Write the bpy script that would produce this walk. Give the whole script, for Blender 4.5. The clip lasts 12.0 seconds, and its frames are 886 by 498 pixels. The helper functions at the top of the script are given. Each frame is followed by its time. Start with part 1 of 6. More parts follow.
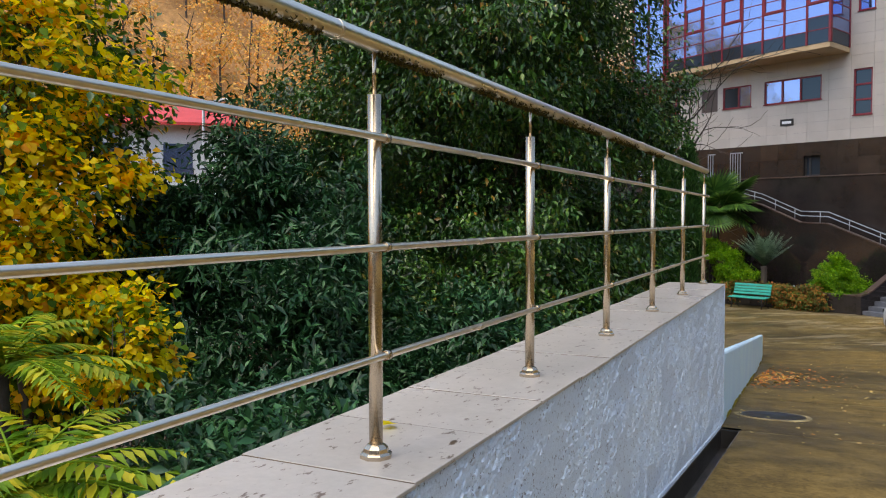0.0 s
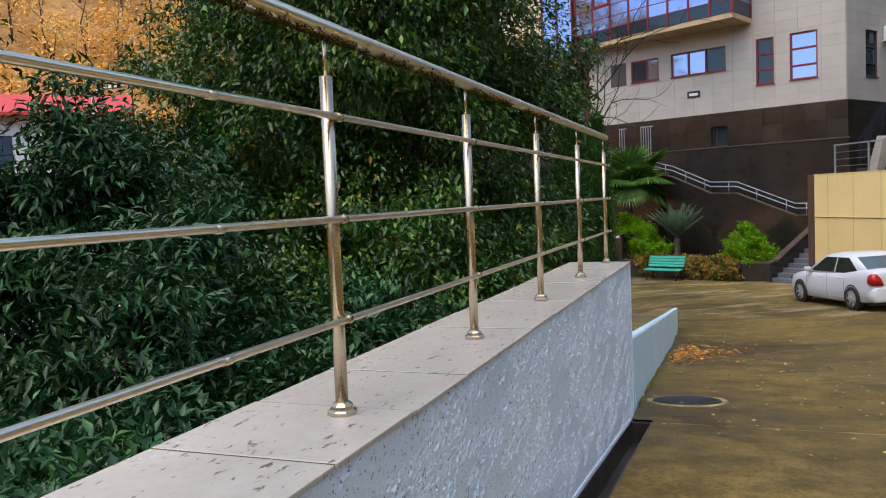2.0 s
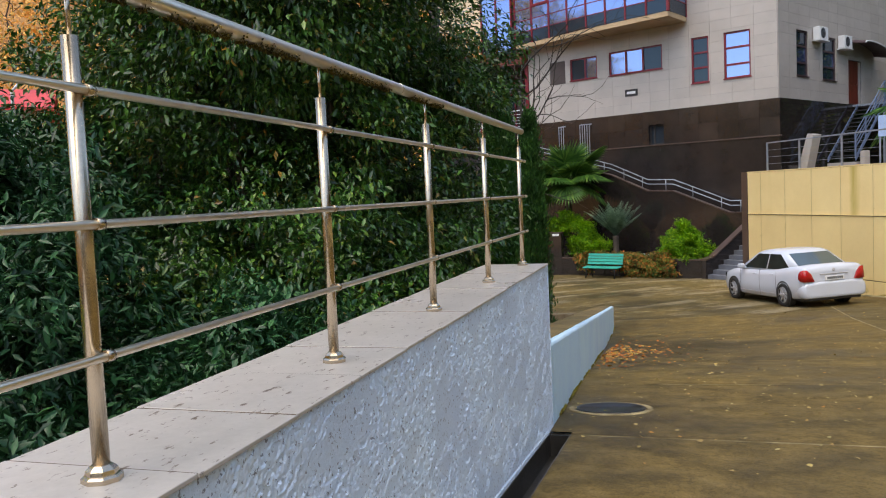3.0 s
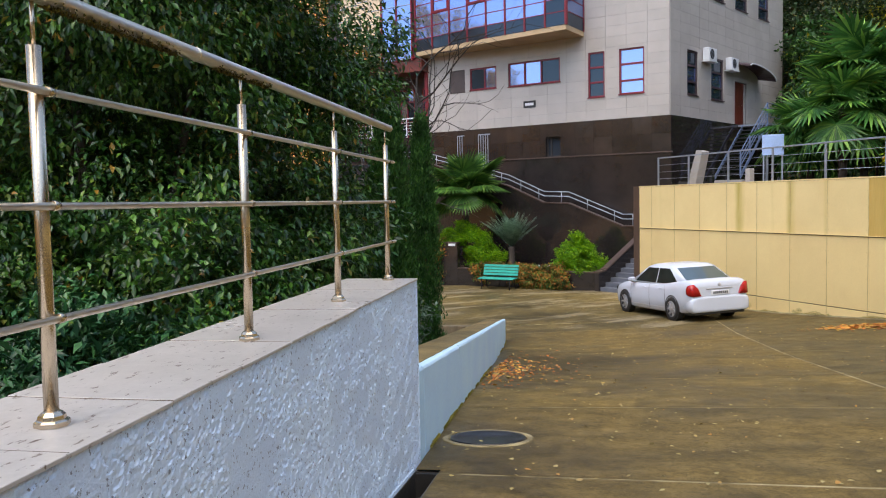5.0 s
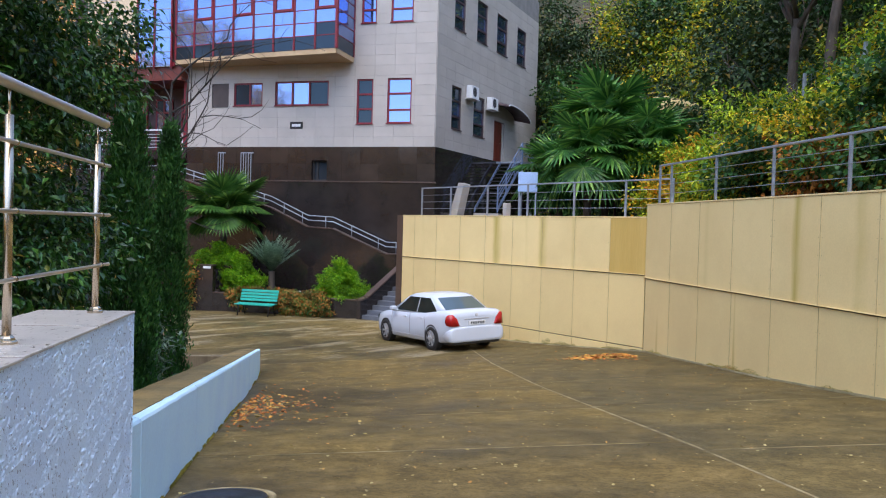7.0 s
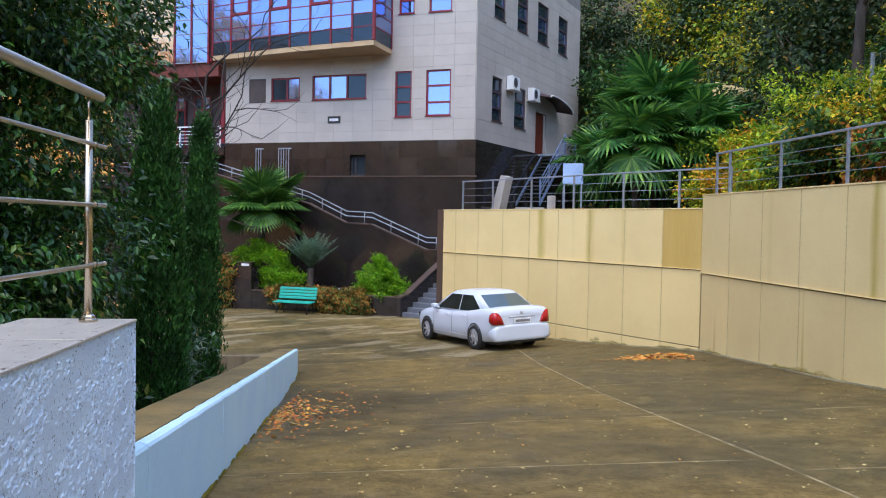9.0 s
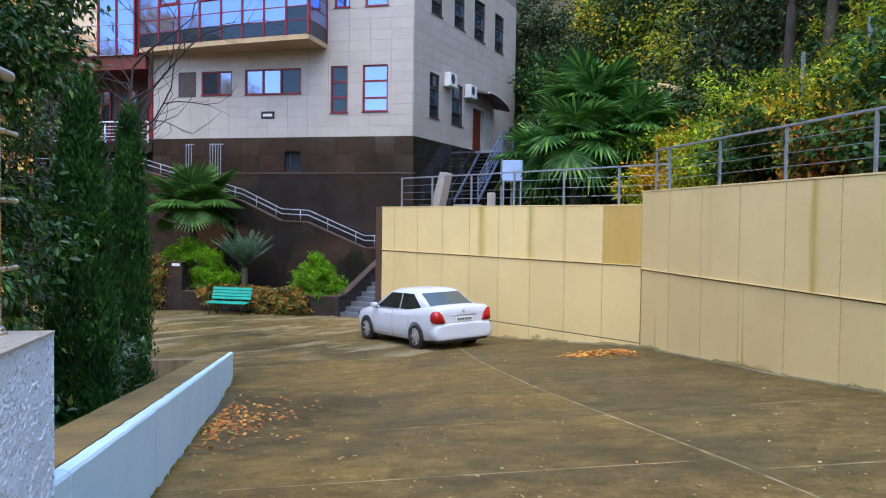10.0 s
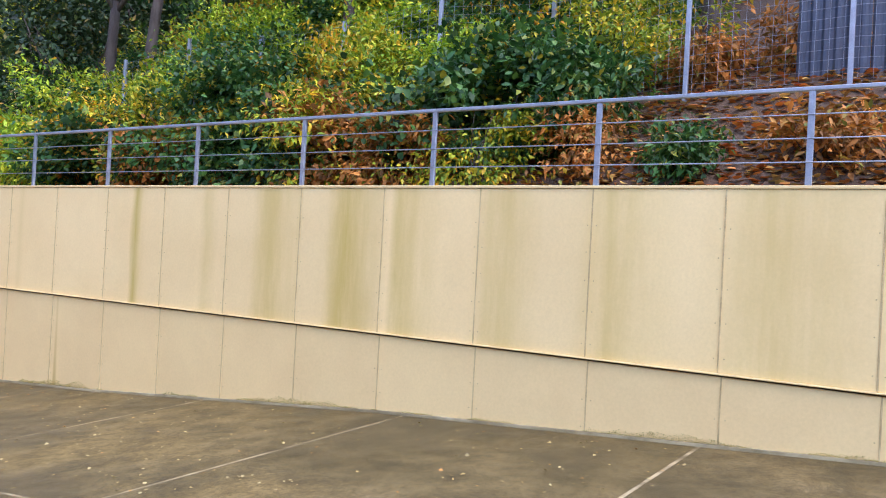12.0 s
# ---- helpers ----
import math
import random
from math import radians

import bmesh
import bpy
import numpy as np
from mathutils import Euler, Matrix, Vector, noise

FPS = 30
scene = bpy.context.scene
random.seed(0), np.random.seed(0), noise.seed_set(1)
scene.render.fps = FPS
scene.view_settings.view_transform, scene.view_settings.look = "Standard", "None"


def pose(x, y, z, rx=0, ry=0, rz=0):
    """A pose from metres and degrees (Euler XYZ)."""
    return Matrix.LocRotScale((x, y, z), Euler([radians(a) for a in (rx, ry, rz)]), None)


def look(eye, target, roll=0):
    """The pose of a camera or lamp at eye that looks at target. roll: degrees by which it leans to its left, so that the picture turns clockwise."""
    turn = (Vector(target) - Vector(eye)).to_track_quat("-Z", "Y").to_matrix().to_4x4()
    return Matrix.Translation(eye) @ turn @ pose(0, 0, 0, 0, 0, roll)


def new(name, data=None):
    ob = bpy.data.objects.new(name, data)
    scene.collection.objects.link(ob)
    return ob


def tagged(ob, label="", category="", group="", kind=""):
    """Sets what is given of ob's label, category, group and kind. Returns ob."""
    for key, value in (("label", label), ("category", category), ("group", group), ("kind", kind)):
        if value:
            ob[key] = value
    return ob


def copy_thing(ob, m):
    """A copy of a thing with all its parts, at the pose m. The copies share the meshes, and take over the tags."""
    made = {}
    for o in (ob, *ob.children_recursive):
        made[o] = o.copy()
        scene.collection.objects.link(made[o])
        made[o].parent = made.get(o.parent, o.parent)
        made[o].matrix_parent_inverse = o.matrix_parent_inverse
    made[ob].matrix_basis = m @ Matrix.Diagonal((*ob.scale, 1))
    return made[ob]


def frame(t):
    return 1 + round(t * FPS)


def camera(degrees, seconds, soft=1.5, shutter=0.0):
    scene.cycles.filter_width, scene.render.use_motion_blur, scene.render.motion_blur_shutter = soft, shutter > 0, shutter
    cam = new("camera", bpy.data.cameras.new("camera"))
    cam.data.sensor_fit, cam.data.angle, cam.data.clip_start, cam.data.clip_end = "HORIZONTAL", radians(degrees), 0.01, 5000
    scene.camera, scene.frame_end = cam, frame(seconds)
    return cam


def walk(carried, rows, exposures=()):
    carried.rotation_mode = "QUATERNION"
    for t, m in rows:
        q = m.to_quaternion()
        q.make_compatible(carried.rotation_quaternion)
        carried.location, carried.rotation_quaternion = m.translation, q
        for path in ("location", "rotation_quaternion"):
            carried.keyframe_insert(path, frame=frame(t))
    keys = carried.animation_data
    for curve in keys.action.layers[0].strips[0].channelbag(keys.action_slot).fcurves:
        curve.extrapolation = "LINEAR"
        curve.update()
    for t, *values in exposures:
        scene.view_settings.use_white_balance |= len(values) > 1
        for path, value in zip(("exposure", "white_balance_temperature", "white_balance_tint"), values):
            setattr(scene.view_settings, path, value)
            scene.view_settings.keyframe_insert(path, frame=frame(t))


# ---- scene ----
cam = camera(58.9, 12.0, 1.1)
PATH = [
    (0, (-0.031, 0.037, 1.131), (-0.911, 1.831, 1.053), -0.1),
    (0.5, (-0.034, 0.264, 1.114), (-1.024, 1.998, 1.006), -2.1),
    (1, (0.032, 0.564, 1.123), (-1.03, 2.255, 1.019), -2.0),
    (1.5, (0.015, 0.806, 1.087), (-0.95, 2.556, 0.982), -2.0),
    (2, (-0.032, 1.085, 1.093), (-0.735, 2.954, 0.97), -2.4),
    (2.5, (0.093, 1.386, 1.078), (-0.498, 3.292, 0.946), -2.3),
    (4.3, (0.156, 2.316, 1.082), (-0.407, 4.231, 0.948), -2.7),
    (4.5, (0.177, 2.374, 1.058), (-0.387, 4.289, 0.941), -1.8),
    (5, (0.233, 2.549, 1.043), (-0.099, 4.518, 0.923), -1.1),
    (5.5, (0.217, 2.755, 1.047), (0.28, 4.751, 0.929), -0.6),
    (6, (0.195, 2.914, 1.041), (0.458, 4.895, 0.956), 0.6),
    (6.5, (0.272, 3.161, 1.028), (0.55, 5.14, 0.951), 1.5),
    (7, (0.287, 3.354, 1.028), (0.548, 5.336, 0.975), 1.6),
    (7.5, (0.147, 3.633, 1.023), (0.4, 5.616, 0.969), 1.0),
    (9.3, (0.304, 4.333, 0.985), (0.461, 6.326, 0.916), 1.1),
    (9.5, (0.261, 4.422, 0.982), (0.519, 6.405, 0.916), 1.3),
    (10, (0.203, 4.588, 0.985), (0.529, 6.56, 0.915), 0.8),
    (10.5, (0.275, 4.808, 0.95), (0.595, 6.781, 0.866), 0.8),
    (11, (0.353, 5.096, 0.94), (0.701, 7.064, 0.871), 1.2),
    (11.3, (0.380, 5.137, 0.941), (1.098, 7.003, 0.891), 2.4),
    (11.5, (0.399, 5.165, 0.942), (1.378, 6.908, 0.904), 2.6),
    (11.6, (0.408, 5.178, 0.943), (1.526, 6.836, 0.908), 2.5),
    (11.8, (0.426, 5.206, 0.944), (1.830, 6.630, 0.927), 2.7),
    (12, (0.445, 5.233, 0.944), (2.118, 6.328, 0.959), 3.1),
]
walk(cam, [(t, look(eye, target, roll)) for t, eye, target, roll in PATH],
     exposures=[(0.0, 1.2, 7350, 9), (2.5, 1.28, 7350, 9), (4.5, 1.45, 7150, 10), (5.3, 1.53, 6900, 10), (6.0, 1.53, 6450, 10), (7.0, 1.5, 6250, 11), (9.5, 1.54, 6100, 10), (10.5, 1.56, 6050, 10), (11.0, 1.55, 6200, 10), (11.5, 1.58, 6400, 11), (12.0, 2.12, 5850, 22)])

# ---- light ----
SUN_AZ, SUN_EL = 196.0, 63.0          # compass bearing from +y, clockwise; elevation
world = bpy.data.worlds.new("overcast_sky")
scene.world = world
world.use_nodes = True
wn, wl = world.node_tree.nodes, world.node_tree.links
sky = wn.new("ShaderNodeTexSky")
sky.sky_type, sky.sun_disc = "NISHITA", False
sky.sun_elevation, sky.sun_rotation = radians(SUN_EL), radians(SUN_AZ)
sky.air_density, sky.dust_density, sky.ozone_density = 1.0, 1.5, 1.0
wl.new(sky.outputs[0], wn["Background"].inputs[0])
wn["Background"].inputs[1].default_value = 0.15
sun = new("sun", bpy.data.lights.new("sun", "SUN"))
sun.data.energy, sun.data.angle, sun.data.color = 0.6, radians(60), (1.0, 0.95, 0.88)
sx, sy = math.sin(radians(SUN_AZ)), math.cos(radians(SUN_AZ))
sun.matrix_world = look((sx * 40, sy * 40, 40 * math.tan(radians(SUN_EL))), (0, 0, 0))


# ---- materials ----
def nodes_of(name):
    m = bpy.data.materials.new(name)
    m.use_nodes = True
    return m, m.node_tree.nodes, m.node_tree.links, m.node_tree.nodes["Principled BSDF"]


def ramp(n, stops):
    r = n.new("ShaderNodeValToRGB")
    while len(r.color_ramp.elements) < len(stops):
        r.color_ramp.elements.new(0.5)
    for e, (p, c) in zip(r.color_ramp.elements, stops):
        e.position, e.color = p, (*c, 1)
    return r


def noise_node(n, l, scale, detail=6, rough=0.6, stretch=(1, 1, 1), kind="ShaderNodeTexNoise"):
    g = n.new("ShaderNodeNewGeometry")
    mp = n.new("ShaderNodeMapping")
    mp.inputs["Scale"].default_value = stretch
    l.new(g.outputs["Position"], mp.inputs[0])
    t = n.new(kind)
    t.inputs["Scale"].default_value = scale
    if kind == "ShaderNodeTexNoise":
        t.inputs["Detail"].default_value, t.inputs["Roughness"].default_value = detail, rough
    l.new(mp.outputs[0], t.inputs["Vector"])
    return t


def blend(n, l, mode, fac, a, b):
    m = n.new("ShaderNodeMix")
    m.data_type, m.blend_type = "RGBA", mode
    for sock, v in ((0, fac), (6, a), (7, b)):
        if hasattr(v, "links"):
            l.new(v, m.inputs[sock])
        elif sock == 0:
            m.inputs[0].default_value = v
        else:
            m.inputs[sock].default_value = (*v, 1)
    return m.outputs[2]


def mat(name, a, b=None, rough=0.6, metal=0.0, scale=2.0, fine=40.0, bump=0.15, depth=0.01, grain=0.25,
        stretch=(1, 1, 1), lo=0.35, hi=0.65, rnd=0.0, stain=None, stain_at=(0.55, 0.7), stain_scale=1.2, stain_stretch=(1, 1, 1), rvar=0.1, stain_detail=8):
    """A surface of two tones that mix in patches, with grain, stains, relief and a changing gloss."""
    m, n, l, p = nodes_of(name)
    b = b or tuple(c * 0.75 for c in a)
    t1 = noise_node(n, l, scale, 7, 0.6, stretch)
    r1 = ramp(n, [(lo, a), (hi, b)])
    l.new(t1.outputs[0], r1.inputs[0])
    t2 = noise_node(n, l, fine, 4, 0.7, stretch)
    r2 = ramp(n, [(0.3, (1 - grain,) * 3), (0.7, (1.0,) * 3)])
    l.new(t2.outputs[0], r2.inputs[0])
    col = blend(n, l, "MULTIPLY", 1.0, r1.outputs[0], r2.outputs[0])
    if stain:
        t3 = noise_node(n, l, stain_scale, stain_detail, 0.65, stain_stretch)
        r3 = ramp(n, [(stain_at[0], (0, 0, 0)), (stain_at[1], (1, 1, 1))])
        l.new(t3.outputs[0], r3.inputs[0])
        col = blend(n, l, "MIX", r3.outputs[0], col, stain)
    if rnd:
        o = n.new("ShaderNodeObjectInfo")
        r4 = ramp(n, [(0.0, (1 - rnd,) * 3), (1.0, (1.0,) * 3)])
        l.new(o.outputs["Random"], r4.inputs[0])
        col = blend(n, l, "MULTIPLY", 1.0, col, r4.outputs[0])
    l.new(col, p.inputs["Base Color"])
    rr = n.new("ShaderNodeMapRange")
    rr.inputs[3].default_value, rr.inputs[4].default_value = max(0.02, rough - rvar), min(1, rough + rvar)
    l.new(t1.outputs[0], rr.inputs[0])
    l.new(rr.outputs[0], p.inputs["Roughness"])
    p.inputs["Metallic"].default_value = metal
    if bump:
        bn = n.new("ShaderNodeBump")
        bn.inputs["Strength"].default_value, bn.inputs["Distance"].default_value = bump, depth
        l.new(t2.outputs[0], bn.inputs["Height"])
        l.new(bn.outputs[0], p.inputs["Normal"])
    return m


def leaf_mat(name, stops, rough=0.45, glow=0.25, spec=0.3, patch=0.55):
    """Leaves: each one takes its own tone; some light shines through."""
    m, n, l, p = nodes_of(name)
    g = n.new("ShaderNodeNewGeometry")
    r = ramp(n, stops)
    l.new(g.outputs["Random Per Island"], r.inputs[0])
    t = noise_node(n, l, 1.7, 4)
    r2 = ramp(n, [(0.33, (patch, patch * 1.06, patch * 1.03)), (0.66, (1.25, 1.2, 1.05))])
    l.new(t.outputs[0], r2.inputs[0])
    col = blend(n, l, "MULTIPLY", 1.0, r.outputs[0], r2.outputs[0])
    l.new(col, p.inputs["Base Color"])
    p.inputs["Roughness"].default_value = rough
    p.inputs["Specular IOR Level"].default_value = spec
    tr = n.new("ShaderNodeBsdfTranslucent")
    l.new(col, tr.inputs[0])
    mx = n.new("ShaderNodeMixShader")
    mx.inputs[0].default_value = glow
    l.new(p.outputs[0], mx.inputs[1])
    l.new(tr.outputs[0], mx.inputs[2])
    l.new(mx.outputs[0], n["Material Output"].inputs[0])
    return m


STEEL = mat("brushed_steel", (0.67, 0.56, 0.42), (0.57, 0.47, 0.345), 0.25, 1.0, 3, 120, 0.05, 0.002, 0.15, (1, 0.2, 1))
# Posts' steel again; bright sky on the bars is put into its colour.
SKYLIT_STEEL = mat("sky_brightened_steel", (0.95, 0.86, 0.72), (0.85, 0.75, 0.61), 0.33, 1.0, 3, 120, 0.05, 0.002, 0.12, (1, 0.2, 1))
GALV = mat("galvanised_steel", (0.42, 0.46, 0.52), (0.32, 0.36, 0.42), 0.5, 0.6, 5, 60, 0.05, 0.002)


def paving_mat(name, tint=(1, 1, 1), streak_turn=0.0, streak_at=(0.585, 0.70), gloss=0.15, wet=0.42, grain=(4.5, 0.33), pale=(0.34, 0.26, 0.13)):
    """Old broom-finished concrete: mottled, speckled, with pale drag streaks and damp dark patches."""
    m, n, l, p = nodes_of(name)
    big = noise_node(n, l, 0.32, 5, 0.6)
    midn = noise_node(n, l, 2.6, 10, 0.8)
    fine = noise_node(n, l, 85, 3, 0.75)
    grit = noise_node(n, l, 22, 6, 0.8)
    streak = noise_node(n, l, 1.0, 10, 0.7, (*grain, 1))
    turn = streak.inputs["Vector"].links[0].from_node
    turn.vector_type = "TEXTURE"
    turn.inputs["Rotation"].default_value = (0, 0, radians(streak_turn))
    r1 = ramp(n, [(0.32, (0.072, 0.053, 0.019)), (0.5, (0.15, 0.108, 0.037)), (0.68, (0.235, 0.17, 0.064))])
    l.new(midn.outputs[0], r1.inputs[0])
    r2 = ramp(n, [(0.36, (0.55, 0.56, 0.6)), (0.5, (0.92, 0.92, 0.92)), (0.64, (1.16, 1.13, 1.06))])
    l.new(big.outputs[0], r2.inputs[0])
    col = blend(n, l, "MULTIPLY", 1.0, r1.outputs[0], r2.outputs[0])
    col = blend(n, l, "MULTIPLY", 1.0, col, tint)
    r3 = ramp(n, [(streak_at[0], (0, 0, 0)), (streak_at[1], (0.75, 0.75, 0.75))])
    l.new(streak.outputs[0], r3.inputs[0])
    col = blend(n, l, "MIX", r3.outputs[0], col, pale)
    r4 = ramp(n, [(0.28, (0.35, 0.33, 0.31)), (0.45, (1, 1, 1)), (0.74, (1.4, 1.38, 1.3))])
    l.new(fine.outputs[0], r4.inputs[0])
    col = blend(n, l, "MULTIPLY", 1.0, col, r4.outputs[0])
    r6 = ramp(n, [(0.33, (0.6, 0.58, 0.56)), (0.5, (1, 1, 1)), (0.7, (1.2, 1.18, 1.12))])
    l.new(grit.outputs[0], r6.inputs[0])
    col = blend(n, l, "MULTIPLY", 1.0, col, r6.outputs[0])
    o = n.new("ShaderNodeObjectInfo")
    r5 = ramp(n, [(0.0, (0.84, 0.84, 0.87)), (1.0, (1.1, 1.08, 1.0))])
    l.new(o.outputs["Random"], r5.inputs[0])
    col = blend(n, l, "MULTIPLY", 1.0, col, r5.outputs[0])
    l.new(col, p.inputs["Base Color"])
    rr = n.new("ShaderNodeMapRange")
    rr.inputs[1].default_value, rr.inputs[2].default_value = 0.38, 0.6
    rr.inputs[3].default_value, rr.inputs[4].default_value = wet, 0.85
    p.inputs["Specular IOR Level"].default_value = gloss
    l.new(big.outputs[0], rr.inputs[0])
    l.new(rr.outputs[0], p.inputs["Roughness"])
    bn = n.new("ShaderNodeBump")
    bn.inputs["Strength"].default_value, bn.inputs["Distance"].default_value = 0.5, 0.006
    l.new(fine.outputs[0], bn.inputs["Height"])
    l.new(bn.outputs[0], p.inputs["Normal"])
    return m


PAVING = paving_mat("mossy_concrete", (1.08, 1.05, 1.05), 12, (0.60, 0.78), grain=(2.2, 0.75))
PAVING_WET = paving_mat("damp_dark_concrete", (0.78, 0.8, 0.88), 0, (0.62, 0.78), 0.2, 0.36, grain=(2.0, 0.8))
PAVING_PALE = paving_mat("dry_streaked_concrete", (0.9, 0.93, 1.05), 30, (0.52, 0.57), grain=(3.2, 0.8), pale=(0.30, 0.245, 0.15))
JOINT = mat("sandy_joint", (0.50, 0.40, 0.21), (0.16, 0.12, 0.05), 0.8, 0, 3, 60, 0.3, 0.005)
COPING = mat("beige_stone_coping", (0.60, 0.55, 0.50), (0.50, 0.46, 0.41), 0.3, 0, 1.6, 35, 0.15, 0.003, 0.12, rnd=0.12,
             stain=(0.13, 0.085, 0.055), stain_at=(0.60, 0.64), stain_scale=9, stain_stretch=(4.0, 1.6, 1), stain_detail=12)
# White render; the blue of the skylight is put into its base colour.
STUCCO = mat("rough_whitewashed_render_skylit", (0.77, 0.89, 1.0), (0.70, 0.82, 0.97), 0.85, 0, 1.5, 75, 0.55, 0.01, 0.14,
             # Dark specks put the shade of small pits into the colour.
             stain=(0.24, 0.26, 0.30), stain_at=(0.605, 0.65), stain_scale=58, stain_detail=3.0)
# White paint too, with blue skylight worked into both tones.
LOWPAINT = mat("smooth_white_paint_skylit", (0.62, 0.86, 1.0), (0.57, 0.80, 0.99), 0.6, 0, 1.2, 30, 0.12, 0.004, 0.08,
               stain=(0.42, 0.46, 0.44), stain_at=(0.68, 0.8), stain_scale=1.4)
BROWN_TOP = mat("mossy_brown_mortar", (0.30, 0.205, 0.07), (0.15, 0.11, 0.04), 0.8, 0, 1.5, 30, 0.5, 0.012)
TRENCH = mat("dark_wet_trench", (0.06, 0.05, 0.04), (0.03, 0.026, 0.02), 0.35, 0, 2, 30, 0.4, 0.01)
YELLOW = mat("cream_yellow_panel", (0.86, 0.66, 0.30), (0.80, 0.60, 0.27), 0.55, 0, 0.7, 30, 0.08, 0.004, 0.08, rnd=0.05,
             stain=(0.5, 0.33, 0.07), stain_at=(0.70, 0.77), stain_scale=1.5, stain_stretch=(1.2, 1.2, 0.05), stain_detail=2.2)
YELLOW_FOOT = mat("mossy_cream_panel", (0.86, 0.66, 0.30), (0.80, 0.60, 0.27), 0.6, 0, 0.7, 30, 0.08, 0.004, 0.08, rnd=0.05,
                  stain=(0.22, 0.19, 0.05), stain_at=(0.60, 0.72), stain_scale=2.0, stain_stretch=(1, 1, 1.6), stain_detail=8)


def run_mat(name, origin, angle, length, runs):
    """Cream panel with water runs down it; runs: metres along the wall, half width, strength."""
    m = mat(name, (0.90, 0.70, 0.33), (0.84, 0.64, 0.29), 0.55, 0, 0.7, 30, 0.08, 0.004, 0.08, rnd=0.05,
            stain=(0.64, 0.49, 0.17), stain_at=(0.62, 0.80), stain_scale=1.0, stain_stretch=(1.2, 1.2, 0.03), stain_detail=4)
    n, l = m.node_tree.nodes, m.node_tree.links
    p = n["Principled BSDF"]
    base = p.inputs["Base Color"].links[0].from_socket
    g, sub, dot, mp = n.new("ShaderNodeNewGeometry"), n.new("ShaderNodeVectorMath"), n.new("ShaderNodeVectorMath"), n.new("ShaderNodeMapRange")
    sub.operation, dot.operation = "SUBTRACT", "DOT_PRODUCT"
    sub.inputs[1].default_value = (*origin, 0)
    dot.inputs[1].default_value = (math.cos(radians(angle)), math.sin(radians(angle)), 0)
    mp.inputs[2].default_value = length
    wob = noise_node(n, l, 2.5, 5, 0.6, (1, 1, 0.35))
    add = n.new("ShaderNodeMath")
    add.operation = "MULTIPLY_ADD"
    add.inputs[1].default_value = 0.16
    l.new(wob.outputs[0], add.inputs[0])
    l.new(g.outputs["Position"], sub.inputs[0])
    l.new(sub.outputs[0], dot.inputs[0])
    l.new(dot.outputs["Value"], add.inputs[2])
    l.new(add.outputs[0], mp.inputs[0])
    stops = [(0.0, (0, 0, 0))]
    for u, h, k in runs:
        u += 0.08
        stops += [((u - h) / length, (0, 0, 0)), ((u - 0.3 * h) / length, (k, k, k)), ((u + h) / length, (0, 0, 0))]
    r = ramp(n, stops)
    l.new(mp.outputs[0], r.inputs[0])
    vary = noise_node(n, l, 5.0, 6, 0.7, (1, 1, 0.12))
    rv = ramp(n, [(0.3, (0.45, 0.45, 0.45)), (0.6, (1, 1, 1))])
    l.new(vary.outputs[0], rv.inputs[0])
    fac = blend(n, l, "MULTIPLY", 1.0, r.outputs[0], rv.outputs[0])
    l.new(blend(n, l, "MIX", fac, base, (0.47, 0.34, 0.05)), p.inputs["Base Color"])
    return m


RUN_NEAR = run_mat("water_streaked_cream_panel", (8.0, 22.45), -88.2, 34.0, ((3.1, 0.1, 0.25), (6.33, 0.13, 0.95), (7.96, 0.1, 0.7), (9.3, 0.5, 0.6), (10.66, 0.55, 0.85), (11.5, 0.5, 0.6), (12.9, 0.45, 0.5), (14.3, 0.6, 0.45), (16.0, 0.9, 0.4), (18.6, 0.6, 0.5)))
RUN_FAR = run_mat("rust_streaked_cream_panel", (2.525, 31.562), -59.0, 12.0, ((5.03, 0.22, 0.9), (7.0, 0.2, 0.75), (8.2, 0.1, 0.3)))
OCHRE = mat("ochre_stained_panel", (0.56, 0.36, 0.08), (0.66, 0.46, 0.14), 0.55, 0, 1.2, 30, 0.08, 0.004, 0.1, stretch=(1, 1, 0.1))
STRIP = mat("weathered_joint_strip", (0.72, 0.55, 0.26), (0.5, 0.37, 0.16), 0.7, 0, 6, 50)
TRIMSTONE = mat("pale_mortar", (0.46, 0.39, 0.22), (0.2, 0.16, 0.075), 0.8, 0, 2, 40, 0.3, 0.004)
SEAM = mat("dark_seam", (0.13, 0.085, 0.045), None, 0.8, 0, 2, 40)
GRANITE = mat("polished_dark_granite", (0.045, 0.036, 0.034), (0.028, 0.023, 0.023), 0.07, 0, 1.0, 90, 0.02, 0.001, 0.35, rvar=0.04, rnd=0.3)
GRANITE.node_tree.nodes["Principled BSDF"].inputs["IOR"].default_value = 1.62
GRANITE_BROWN = mat("brown_granite_cap", (0.115, 0.075, 0.06), (0.085, 0.055, 0.045), 0.3, 0, 1.5, 80, 0.05, 0.002, 0.3)
CLAD = mat("pale_stone_cladding", (0.52, 0.468, 0.425), (0.46, 0.412, 0.37), 0.42, 0, 0.8, 25, 0.05, 0.002, 0.06, rnd=0.08, rvar=0.05)
CLAD_BACK = mat("cladding_backing", (0.3, 0.28, 0.26), None, 0.8)
SOFFIT = mat("cream_soffit", (0.6, 0.43, 0.25), (0.5, 0.35, 0.2), 0.7, 0, 1, 20, 0.05)
RED = mat("dark_red_frame", (0.25, 0.008, 0.02), (0.19, 0.006, 0.015), 0.4, 0, 3, 40, 0.03)
RED_DOOR = mat("red_brown_door", (0.2, 0.035, 0.02), (0.14, 0.025, 0.015), 0.4, 0, 3, 30, 0.05, stretch=(1, 1, 0.15))
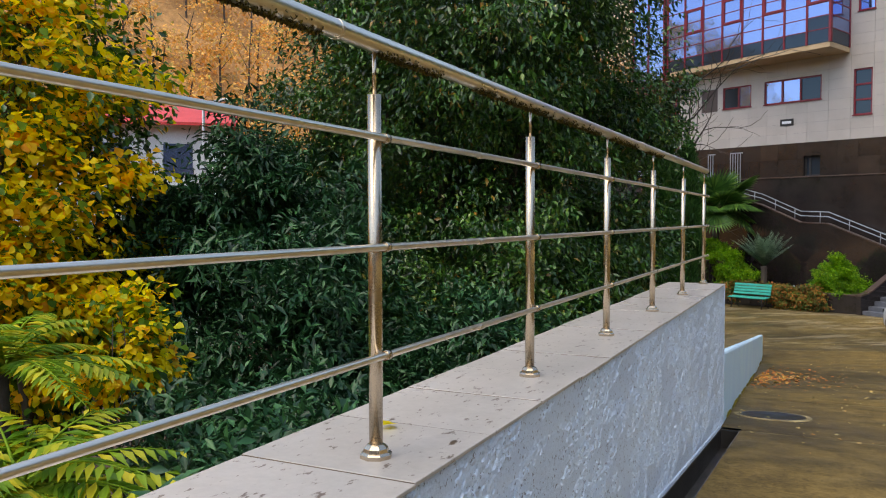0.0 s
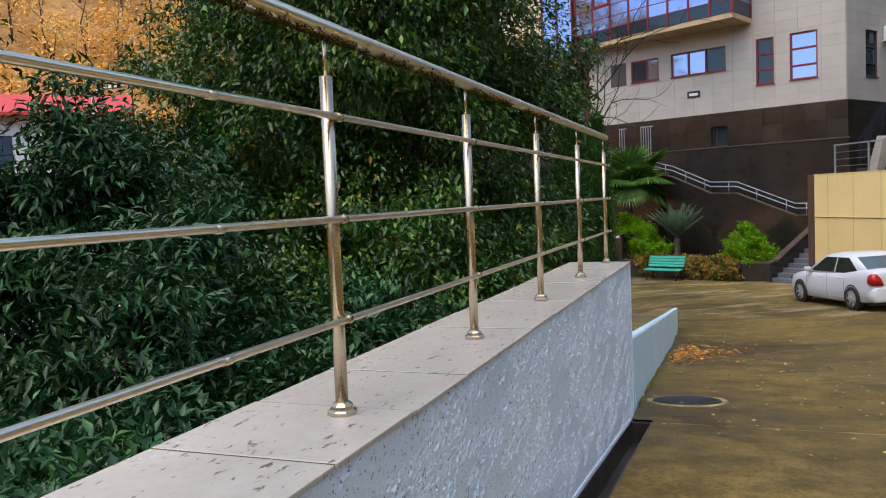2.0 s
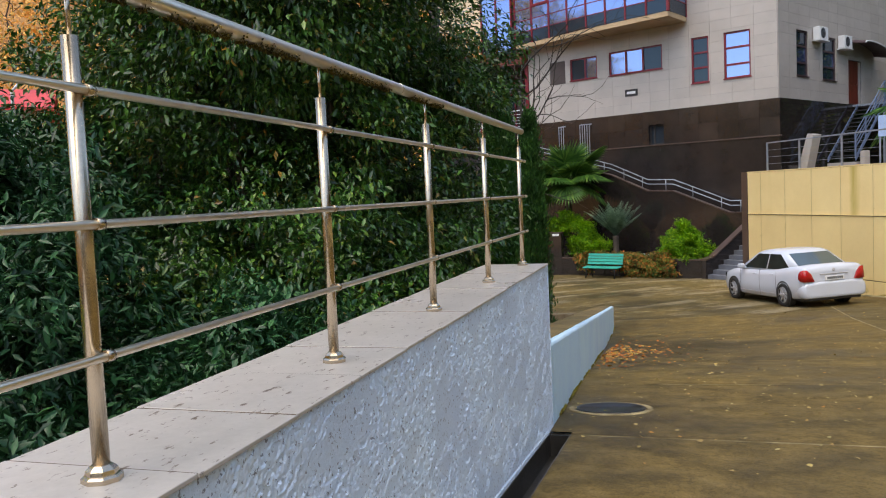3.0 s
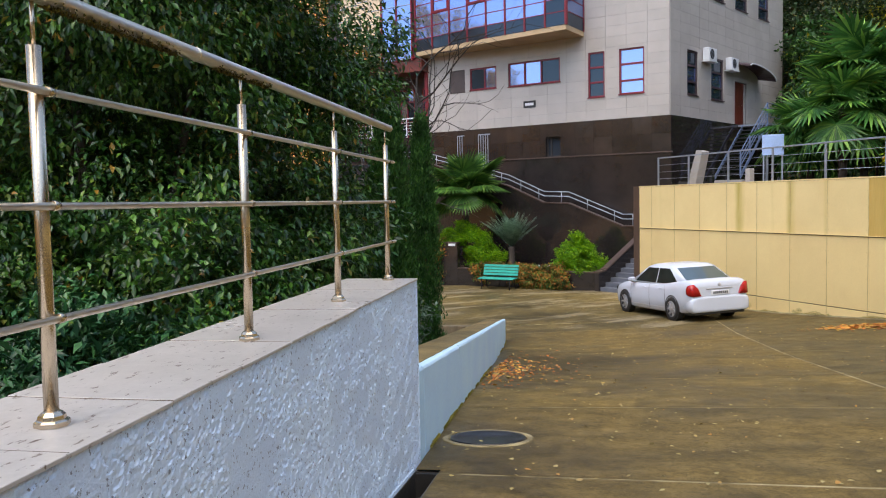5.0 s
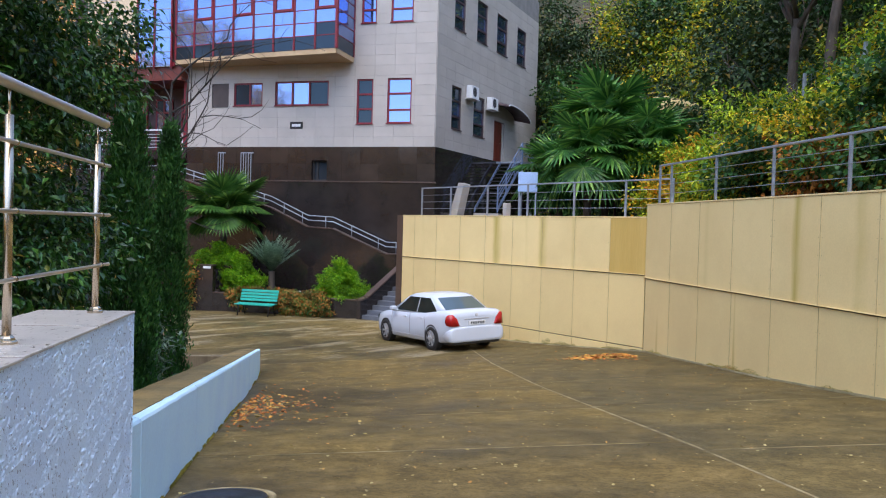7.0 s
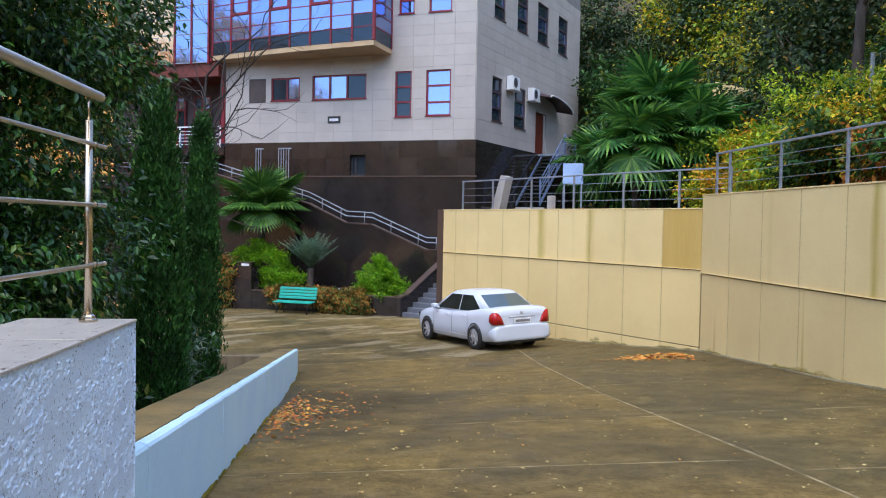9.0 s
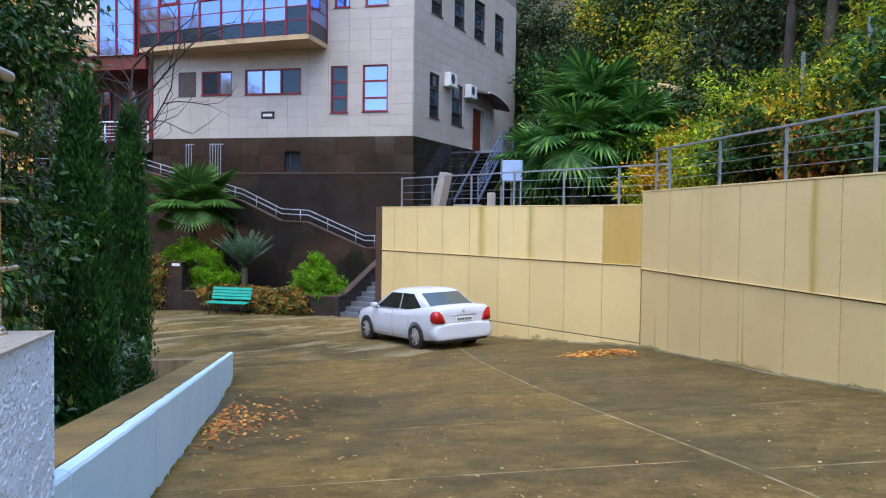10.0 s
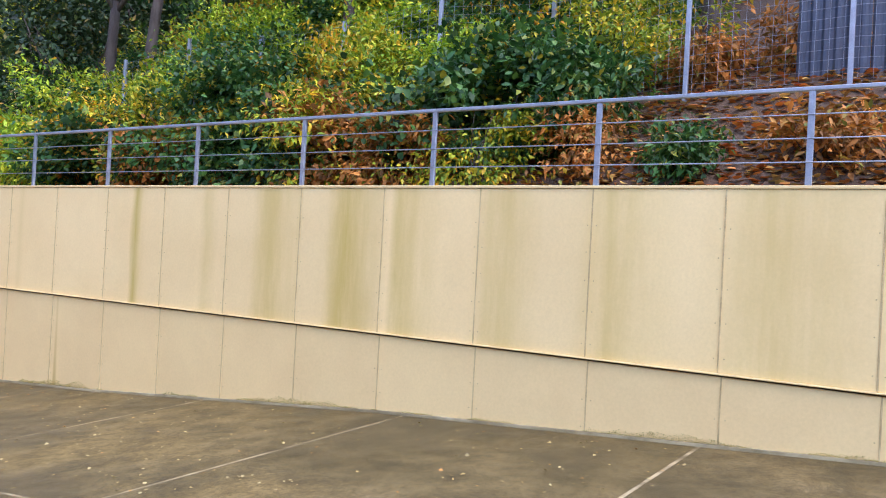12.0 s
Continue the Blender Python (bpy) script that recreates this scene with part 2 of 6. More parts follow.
DARKWALL = mat("dark_purple_wall", (0.085, 0.05, 0.055), (0.06, 0.035, 0.04), 0.5, 0, 1.5, 30, 0.1)
SHUTTER = mat("brown_shutter", (0.1, 0.07, 0.06), (0.08, 0.055, 0.05), 0.5, 0, 2, 40)
WHITE = mat("white_enamel", (0.78, 0.79, 0.8), (0.72, 0.73, 0.75), 0.4, 0, 3, 40, 0.03, grain=0.05)
DARK = mat("dark_interior", (0.03, 0.028, 0.03), None, 0.7)
BOARD = mat("board_marked_concrete", (0.25, 0.19, 0.11), (0.15, 0.11, 0.06), 0.8, 0, 1.2, 20, 0.4, 0.01, stretch=(5, 5, 0.3))
SOIL = mat("leaf_littered_soil", (0.07, 0.045, 0.025), (0.11, 0.055, 0.025), 0.9, 0, 3, 25, 0.8, 0.04)
BARK_DARK = mat("dark_wet_bark", (0.045, 0.035, 0.028), (0.025, 0.02, 0.016), 0.85, 0, 6, 40, 0.7, 0.02)
BARK = mat("grey_brown_bark", (0.11, 0.085, 0.065), (0.06, 0.045, 0.035), 0.85, 0, 6, 40, 0.7, 0.02, stretch=(1, 1, 0.25))


def glass_mat(name, tint, mirror, rough=0.03, ior=1.6):
    m, n, l, p = nodes_of(name)
    t = noise_node(n, l, 0.6, 2)
    p.inputs["Base Color"].default_value = (*tint, 1)
    p.inputs["Metallic"].default_value, p.inputs["Roughness"].default_value = mirror, rough
    p.inputs["IOR"].default_value = ior
    bn = n.new("ShaderNodeBump")
    bn.inputs["Strength"].default_value, bn.inputs["Distance"].default_value = 0.05, 0.05
    l.new(t.outputs[0], bn.inputs["Height"])
    l.new(bn.outputs[0], p.inputs["Normal"])
    return m


GLASS = glass_mat("reflective_glazing", (0.2, 0.285, 0.56), 0.85)
GLASS_DARK = glass_mat("dark_glazing", (0.032, 0.05, 0.075), 0.45, 0.03, 1.3)
GLASS_AMBER = glass_mat("amber_reflective_glazing", (0.62, 0.38, 0.22), 0.8)


# ---- mesh helpers ----
def box(bm, x0, x1, y0, y1, z0, z1, bevel=0.0, m=None):
    vs = [bm.verts.new((x, y, z)) for x in (x0, x1) for y in (y0, y1) for z in (z0, z1)]
    fs = [bm.faces.new([vs[i] for i in q]) for q in ((0, 1, 3, 2), (4, 6, 7, 5), (0, 4, 5, 1), (2, 3, 7, 6), (0, 2, 6, 4), (1, 5, 7, 3))]
    if bevel:
        es = list({e for f in fs for e in f.edges})
        r = bmesh.ops.bevel(bm, geom=es, offset=bevel, segments=1, affect="EDGES")
        vs = list({v for f in r["faces"] for v in f.verts} | {v for v in vs if v.is_valid})
    if m is not None:
        bmesh.ops.transform(bm, matrix=m, verts=[v for v in vs if v.is_valid])
    return bm


def tube(bm, pts, radii, seg=8, cap=True):
    """A round bar along a line of points."""
    pts = [Vector(p) for p in pts]
    if not hasattr(radii, "__len__"):
        radii = [radii] * len(pts)
    rings = []
    side = None
    for i, (p, r) in enumerate(zip(pts, radii)):
        d = (pts[min(i + 1, len(pts) - 1)] - pts[max(i - 1, 0)]).normalized()
        if side is None:
            side = d.orthogonal().normalized()
        side = (side - d * side.dot(d)).normalized()
        up = d.cross(side)
        rings.append([bm.verts.new(p + (side * math.cos(a) + up * math.sin(a)) * r) for a in (2 * math.pi * k / seg for k in range(seg))])
    for a, b in zip(rings, rings[1:]):
        for k in range(seg):
            bm.faces.new((a[k], a[(k + 1) % seg], b[(k + 1) % seg], b[k])).smooth = True
    if cap:
        bm.faces.new(rings[0][::-1])
        bm.faces.new(rings[-1])
    return bm


def lathe(bm, profile, seg=16, centre=(0, 0, 0), cap=True):
    c = Vector(centre)
    rings = [[bm.verts.new(c + Vector((r * math.cos(2 * math.pi * k / seg), r * math.sin(2 * math.pi * k / seg), z))) for k in range(seg)] for r, z in profile]
    for a, b in zip(rings, rings[1:]):
        for k in range(seg):
            bm.faces.new((a[k], a[(k + 1) % seg], b[(k + 1) % seg], b[k])).smooth = True
    if cap:
        bm.faces.new(rings[0][::-1])
        bm.faces.new(rings[-1])
    return bm


def prism(bm, outline, y0, y1):
    """An upright slab: outline in (x, z), thick from y0 to y1."""
    a = [bm.verts.new((x, y0, z)) for x, z in outline]
    b = [bm.verts.new((x, y1, z)) for x, z in outline]
    bm.faces.new(a)
    bm.faces.new(b[::-1])
    for i in range(len(a)):
        j = (i + 1) % len(a)
        bm.faces.new((a[i], b[i], b[j], a[j]))
    return bm


def part(name, bm, material, parent=None, label="", m=None):
    """Links a bmesh as one mesh object, under its thing."""
    me = bpy.data.meshes.new(name)
    bmesh.ops.recalc_face_normals(bm, faces=bm.faces)
    bm.to_mesh(me)
    bm.free()
    return link(name, me, material, parent, label, m)


def link(name, me, material, parent=None, label="", m=None):
    for k in (material if isinstance(material, (list, tuple)) else [material]):
        if not me.materials or k.name not in me.materials:
            me.materials.append(k)
    ob = new(name, me)
    if parent:
        ob.parent = parent
    if m is not None:
        ob.matrix_basis = m
    if label:
        ob["label"] = label
    return ob


def thing(name, m, label, category, group="", kind=""):
    ob = new(name)
    ob.matrix_basis = m
    return tagged(ob, label, category, group, kind)


def raw_mesh(name, verts, faces):
    me = bpy.data.meshes.new(name)
    me.from_pydata(verts, [], faces)
    me.update()
    return me


# ---- ground heights ----
LY, LZ = (-10, 0, 5, 8.35, 11.5, 14.3, 18, 22, 26, 34), (-.1, -.42, -.62, -.955, -1.33, -1.69, -2.15, -2.55, -2.6, -2.6)
RY, RZ = (-10, 0, 5.7, 11.3, 17, 22.45, 26, 30, 34), (0.0, -.35, -.72, -1.09, -1.6, -1.96, -2.2, -2.4, -2.56)


def lot(x, y):
    """Height of the paved lot, which falls away from the walker and to the left."""
    a, b = np.interp(y, LY, LZ), np.interp(y, RY, RZ)
    return float(a + (b - a) * min(1.1, max(-0.5, (x + 1.2) / 9.4)))


def smooth(a, b, v):
    k = min(1.0, max(0.0, (v - a) / (b - a)))
    return k * k * (3 - 2 * k)


def low_face(y):
    """Where the low wall's painted face stands."""
    return -0.965 - 0.0415 * (y - 8.35)


def hill(x, y):
    """Height of the wooded slope behind the cream wall."""
    d = x - 9.3 - max(0.0, y - 21) * 0.25
    return 1.35 + 11.0 * smooth(43, 64, y) * smooth(-3, 6, d) + 0.62 * max(0.0, d) + 0.25 * noise.noise((x * 0.35, y * 0.35, 0)) * smooth(0, 2, d)


def sheet(name, xs, ys, height, material, kind_label):
    verts = [(x, y, height(x, y)) for y in ys for x in xs]
    w = len(xs)
    faces = [(j * w + i, j * w + i + 1, (j + 1) * w + i + 1, (j + 1) * w + i) for j in range(len(ys) - 1) for i in range(w - 1)]
    me = raw_mesh(name, verts, faces)
    for p in me.polygons:
        p.use_smooth = True
    return tagged(link(name, me, material), *kind_label, kind="structure")


# ---- large structure ----
def valley(x, y):
    """The ground round about: a hollow beside the lot, wooded hills beyond."""
    z = -3.6
    far = math.hypot(x + 5, y - 15)
    z += smooth(38, 125, far) * 66 * (0.6 + 0.4 * smooth(-30, 40, y)) * (0.75 + 0.35 * noise.noise((x * 0.012, y * 0.012, 3)))
    z += 0.25 * noise.noise((x * 0.3, y * 0.3, 1)) - smooth(-3, -14, x) * 1.2
    return z - smooth(-2.5, -1.2, x) * 1.0


FOREST = mat("autumn_forest_floor", (0.72, 0.38, 0.13), (0.5, 0.26, 0.09), 0.9, 0, 0.12, 0.9, 0.9, 0.8, 0.5, stain=(0.08, 0.1, 0.03), stain_at=(0.55, 0.7), stain_scale=0.08)
gx = [-900, -500, -300, -200, -150, -120, -100, -85, -70, -60, -50, -42, -36, -30, -25, -20, -17, -14, -12, -10, -8, -6, -5, -4, -3, -2, -1, 0, 3, 6, 10, 15, 22, 30, 40, 52, 66, 82, 100, 130, 170, 240, 400, 900]
gy = [-900, -400, -240, -170, -130, -100, -80, -64, -52, -42, -34, -26, -20, -15, -10, -6, -2, 2, 5, 8, 11, 14, 17, 20, 23, 26, 30, 35, 40, 46, 54, 64, 76, 90, 110, 140, 180, 240, 400, 900]
FOREST_DARK = mat("dark_forest_floor", (0.05, 0.06, 0.02), (0.09, 0.06, 0.025), 0.9, 0, 0.15, 0.9, 0.9, 0.8, 0.5)
sheet("ground", gx, gy, valley, [SOIL, FOREST, FOREST_DARK], ("dark soil of the wooded hollow and autumn hills", "ground"))
for p in bpy.data.objects["ground"].data.polygons:
    p.material_index = (1 if p.center.x < -8 and p.center.y > -70 else 2) if math.hypot(p.center.x, p.center.y - 15) > 45 else 0
def wall_line(y):
    return STEP[0] + (STEP[1] - y) * 0.0314


STEP = (8.0, 22.45)
hy = [-40 + 1.2 * j for j in range(53)]
hx = [0.25, 0.7, 1.2, 1.8, 2.5, 3.2, 4, 5, 6, 7, 8, 9.5, 11, 13, 15, 18, 21, 25, 30, 38, 50]
verts = [(wall_line(y) + dx, y, hill(wall_line(y) + dx, y)) for y in hy for dx in hx]
w = len(hx)
faces = [(j * w + i, j * w + i + 1, (j + 1) * w + i + 1, (j + 1) * w + i) for j in range(len(hy) - 1) for i in range(w - 1)]
tagged(link("hillside", raw_mesh("hillside", verts, faces), SOIL), "leaf-covered soil slope above the cream wall", "slope", kind="structure")
# its far part, behind the terrace
hy2 = [22.4 + 1.5 * j for j in range(30)]
verts = [(9.2 + dx + max(0, y - 23) * 0.25, y, hill(9.2 + dx + max(0, y - 23) * 0.25, y)) for y in hy2 for dx in hx]
faces = [(j * w + i, j * w + i + 1, (j + 1) * w + i + 1, (j + 1) * w + i) for j in range(len(hy2) - 1) for i in range(w - 1)]
tagged(link("hillside_far", raw_mesh("hillside_far", verts, faces), SOIL), "wooded soil slope behind the terrace", "slope", kind="structure")


# terrace behind the far stretch of the cream wall
bm = bmesh.new()
a = [bm.verts.new(p) for p in ((8.15, 22.6, 1.2), (8.4, 22.2, 1.25), (30, 22.2, 1.25), (30, 60, 1.25), (13, 52, 1.2), (5.2, 38.2, 1.2), (2.65, 31.7, 1.2))]
bm.faces.new(a)
tagged(part("terrace", bm, SOIL), "bare planted earth terrace behind the cream wall", "ground", kind="structure")

# paved lot: the joint bed, with the slabs above it
def lot_left(y):
    if y < 8.15:
        return -0.76
    return low_face(y) + 0.01 if y < 22.72 else (-1.9 if y < 25.3 else -16.0)


verts, faces, n = [], [], 40
ys = sorted([-10 + 0.2 * j for j in range(240)] + [8.149, 8.151, 22.719, 22.721, 25.299, 25.301])
ys = [y for y in ys if y <= 36.5]
for y in ys:
    x0 = lot_left(y)
    for i in range(n):
        x = x0 + (8.75 - x0) * i / (n - 1)
        verts.append((x, y, lot(x, y) - 0.0045))
for j in range(len(ys) - 1):
    for i in range(n - 1):
        faces.append((j * n + i, j * n + i + 1, (j + 1) * n + i + 1, (j + 1) * n + i))
pavement = tagged(link("pavement", raw_mesh("pavement", verts, faces), JOINT), "wet brown concrete lot of large worn slabs", "pavement", kind="structure")

# edge of the forecourt above the hollow
bm = bmesh.new()
box(bm, -16, -1.88, 25.05, 25.3, -4.6, -2.6)
tagged(part("forecourt_edge", bm, BOARD), "board-marked concrete edge below the forecourt", "wall", kind="structure")

# parapet with a rough whitewashed face
WALL_END, TOP = 8.35, 0.468
ys = np.concatenate([np.arange(-6.0, 0.0, 0.05), np.arange(0.0, WALL_END + 0.001, 0.0095)])
zs = np.append(np.arange(-1.25, TOP - 0.013, 0.0095), TOP - 0.0125)
verts, faces = [], []


def crust(y, z):
    """Relief of the hand-thrown render: pitted patches, trowelled ridges, smooth places."""
    a = noise.noise((y * 9, z * 13, 0.3))
    b = noise.noise(((y + 0.25 * z) * 14, (z - 0.2 * y) * 40, 5.1))
    c = noise.noise((y * 44, z * 48, 2.2))
    k = smooth(-0.06, 0.1, 0.55 * noise.noise((y * 1.6, z * 2.2, 9.0)) + 0.75 * noise.noise(((y + 0.3 * z) * 2.6, (z - 0.25 * y) * 10, 4.0)) + 0.3 * a + 0.1)
    return 0.0022 * a + k * (0.001 + 0.003 * max(-0.3, b) + 0.006 * c - 0.045 * max(0, 0.25 * a + c - 0.17)) - 0.002


for y in ys:
    for z in zs:
        verts.append((-0.956 + crust(y, z), y, z))
w = len(zs)
for j in range(len(ys) - 1):
    for i in range(w - 1):
        faces.append((j * w + i, (j + 1) * w + i, (j + 1) * w + i + 1, j * w + i + 1))
base = len(verts)
y0, y1, z0, z1 = -6.0, WALL_END, -3.9, TOP - 0.013
verts += [(-0.962, y0, z0), (-0.962, y1, z0), (-0.962, y1, z1), (-0.962, y0, z1), (-1.49, y0, z0), (-1.49, y1, z0), (-1.49, y1, z1), (-1.49, y0, z1)]
faces += [tuple(base + i for i in q) for q in ((0, 1, 2, 3), (4, 7, 6, 5), (3, 2, 6, 7), (0, 3, 7, 4), (1, 5, 6, 2))]
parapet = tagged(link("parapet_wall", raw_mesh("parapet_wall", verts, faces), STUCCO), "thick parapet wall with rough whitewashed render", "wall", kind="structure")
# the wall's end face, also rough
verts, faces = [], []
xs = np.arange(-1.49, -0.94, 0.0115)
for x in xs:
    for z in zs:
        verts.append((x, WALL_END + 0.004 + crust(x + 20, z), z))
w = len(zs)
for j in range(len(xs) - 1):
    for i in range(w - 1):
        faces.append((j * w + i, j * w + i + 1, (j + 1) * w + i + 1, (j + 1) * w + i))
link("end_face", raw_mesh("end_face", verts, faces), STUCCO, parapet)

# coping stones
bm = bmesh.new()
box(bm, -0.27, 0.287, 0.003, 0.4875, -0.0125, 0.0, 0.0016)
stone = part("coping_stone", bm, COPING, parapet, m=pose(-1.235, -5.61, TOP))
for k in range(1, 28):
    o = new("coping_stone", stone.data)
    o.parent = parapet
    o.matrix_basis = pose(-1.235 + 0.003 * math.sin(k * 5), -5.61 + 0.4905 * k, TOP + 0.0015 * math.sin(k * 3.1), 0, 0.1 * math.sin(k * 7), 0)

part("coping_stone", box(bmesh.new(), -0.27, 0.287, 0.003, WALL_END + 0.012 + 5.61 - 0.4905 * 28, -0.0125, 0.0, 0.0016), COPING, parapet, m=pose(-1.235, -5.61 + 0.4905 * 28, TOP))

for k in range(29):
    y = -5.61 + 0.4905 * k
    if y < WALL_END - 0.01:
        part("joint_mortar", box(bmesh.new(), -1.502, -0.953, y - 0.003, y + 0.0022, TOP - 0.012, TOP - 0.0003), SEAM, parapet, "dark joint mortar")
part("mortar_bed", box(bmesh.new(), -1.492, -0.958, -6.0, WALL_END - 0.002, TOP - 0.0128, TOP - 0.005), SEAM, parapet, "dark joint mortar")

# drain trench at the parapet's foot
bm = bmesh.new()
for xx, wd in ((-0.962, 0.02), (-0.775, 0.06)):
    a = [bm.verts.new((xx + (wd if k else 0), y, lot(-0.7, y) - dz)) for y in (-6.0, 5.0, 8.15) for dz in (0.012, 0.28) for k in (0, 1)]
    for j in (0, 4):
        for q in ((0, 1, 5, 4), (2, 6, 7, 3), (0, 4, 6, 2), (1, 3, 7, 5)):
            bm.faces.new([a[j + i] for i in q])
a = [bm.verts.new((x, y, lot(-0.7, y) - 0.2)) for y in (-6.0, 5.0, 8.15) for x in (-0.96, -0.69)]
for j in (0, 2):
    bm.faces.new([a[j + i] for i in (0, 1, 3, 2)])
box(bm, -0.97, -0.66, 8.10, 8.16, -1.25, -0.952)
tagged(part("drain_channel", bm, TRENCH), "open wet drain channel along the parapet", "drain", kind="structure")

bm = bmesh.new()
rows = [[bm.verts.new((x, y, lot(-0.7, y) + h)) for x, h in ((-0.975, 0.02), (-0.949, 0.012), (-0.946, -0.06))] for y in (-6.0, 0.0, 2.5, 5.0, 6.6, 8.12)]
for r0, r1 in zip(rows, rows[1:]):
    for k in range(2):
        bm.faces.new((r0[k], r1[k], r1[k + 1], r0[k + 1]))
tagged(part("drain_edge", bm, STUCCO), "pale mortar fillet between parapet and drain", "trim", kind="structure")

# low sloping wall
low = thing("low_wall", Matrix.Identity(4), "low sloping white-painted wall, blue skylight put into its colour, brown mossy top", "wall", kind="structure")
LOW_TOP = lambda y: -0.235 - 0.1245 * (y - 8.35)
cuts = [8.36, 8.70, 11.42, 15.2, 19.0, 22.7]
for a0, a1 in zip(cuts, cuts[1:]):
    bm = bmesh.new()
    rows = []
    nn = max(2, int((a1 - a0) / 0.12))
    for i in range(nn + 1):
        y = a0 + 0.008 + (a1 - a0 - 0.016) * i / nn
        xf, zt = low_face(y), LOW_TOP(y)
        j1, j2 = 0.010 * noise.noise((y * 3, 0, 0)), 0.014 * noise.noise((y * 4, 7, 0))
        prof = ((xf, -3.9), (xf, zt - 0.022 + j1), (xf - 0.012, zt - 0.004 + j1), (xf - 0.05 + j2, zt + 0.008), (xf - 0.085 + j2, zt), (xf - 0.11, -3.9))
        rows.append([bm.verts.new((px, y, pz)) for px, pz in prof])
    for r0, r1 in zip(rows, rows[1:]):
        for k in range(5):
            bm.faces.new((r0[k], r1[k], r1[k + 1], r0[k + 1]))
    bm.faces.new(rows[0])
    bm.faces.new(rows[-1][::-1])
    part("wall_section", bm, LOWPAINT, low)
bm = bmesh.new()
rows = []
for i in range(60):
    y = 8.37 + (22.7 - 8.37) * i / 59
    xf, zt = low_face(y), LOW_TOP(y)
    bk = xf - 0.50 + 0.02 * noise.noise((y * 2, 3, 0))
    rows.append([bm.verts.new(p) for p in ((xf - 0.105, y, -3.9), (xf - 0.105, y, zt - 0.004), (xf - 0.3, y, zt + 0.01 + 0.01 * noise.noise((y * 3, 1, 1))), (bk, y, zt - 0.01), (bk, y, -3.9))])
for r0, r1 in zip(rows, rows[1:]):
    for k in range(4):
        bm.faces.new((r0[k], r1[k], r1[k + 1], r0[k + 1]))
bm.faces.new(rows[-1][::-1])
part("mortar_top", bm, BROWN_TOP, low, "mossy brown mortar top")

# cream wall: two stretches of panels, three rows each
STEP = (8.0, 22.45)


def cream_wall(name, m, length, top, first, pitch, phase, label):
    w = thing(name, m, label, "wall", kind="structure")
    bm = bmesh.new()
    box(bm, 0, length, 0.03, 0.4, -3.5, top - 0.03)
    part("wall_core", bm, SEAM, w)
    bm = bmesh.new()
    box(bm, -0.01, length, -0.012, 0.42, top - 0.032, top, 0.004)
    part("wall_cap", bm, YELLOW, w)
    part("ledge_strip", box(bmesh.new(), 0, length, -0.034, 0.02, first + 0.0, first + 0.014, 0.003), YELLOW, w, "thin cream flashing along the joint")
    screws = []
    rows = [(top - 0.036, first + 0.015), (first - 0.022, first - 1.862), (first - 1.886, first - 3.3)]
    for r, (zt, zb) in enumerate(rows):
        u = -pitch + phase[r]
        while u < length:
            a, b = max(0.0, u) + 0.005, min(length, u + pitch) - 0.005
            if b - a > 0.05:
                bm = bmesh.new()
                box(bm, a, b, 0.0, 0.032, zb, zt, 0.004)
                part("panel", bm, OCHRE if r == 0 and length < 12 and b > length - 0.1 else (YELLOW_FOOT if r == 2 else (RUN_NEAR if r == 0 and length > 12 else (RUN_FAR if r == 0 else YELLOW))), w)
                if a > 0.05:
                    part("joint_strip", box(bmesh.new(), a - 0.012, a + 0.002, -0.006, 0.01, zb, zt, 0.001), STRIP, w, "thin weathered joint strip")
                    for q in range(int((zt - zb) / 0.32)):
                        for e in (-0.05, 0.05):
                            screws.append((a + e, zb + 0.16 + 0.32 * q + 0.03 * math.sin(a * 9 + q)))
            u += pitch
    bm = bmesh.new()
    for a, z in screws:
        if length > 12 and a > 24:
            continue
        ring = [bm.verts.new((a + 0.008 * math.cos(k * 1.0472), -0.003, z + 0.008 * math.sin(k * 1.0472))) for k in range(6)]
        back = [bm.verts.new((v.co.x, 0.001, v.co.z)) for v in ring]
        bm.faces.new(ring)
        for k in range(6):
            bm.faces.new((ring[k], back[k], back[(k + 1) % 6], ring[(k + 1) % 6]))
    tagged(part("screw_heads", bm, STRIP, w), "weathered screw heads beside the panel joints", kind="stuff")
    return w


near_wall = cream_wall("cream_wall_near", pose(STEP[0], STEP[1], 0, 0, 0, -88.2), 34, 1.784, -0.095, 1.39, (0.0, 0.04, 0.04), "tall cream panelled retaining wall with ochre streaks")
far_wall = cream_wall("cream_wall_far", pose(STEP[0] - 5.475, STEP[1] + 9.112, 0, 0, 0, -59), 10.63, 1.465, -0.02, 1.25, (0.72, 0.72, 0.72), "lower cream panelled retaining wall beside the stairs")

# narrow strip where the paving meets the cream walls
for nm, a, b in (("near", (wall_line(-8), -8.0), (wall_line(22.4), 22.4)), ("far", (8.0, 22.45), (2.55, 31.5))):
    bm = bmesh.new()
    rows = []
    for k in range(60):
        t = k / 59
        x, y = a[0] + (b[0] - a[0]) * t, a[1] + (b[1] - a[1]) * t
        dx, dy = (-1.0, -0.03) if nm == "near" else (-0.857, -0.515)
        z = lot(x, y)
        rows.append([bm.verts.new((x + dx * o_, y + dy * o_, z + h_)) for o_, h_ in ((0.0, 0.03), (0.035, 0.028), (0.04, -0.02))])
    for r0, r1 in zip(rows, rows[1:]):
        for k in range(2):
            bm.faces.new((r0[k], r1[k], r1[k + 1], r0[k + 1]))
    tagged(part("foot_trim_" + nm, bm, TRIMSTONE), "pale mortar strip at the cream wall's foot", "trim", kind="structure")


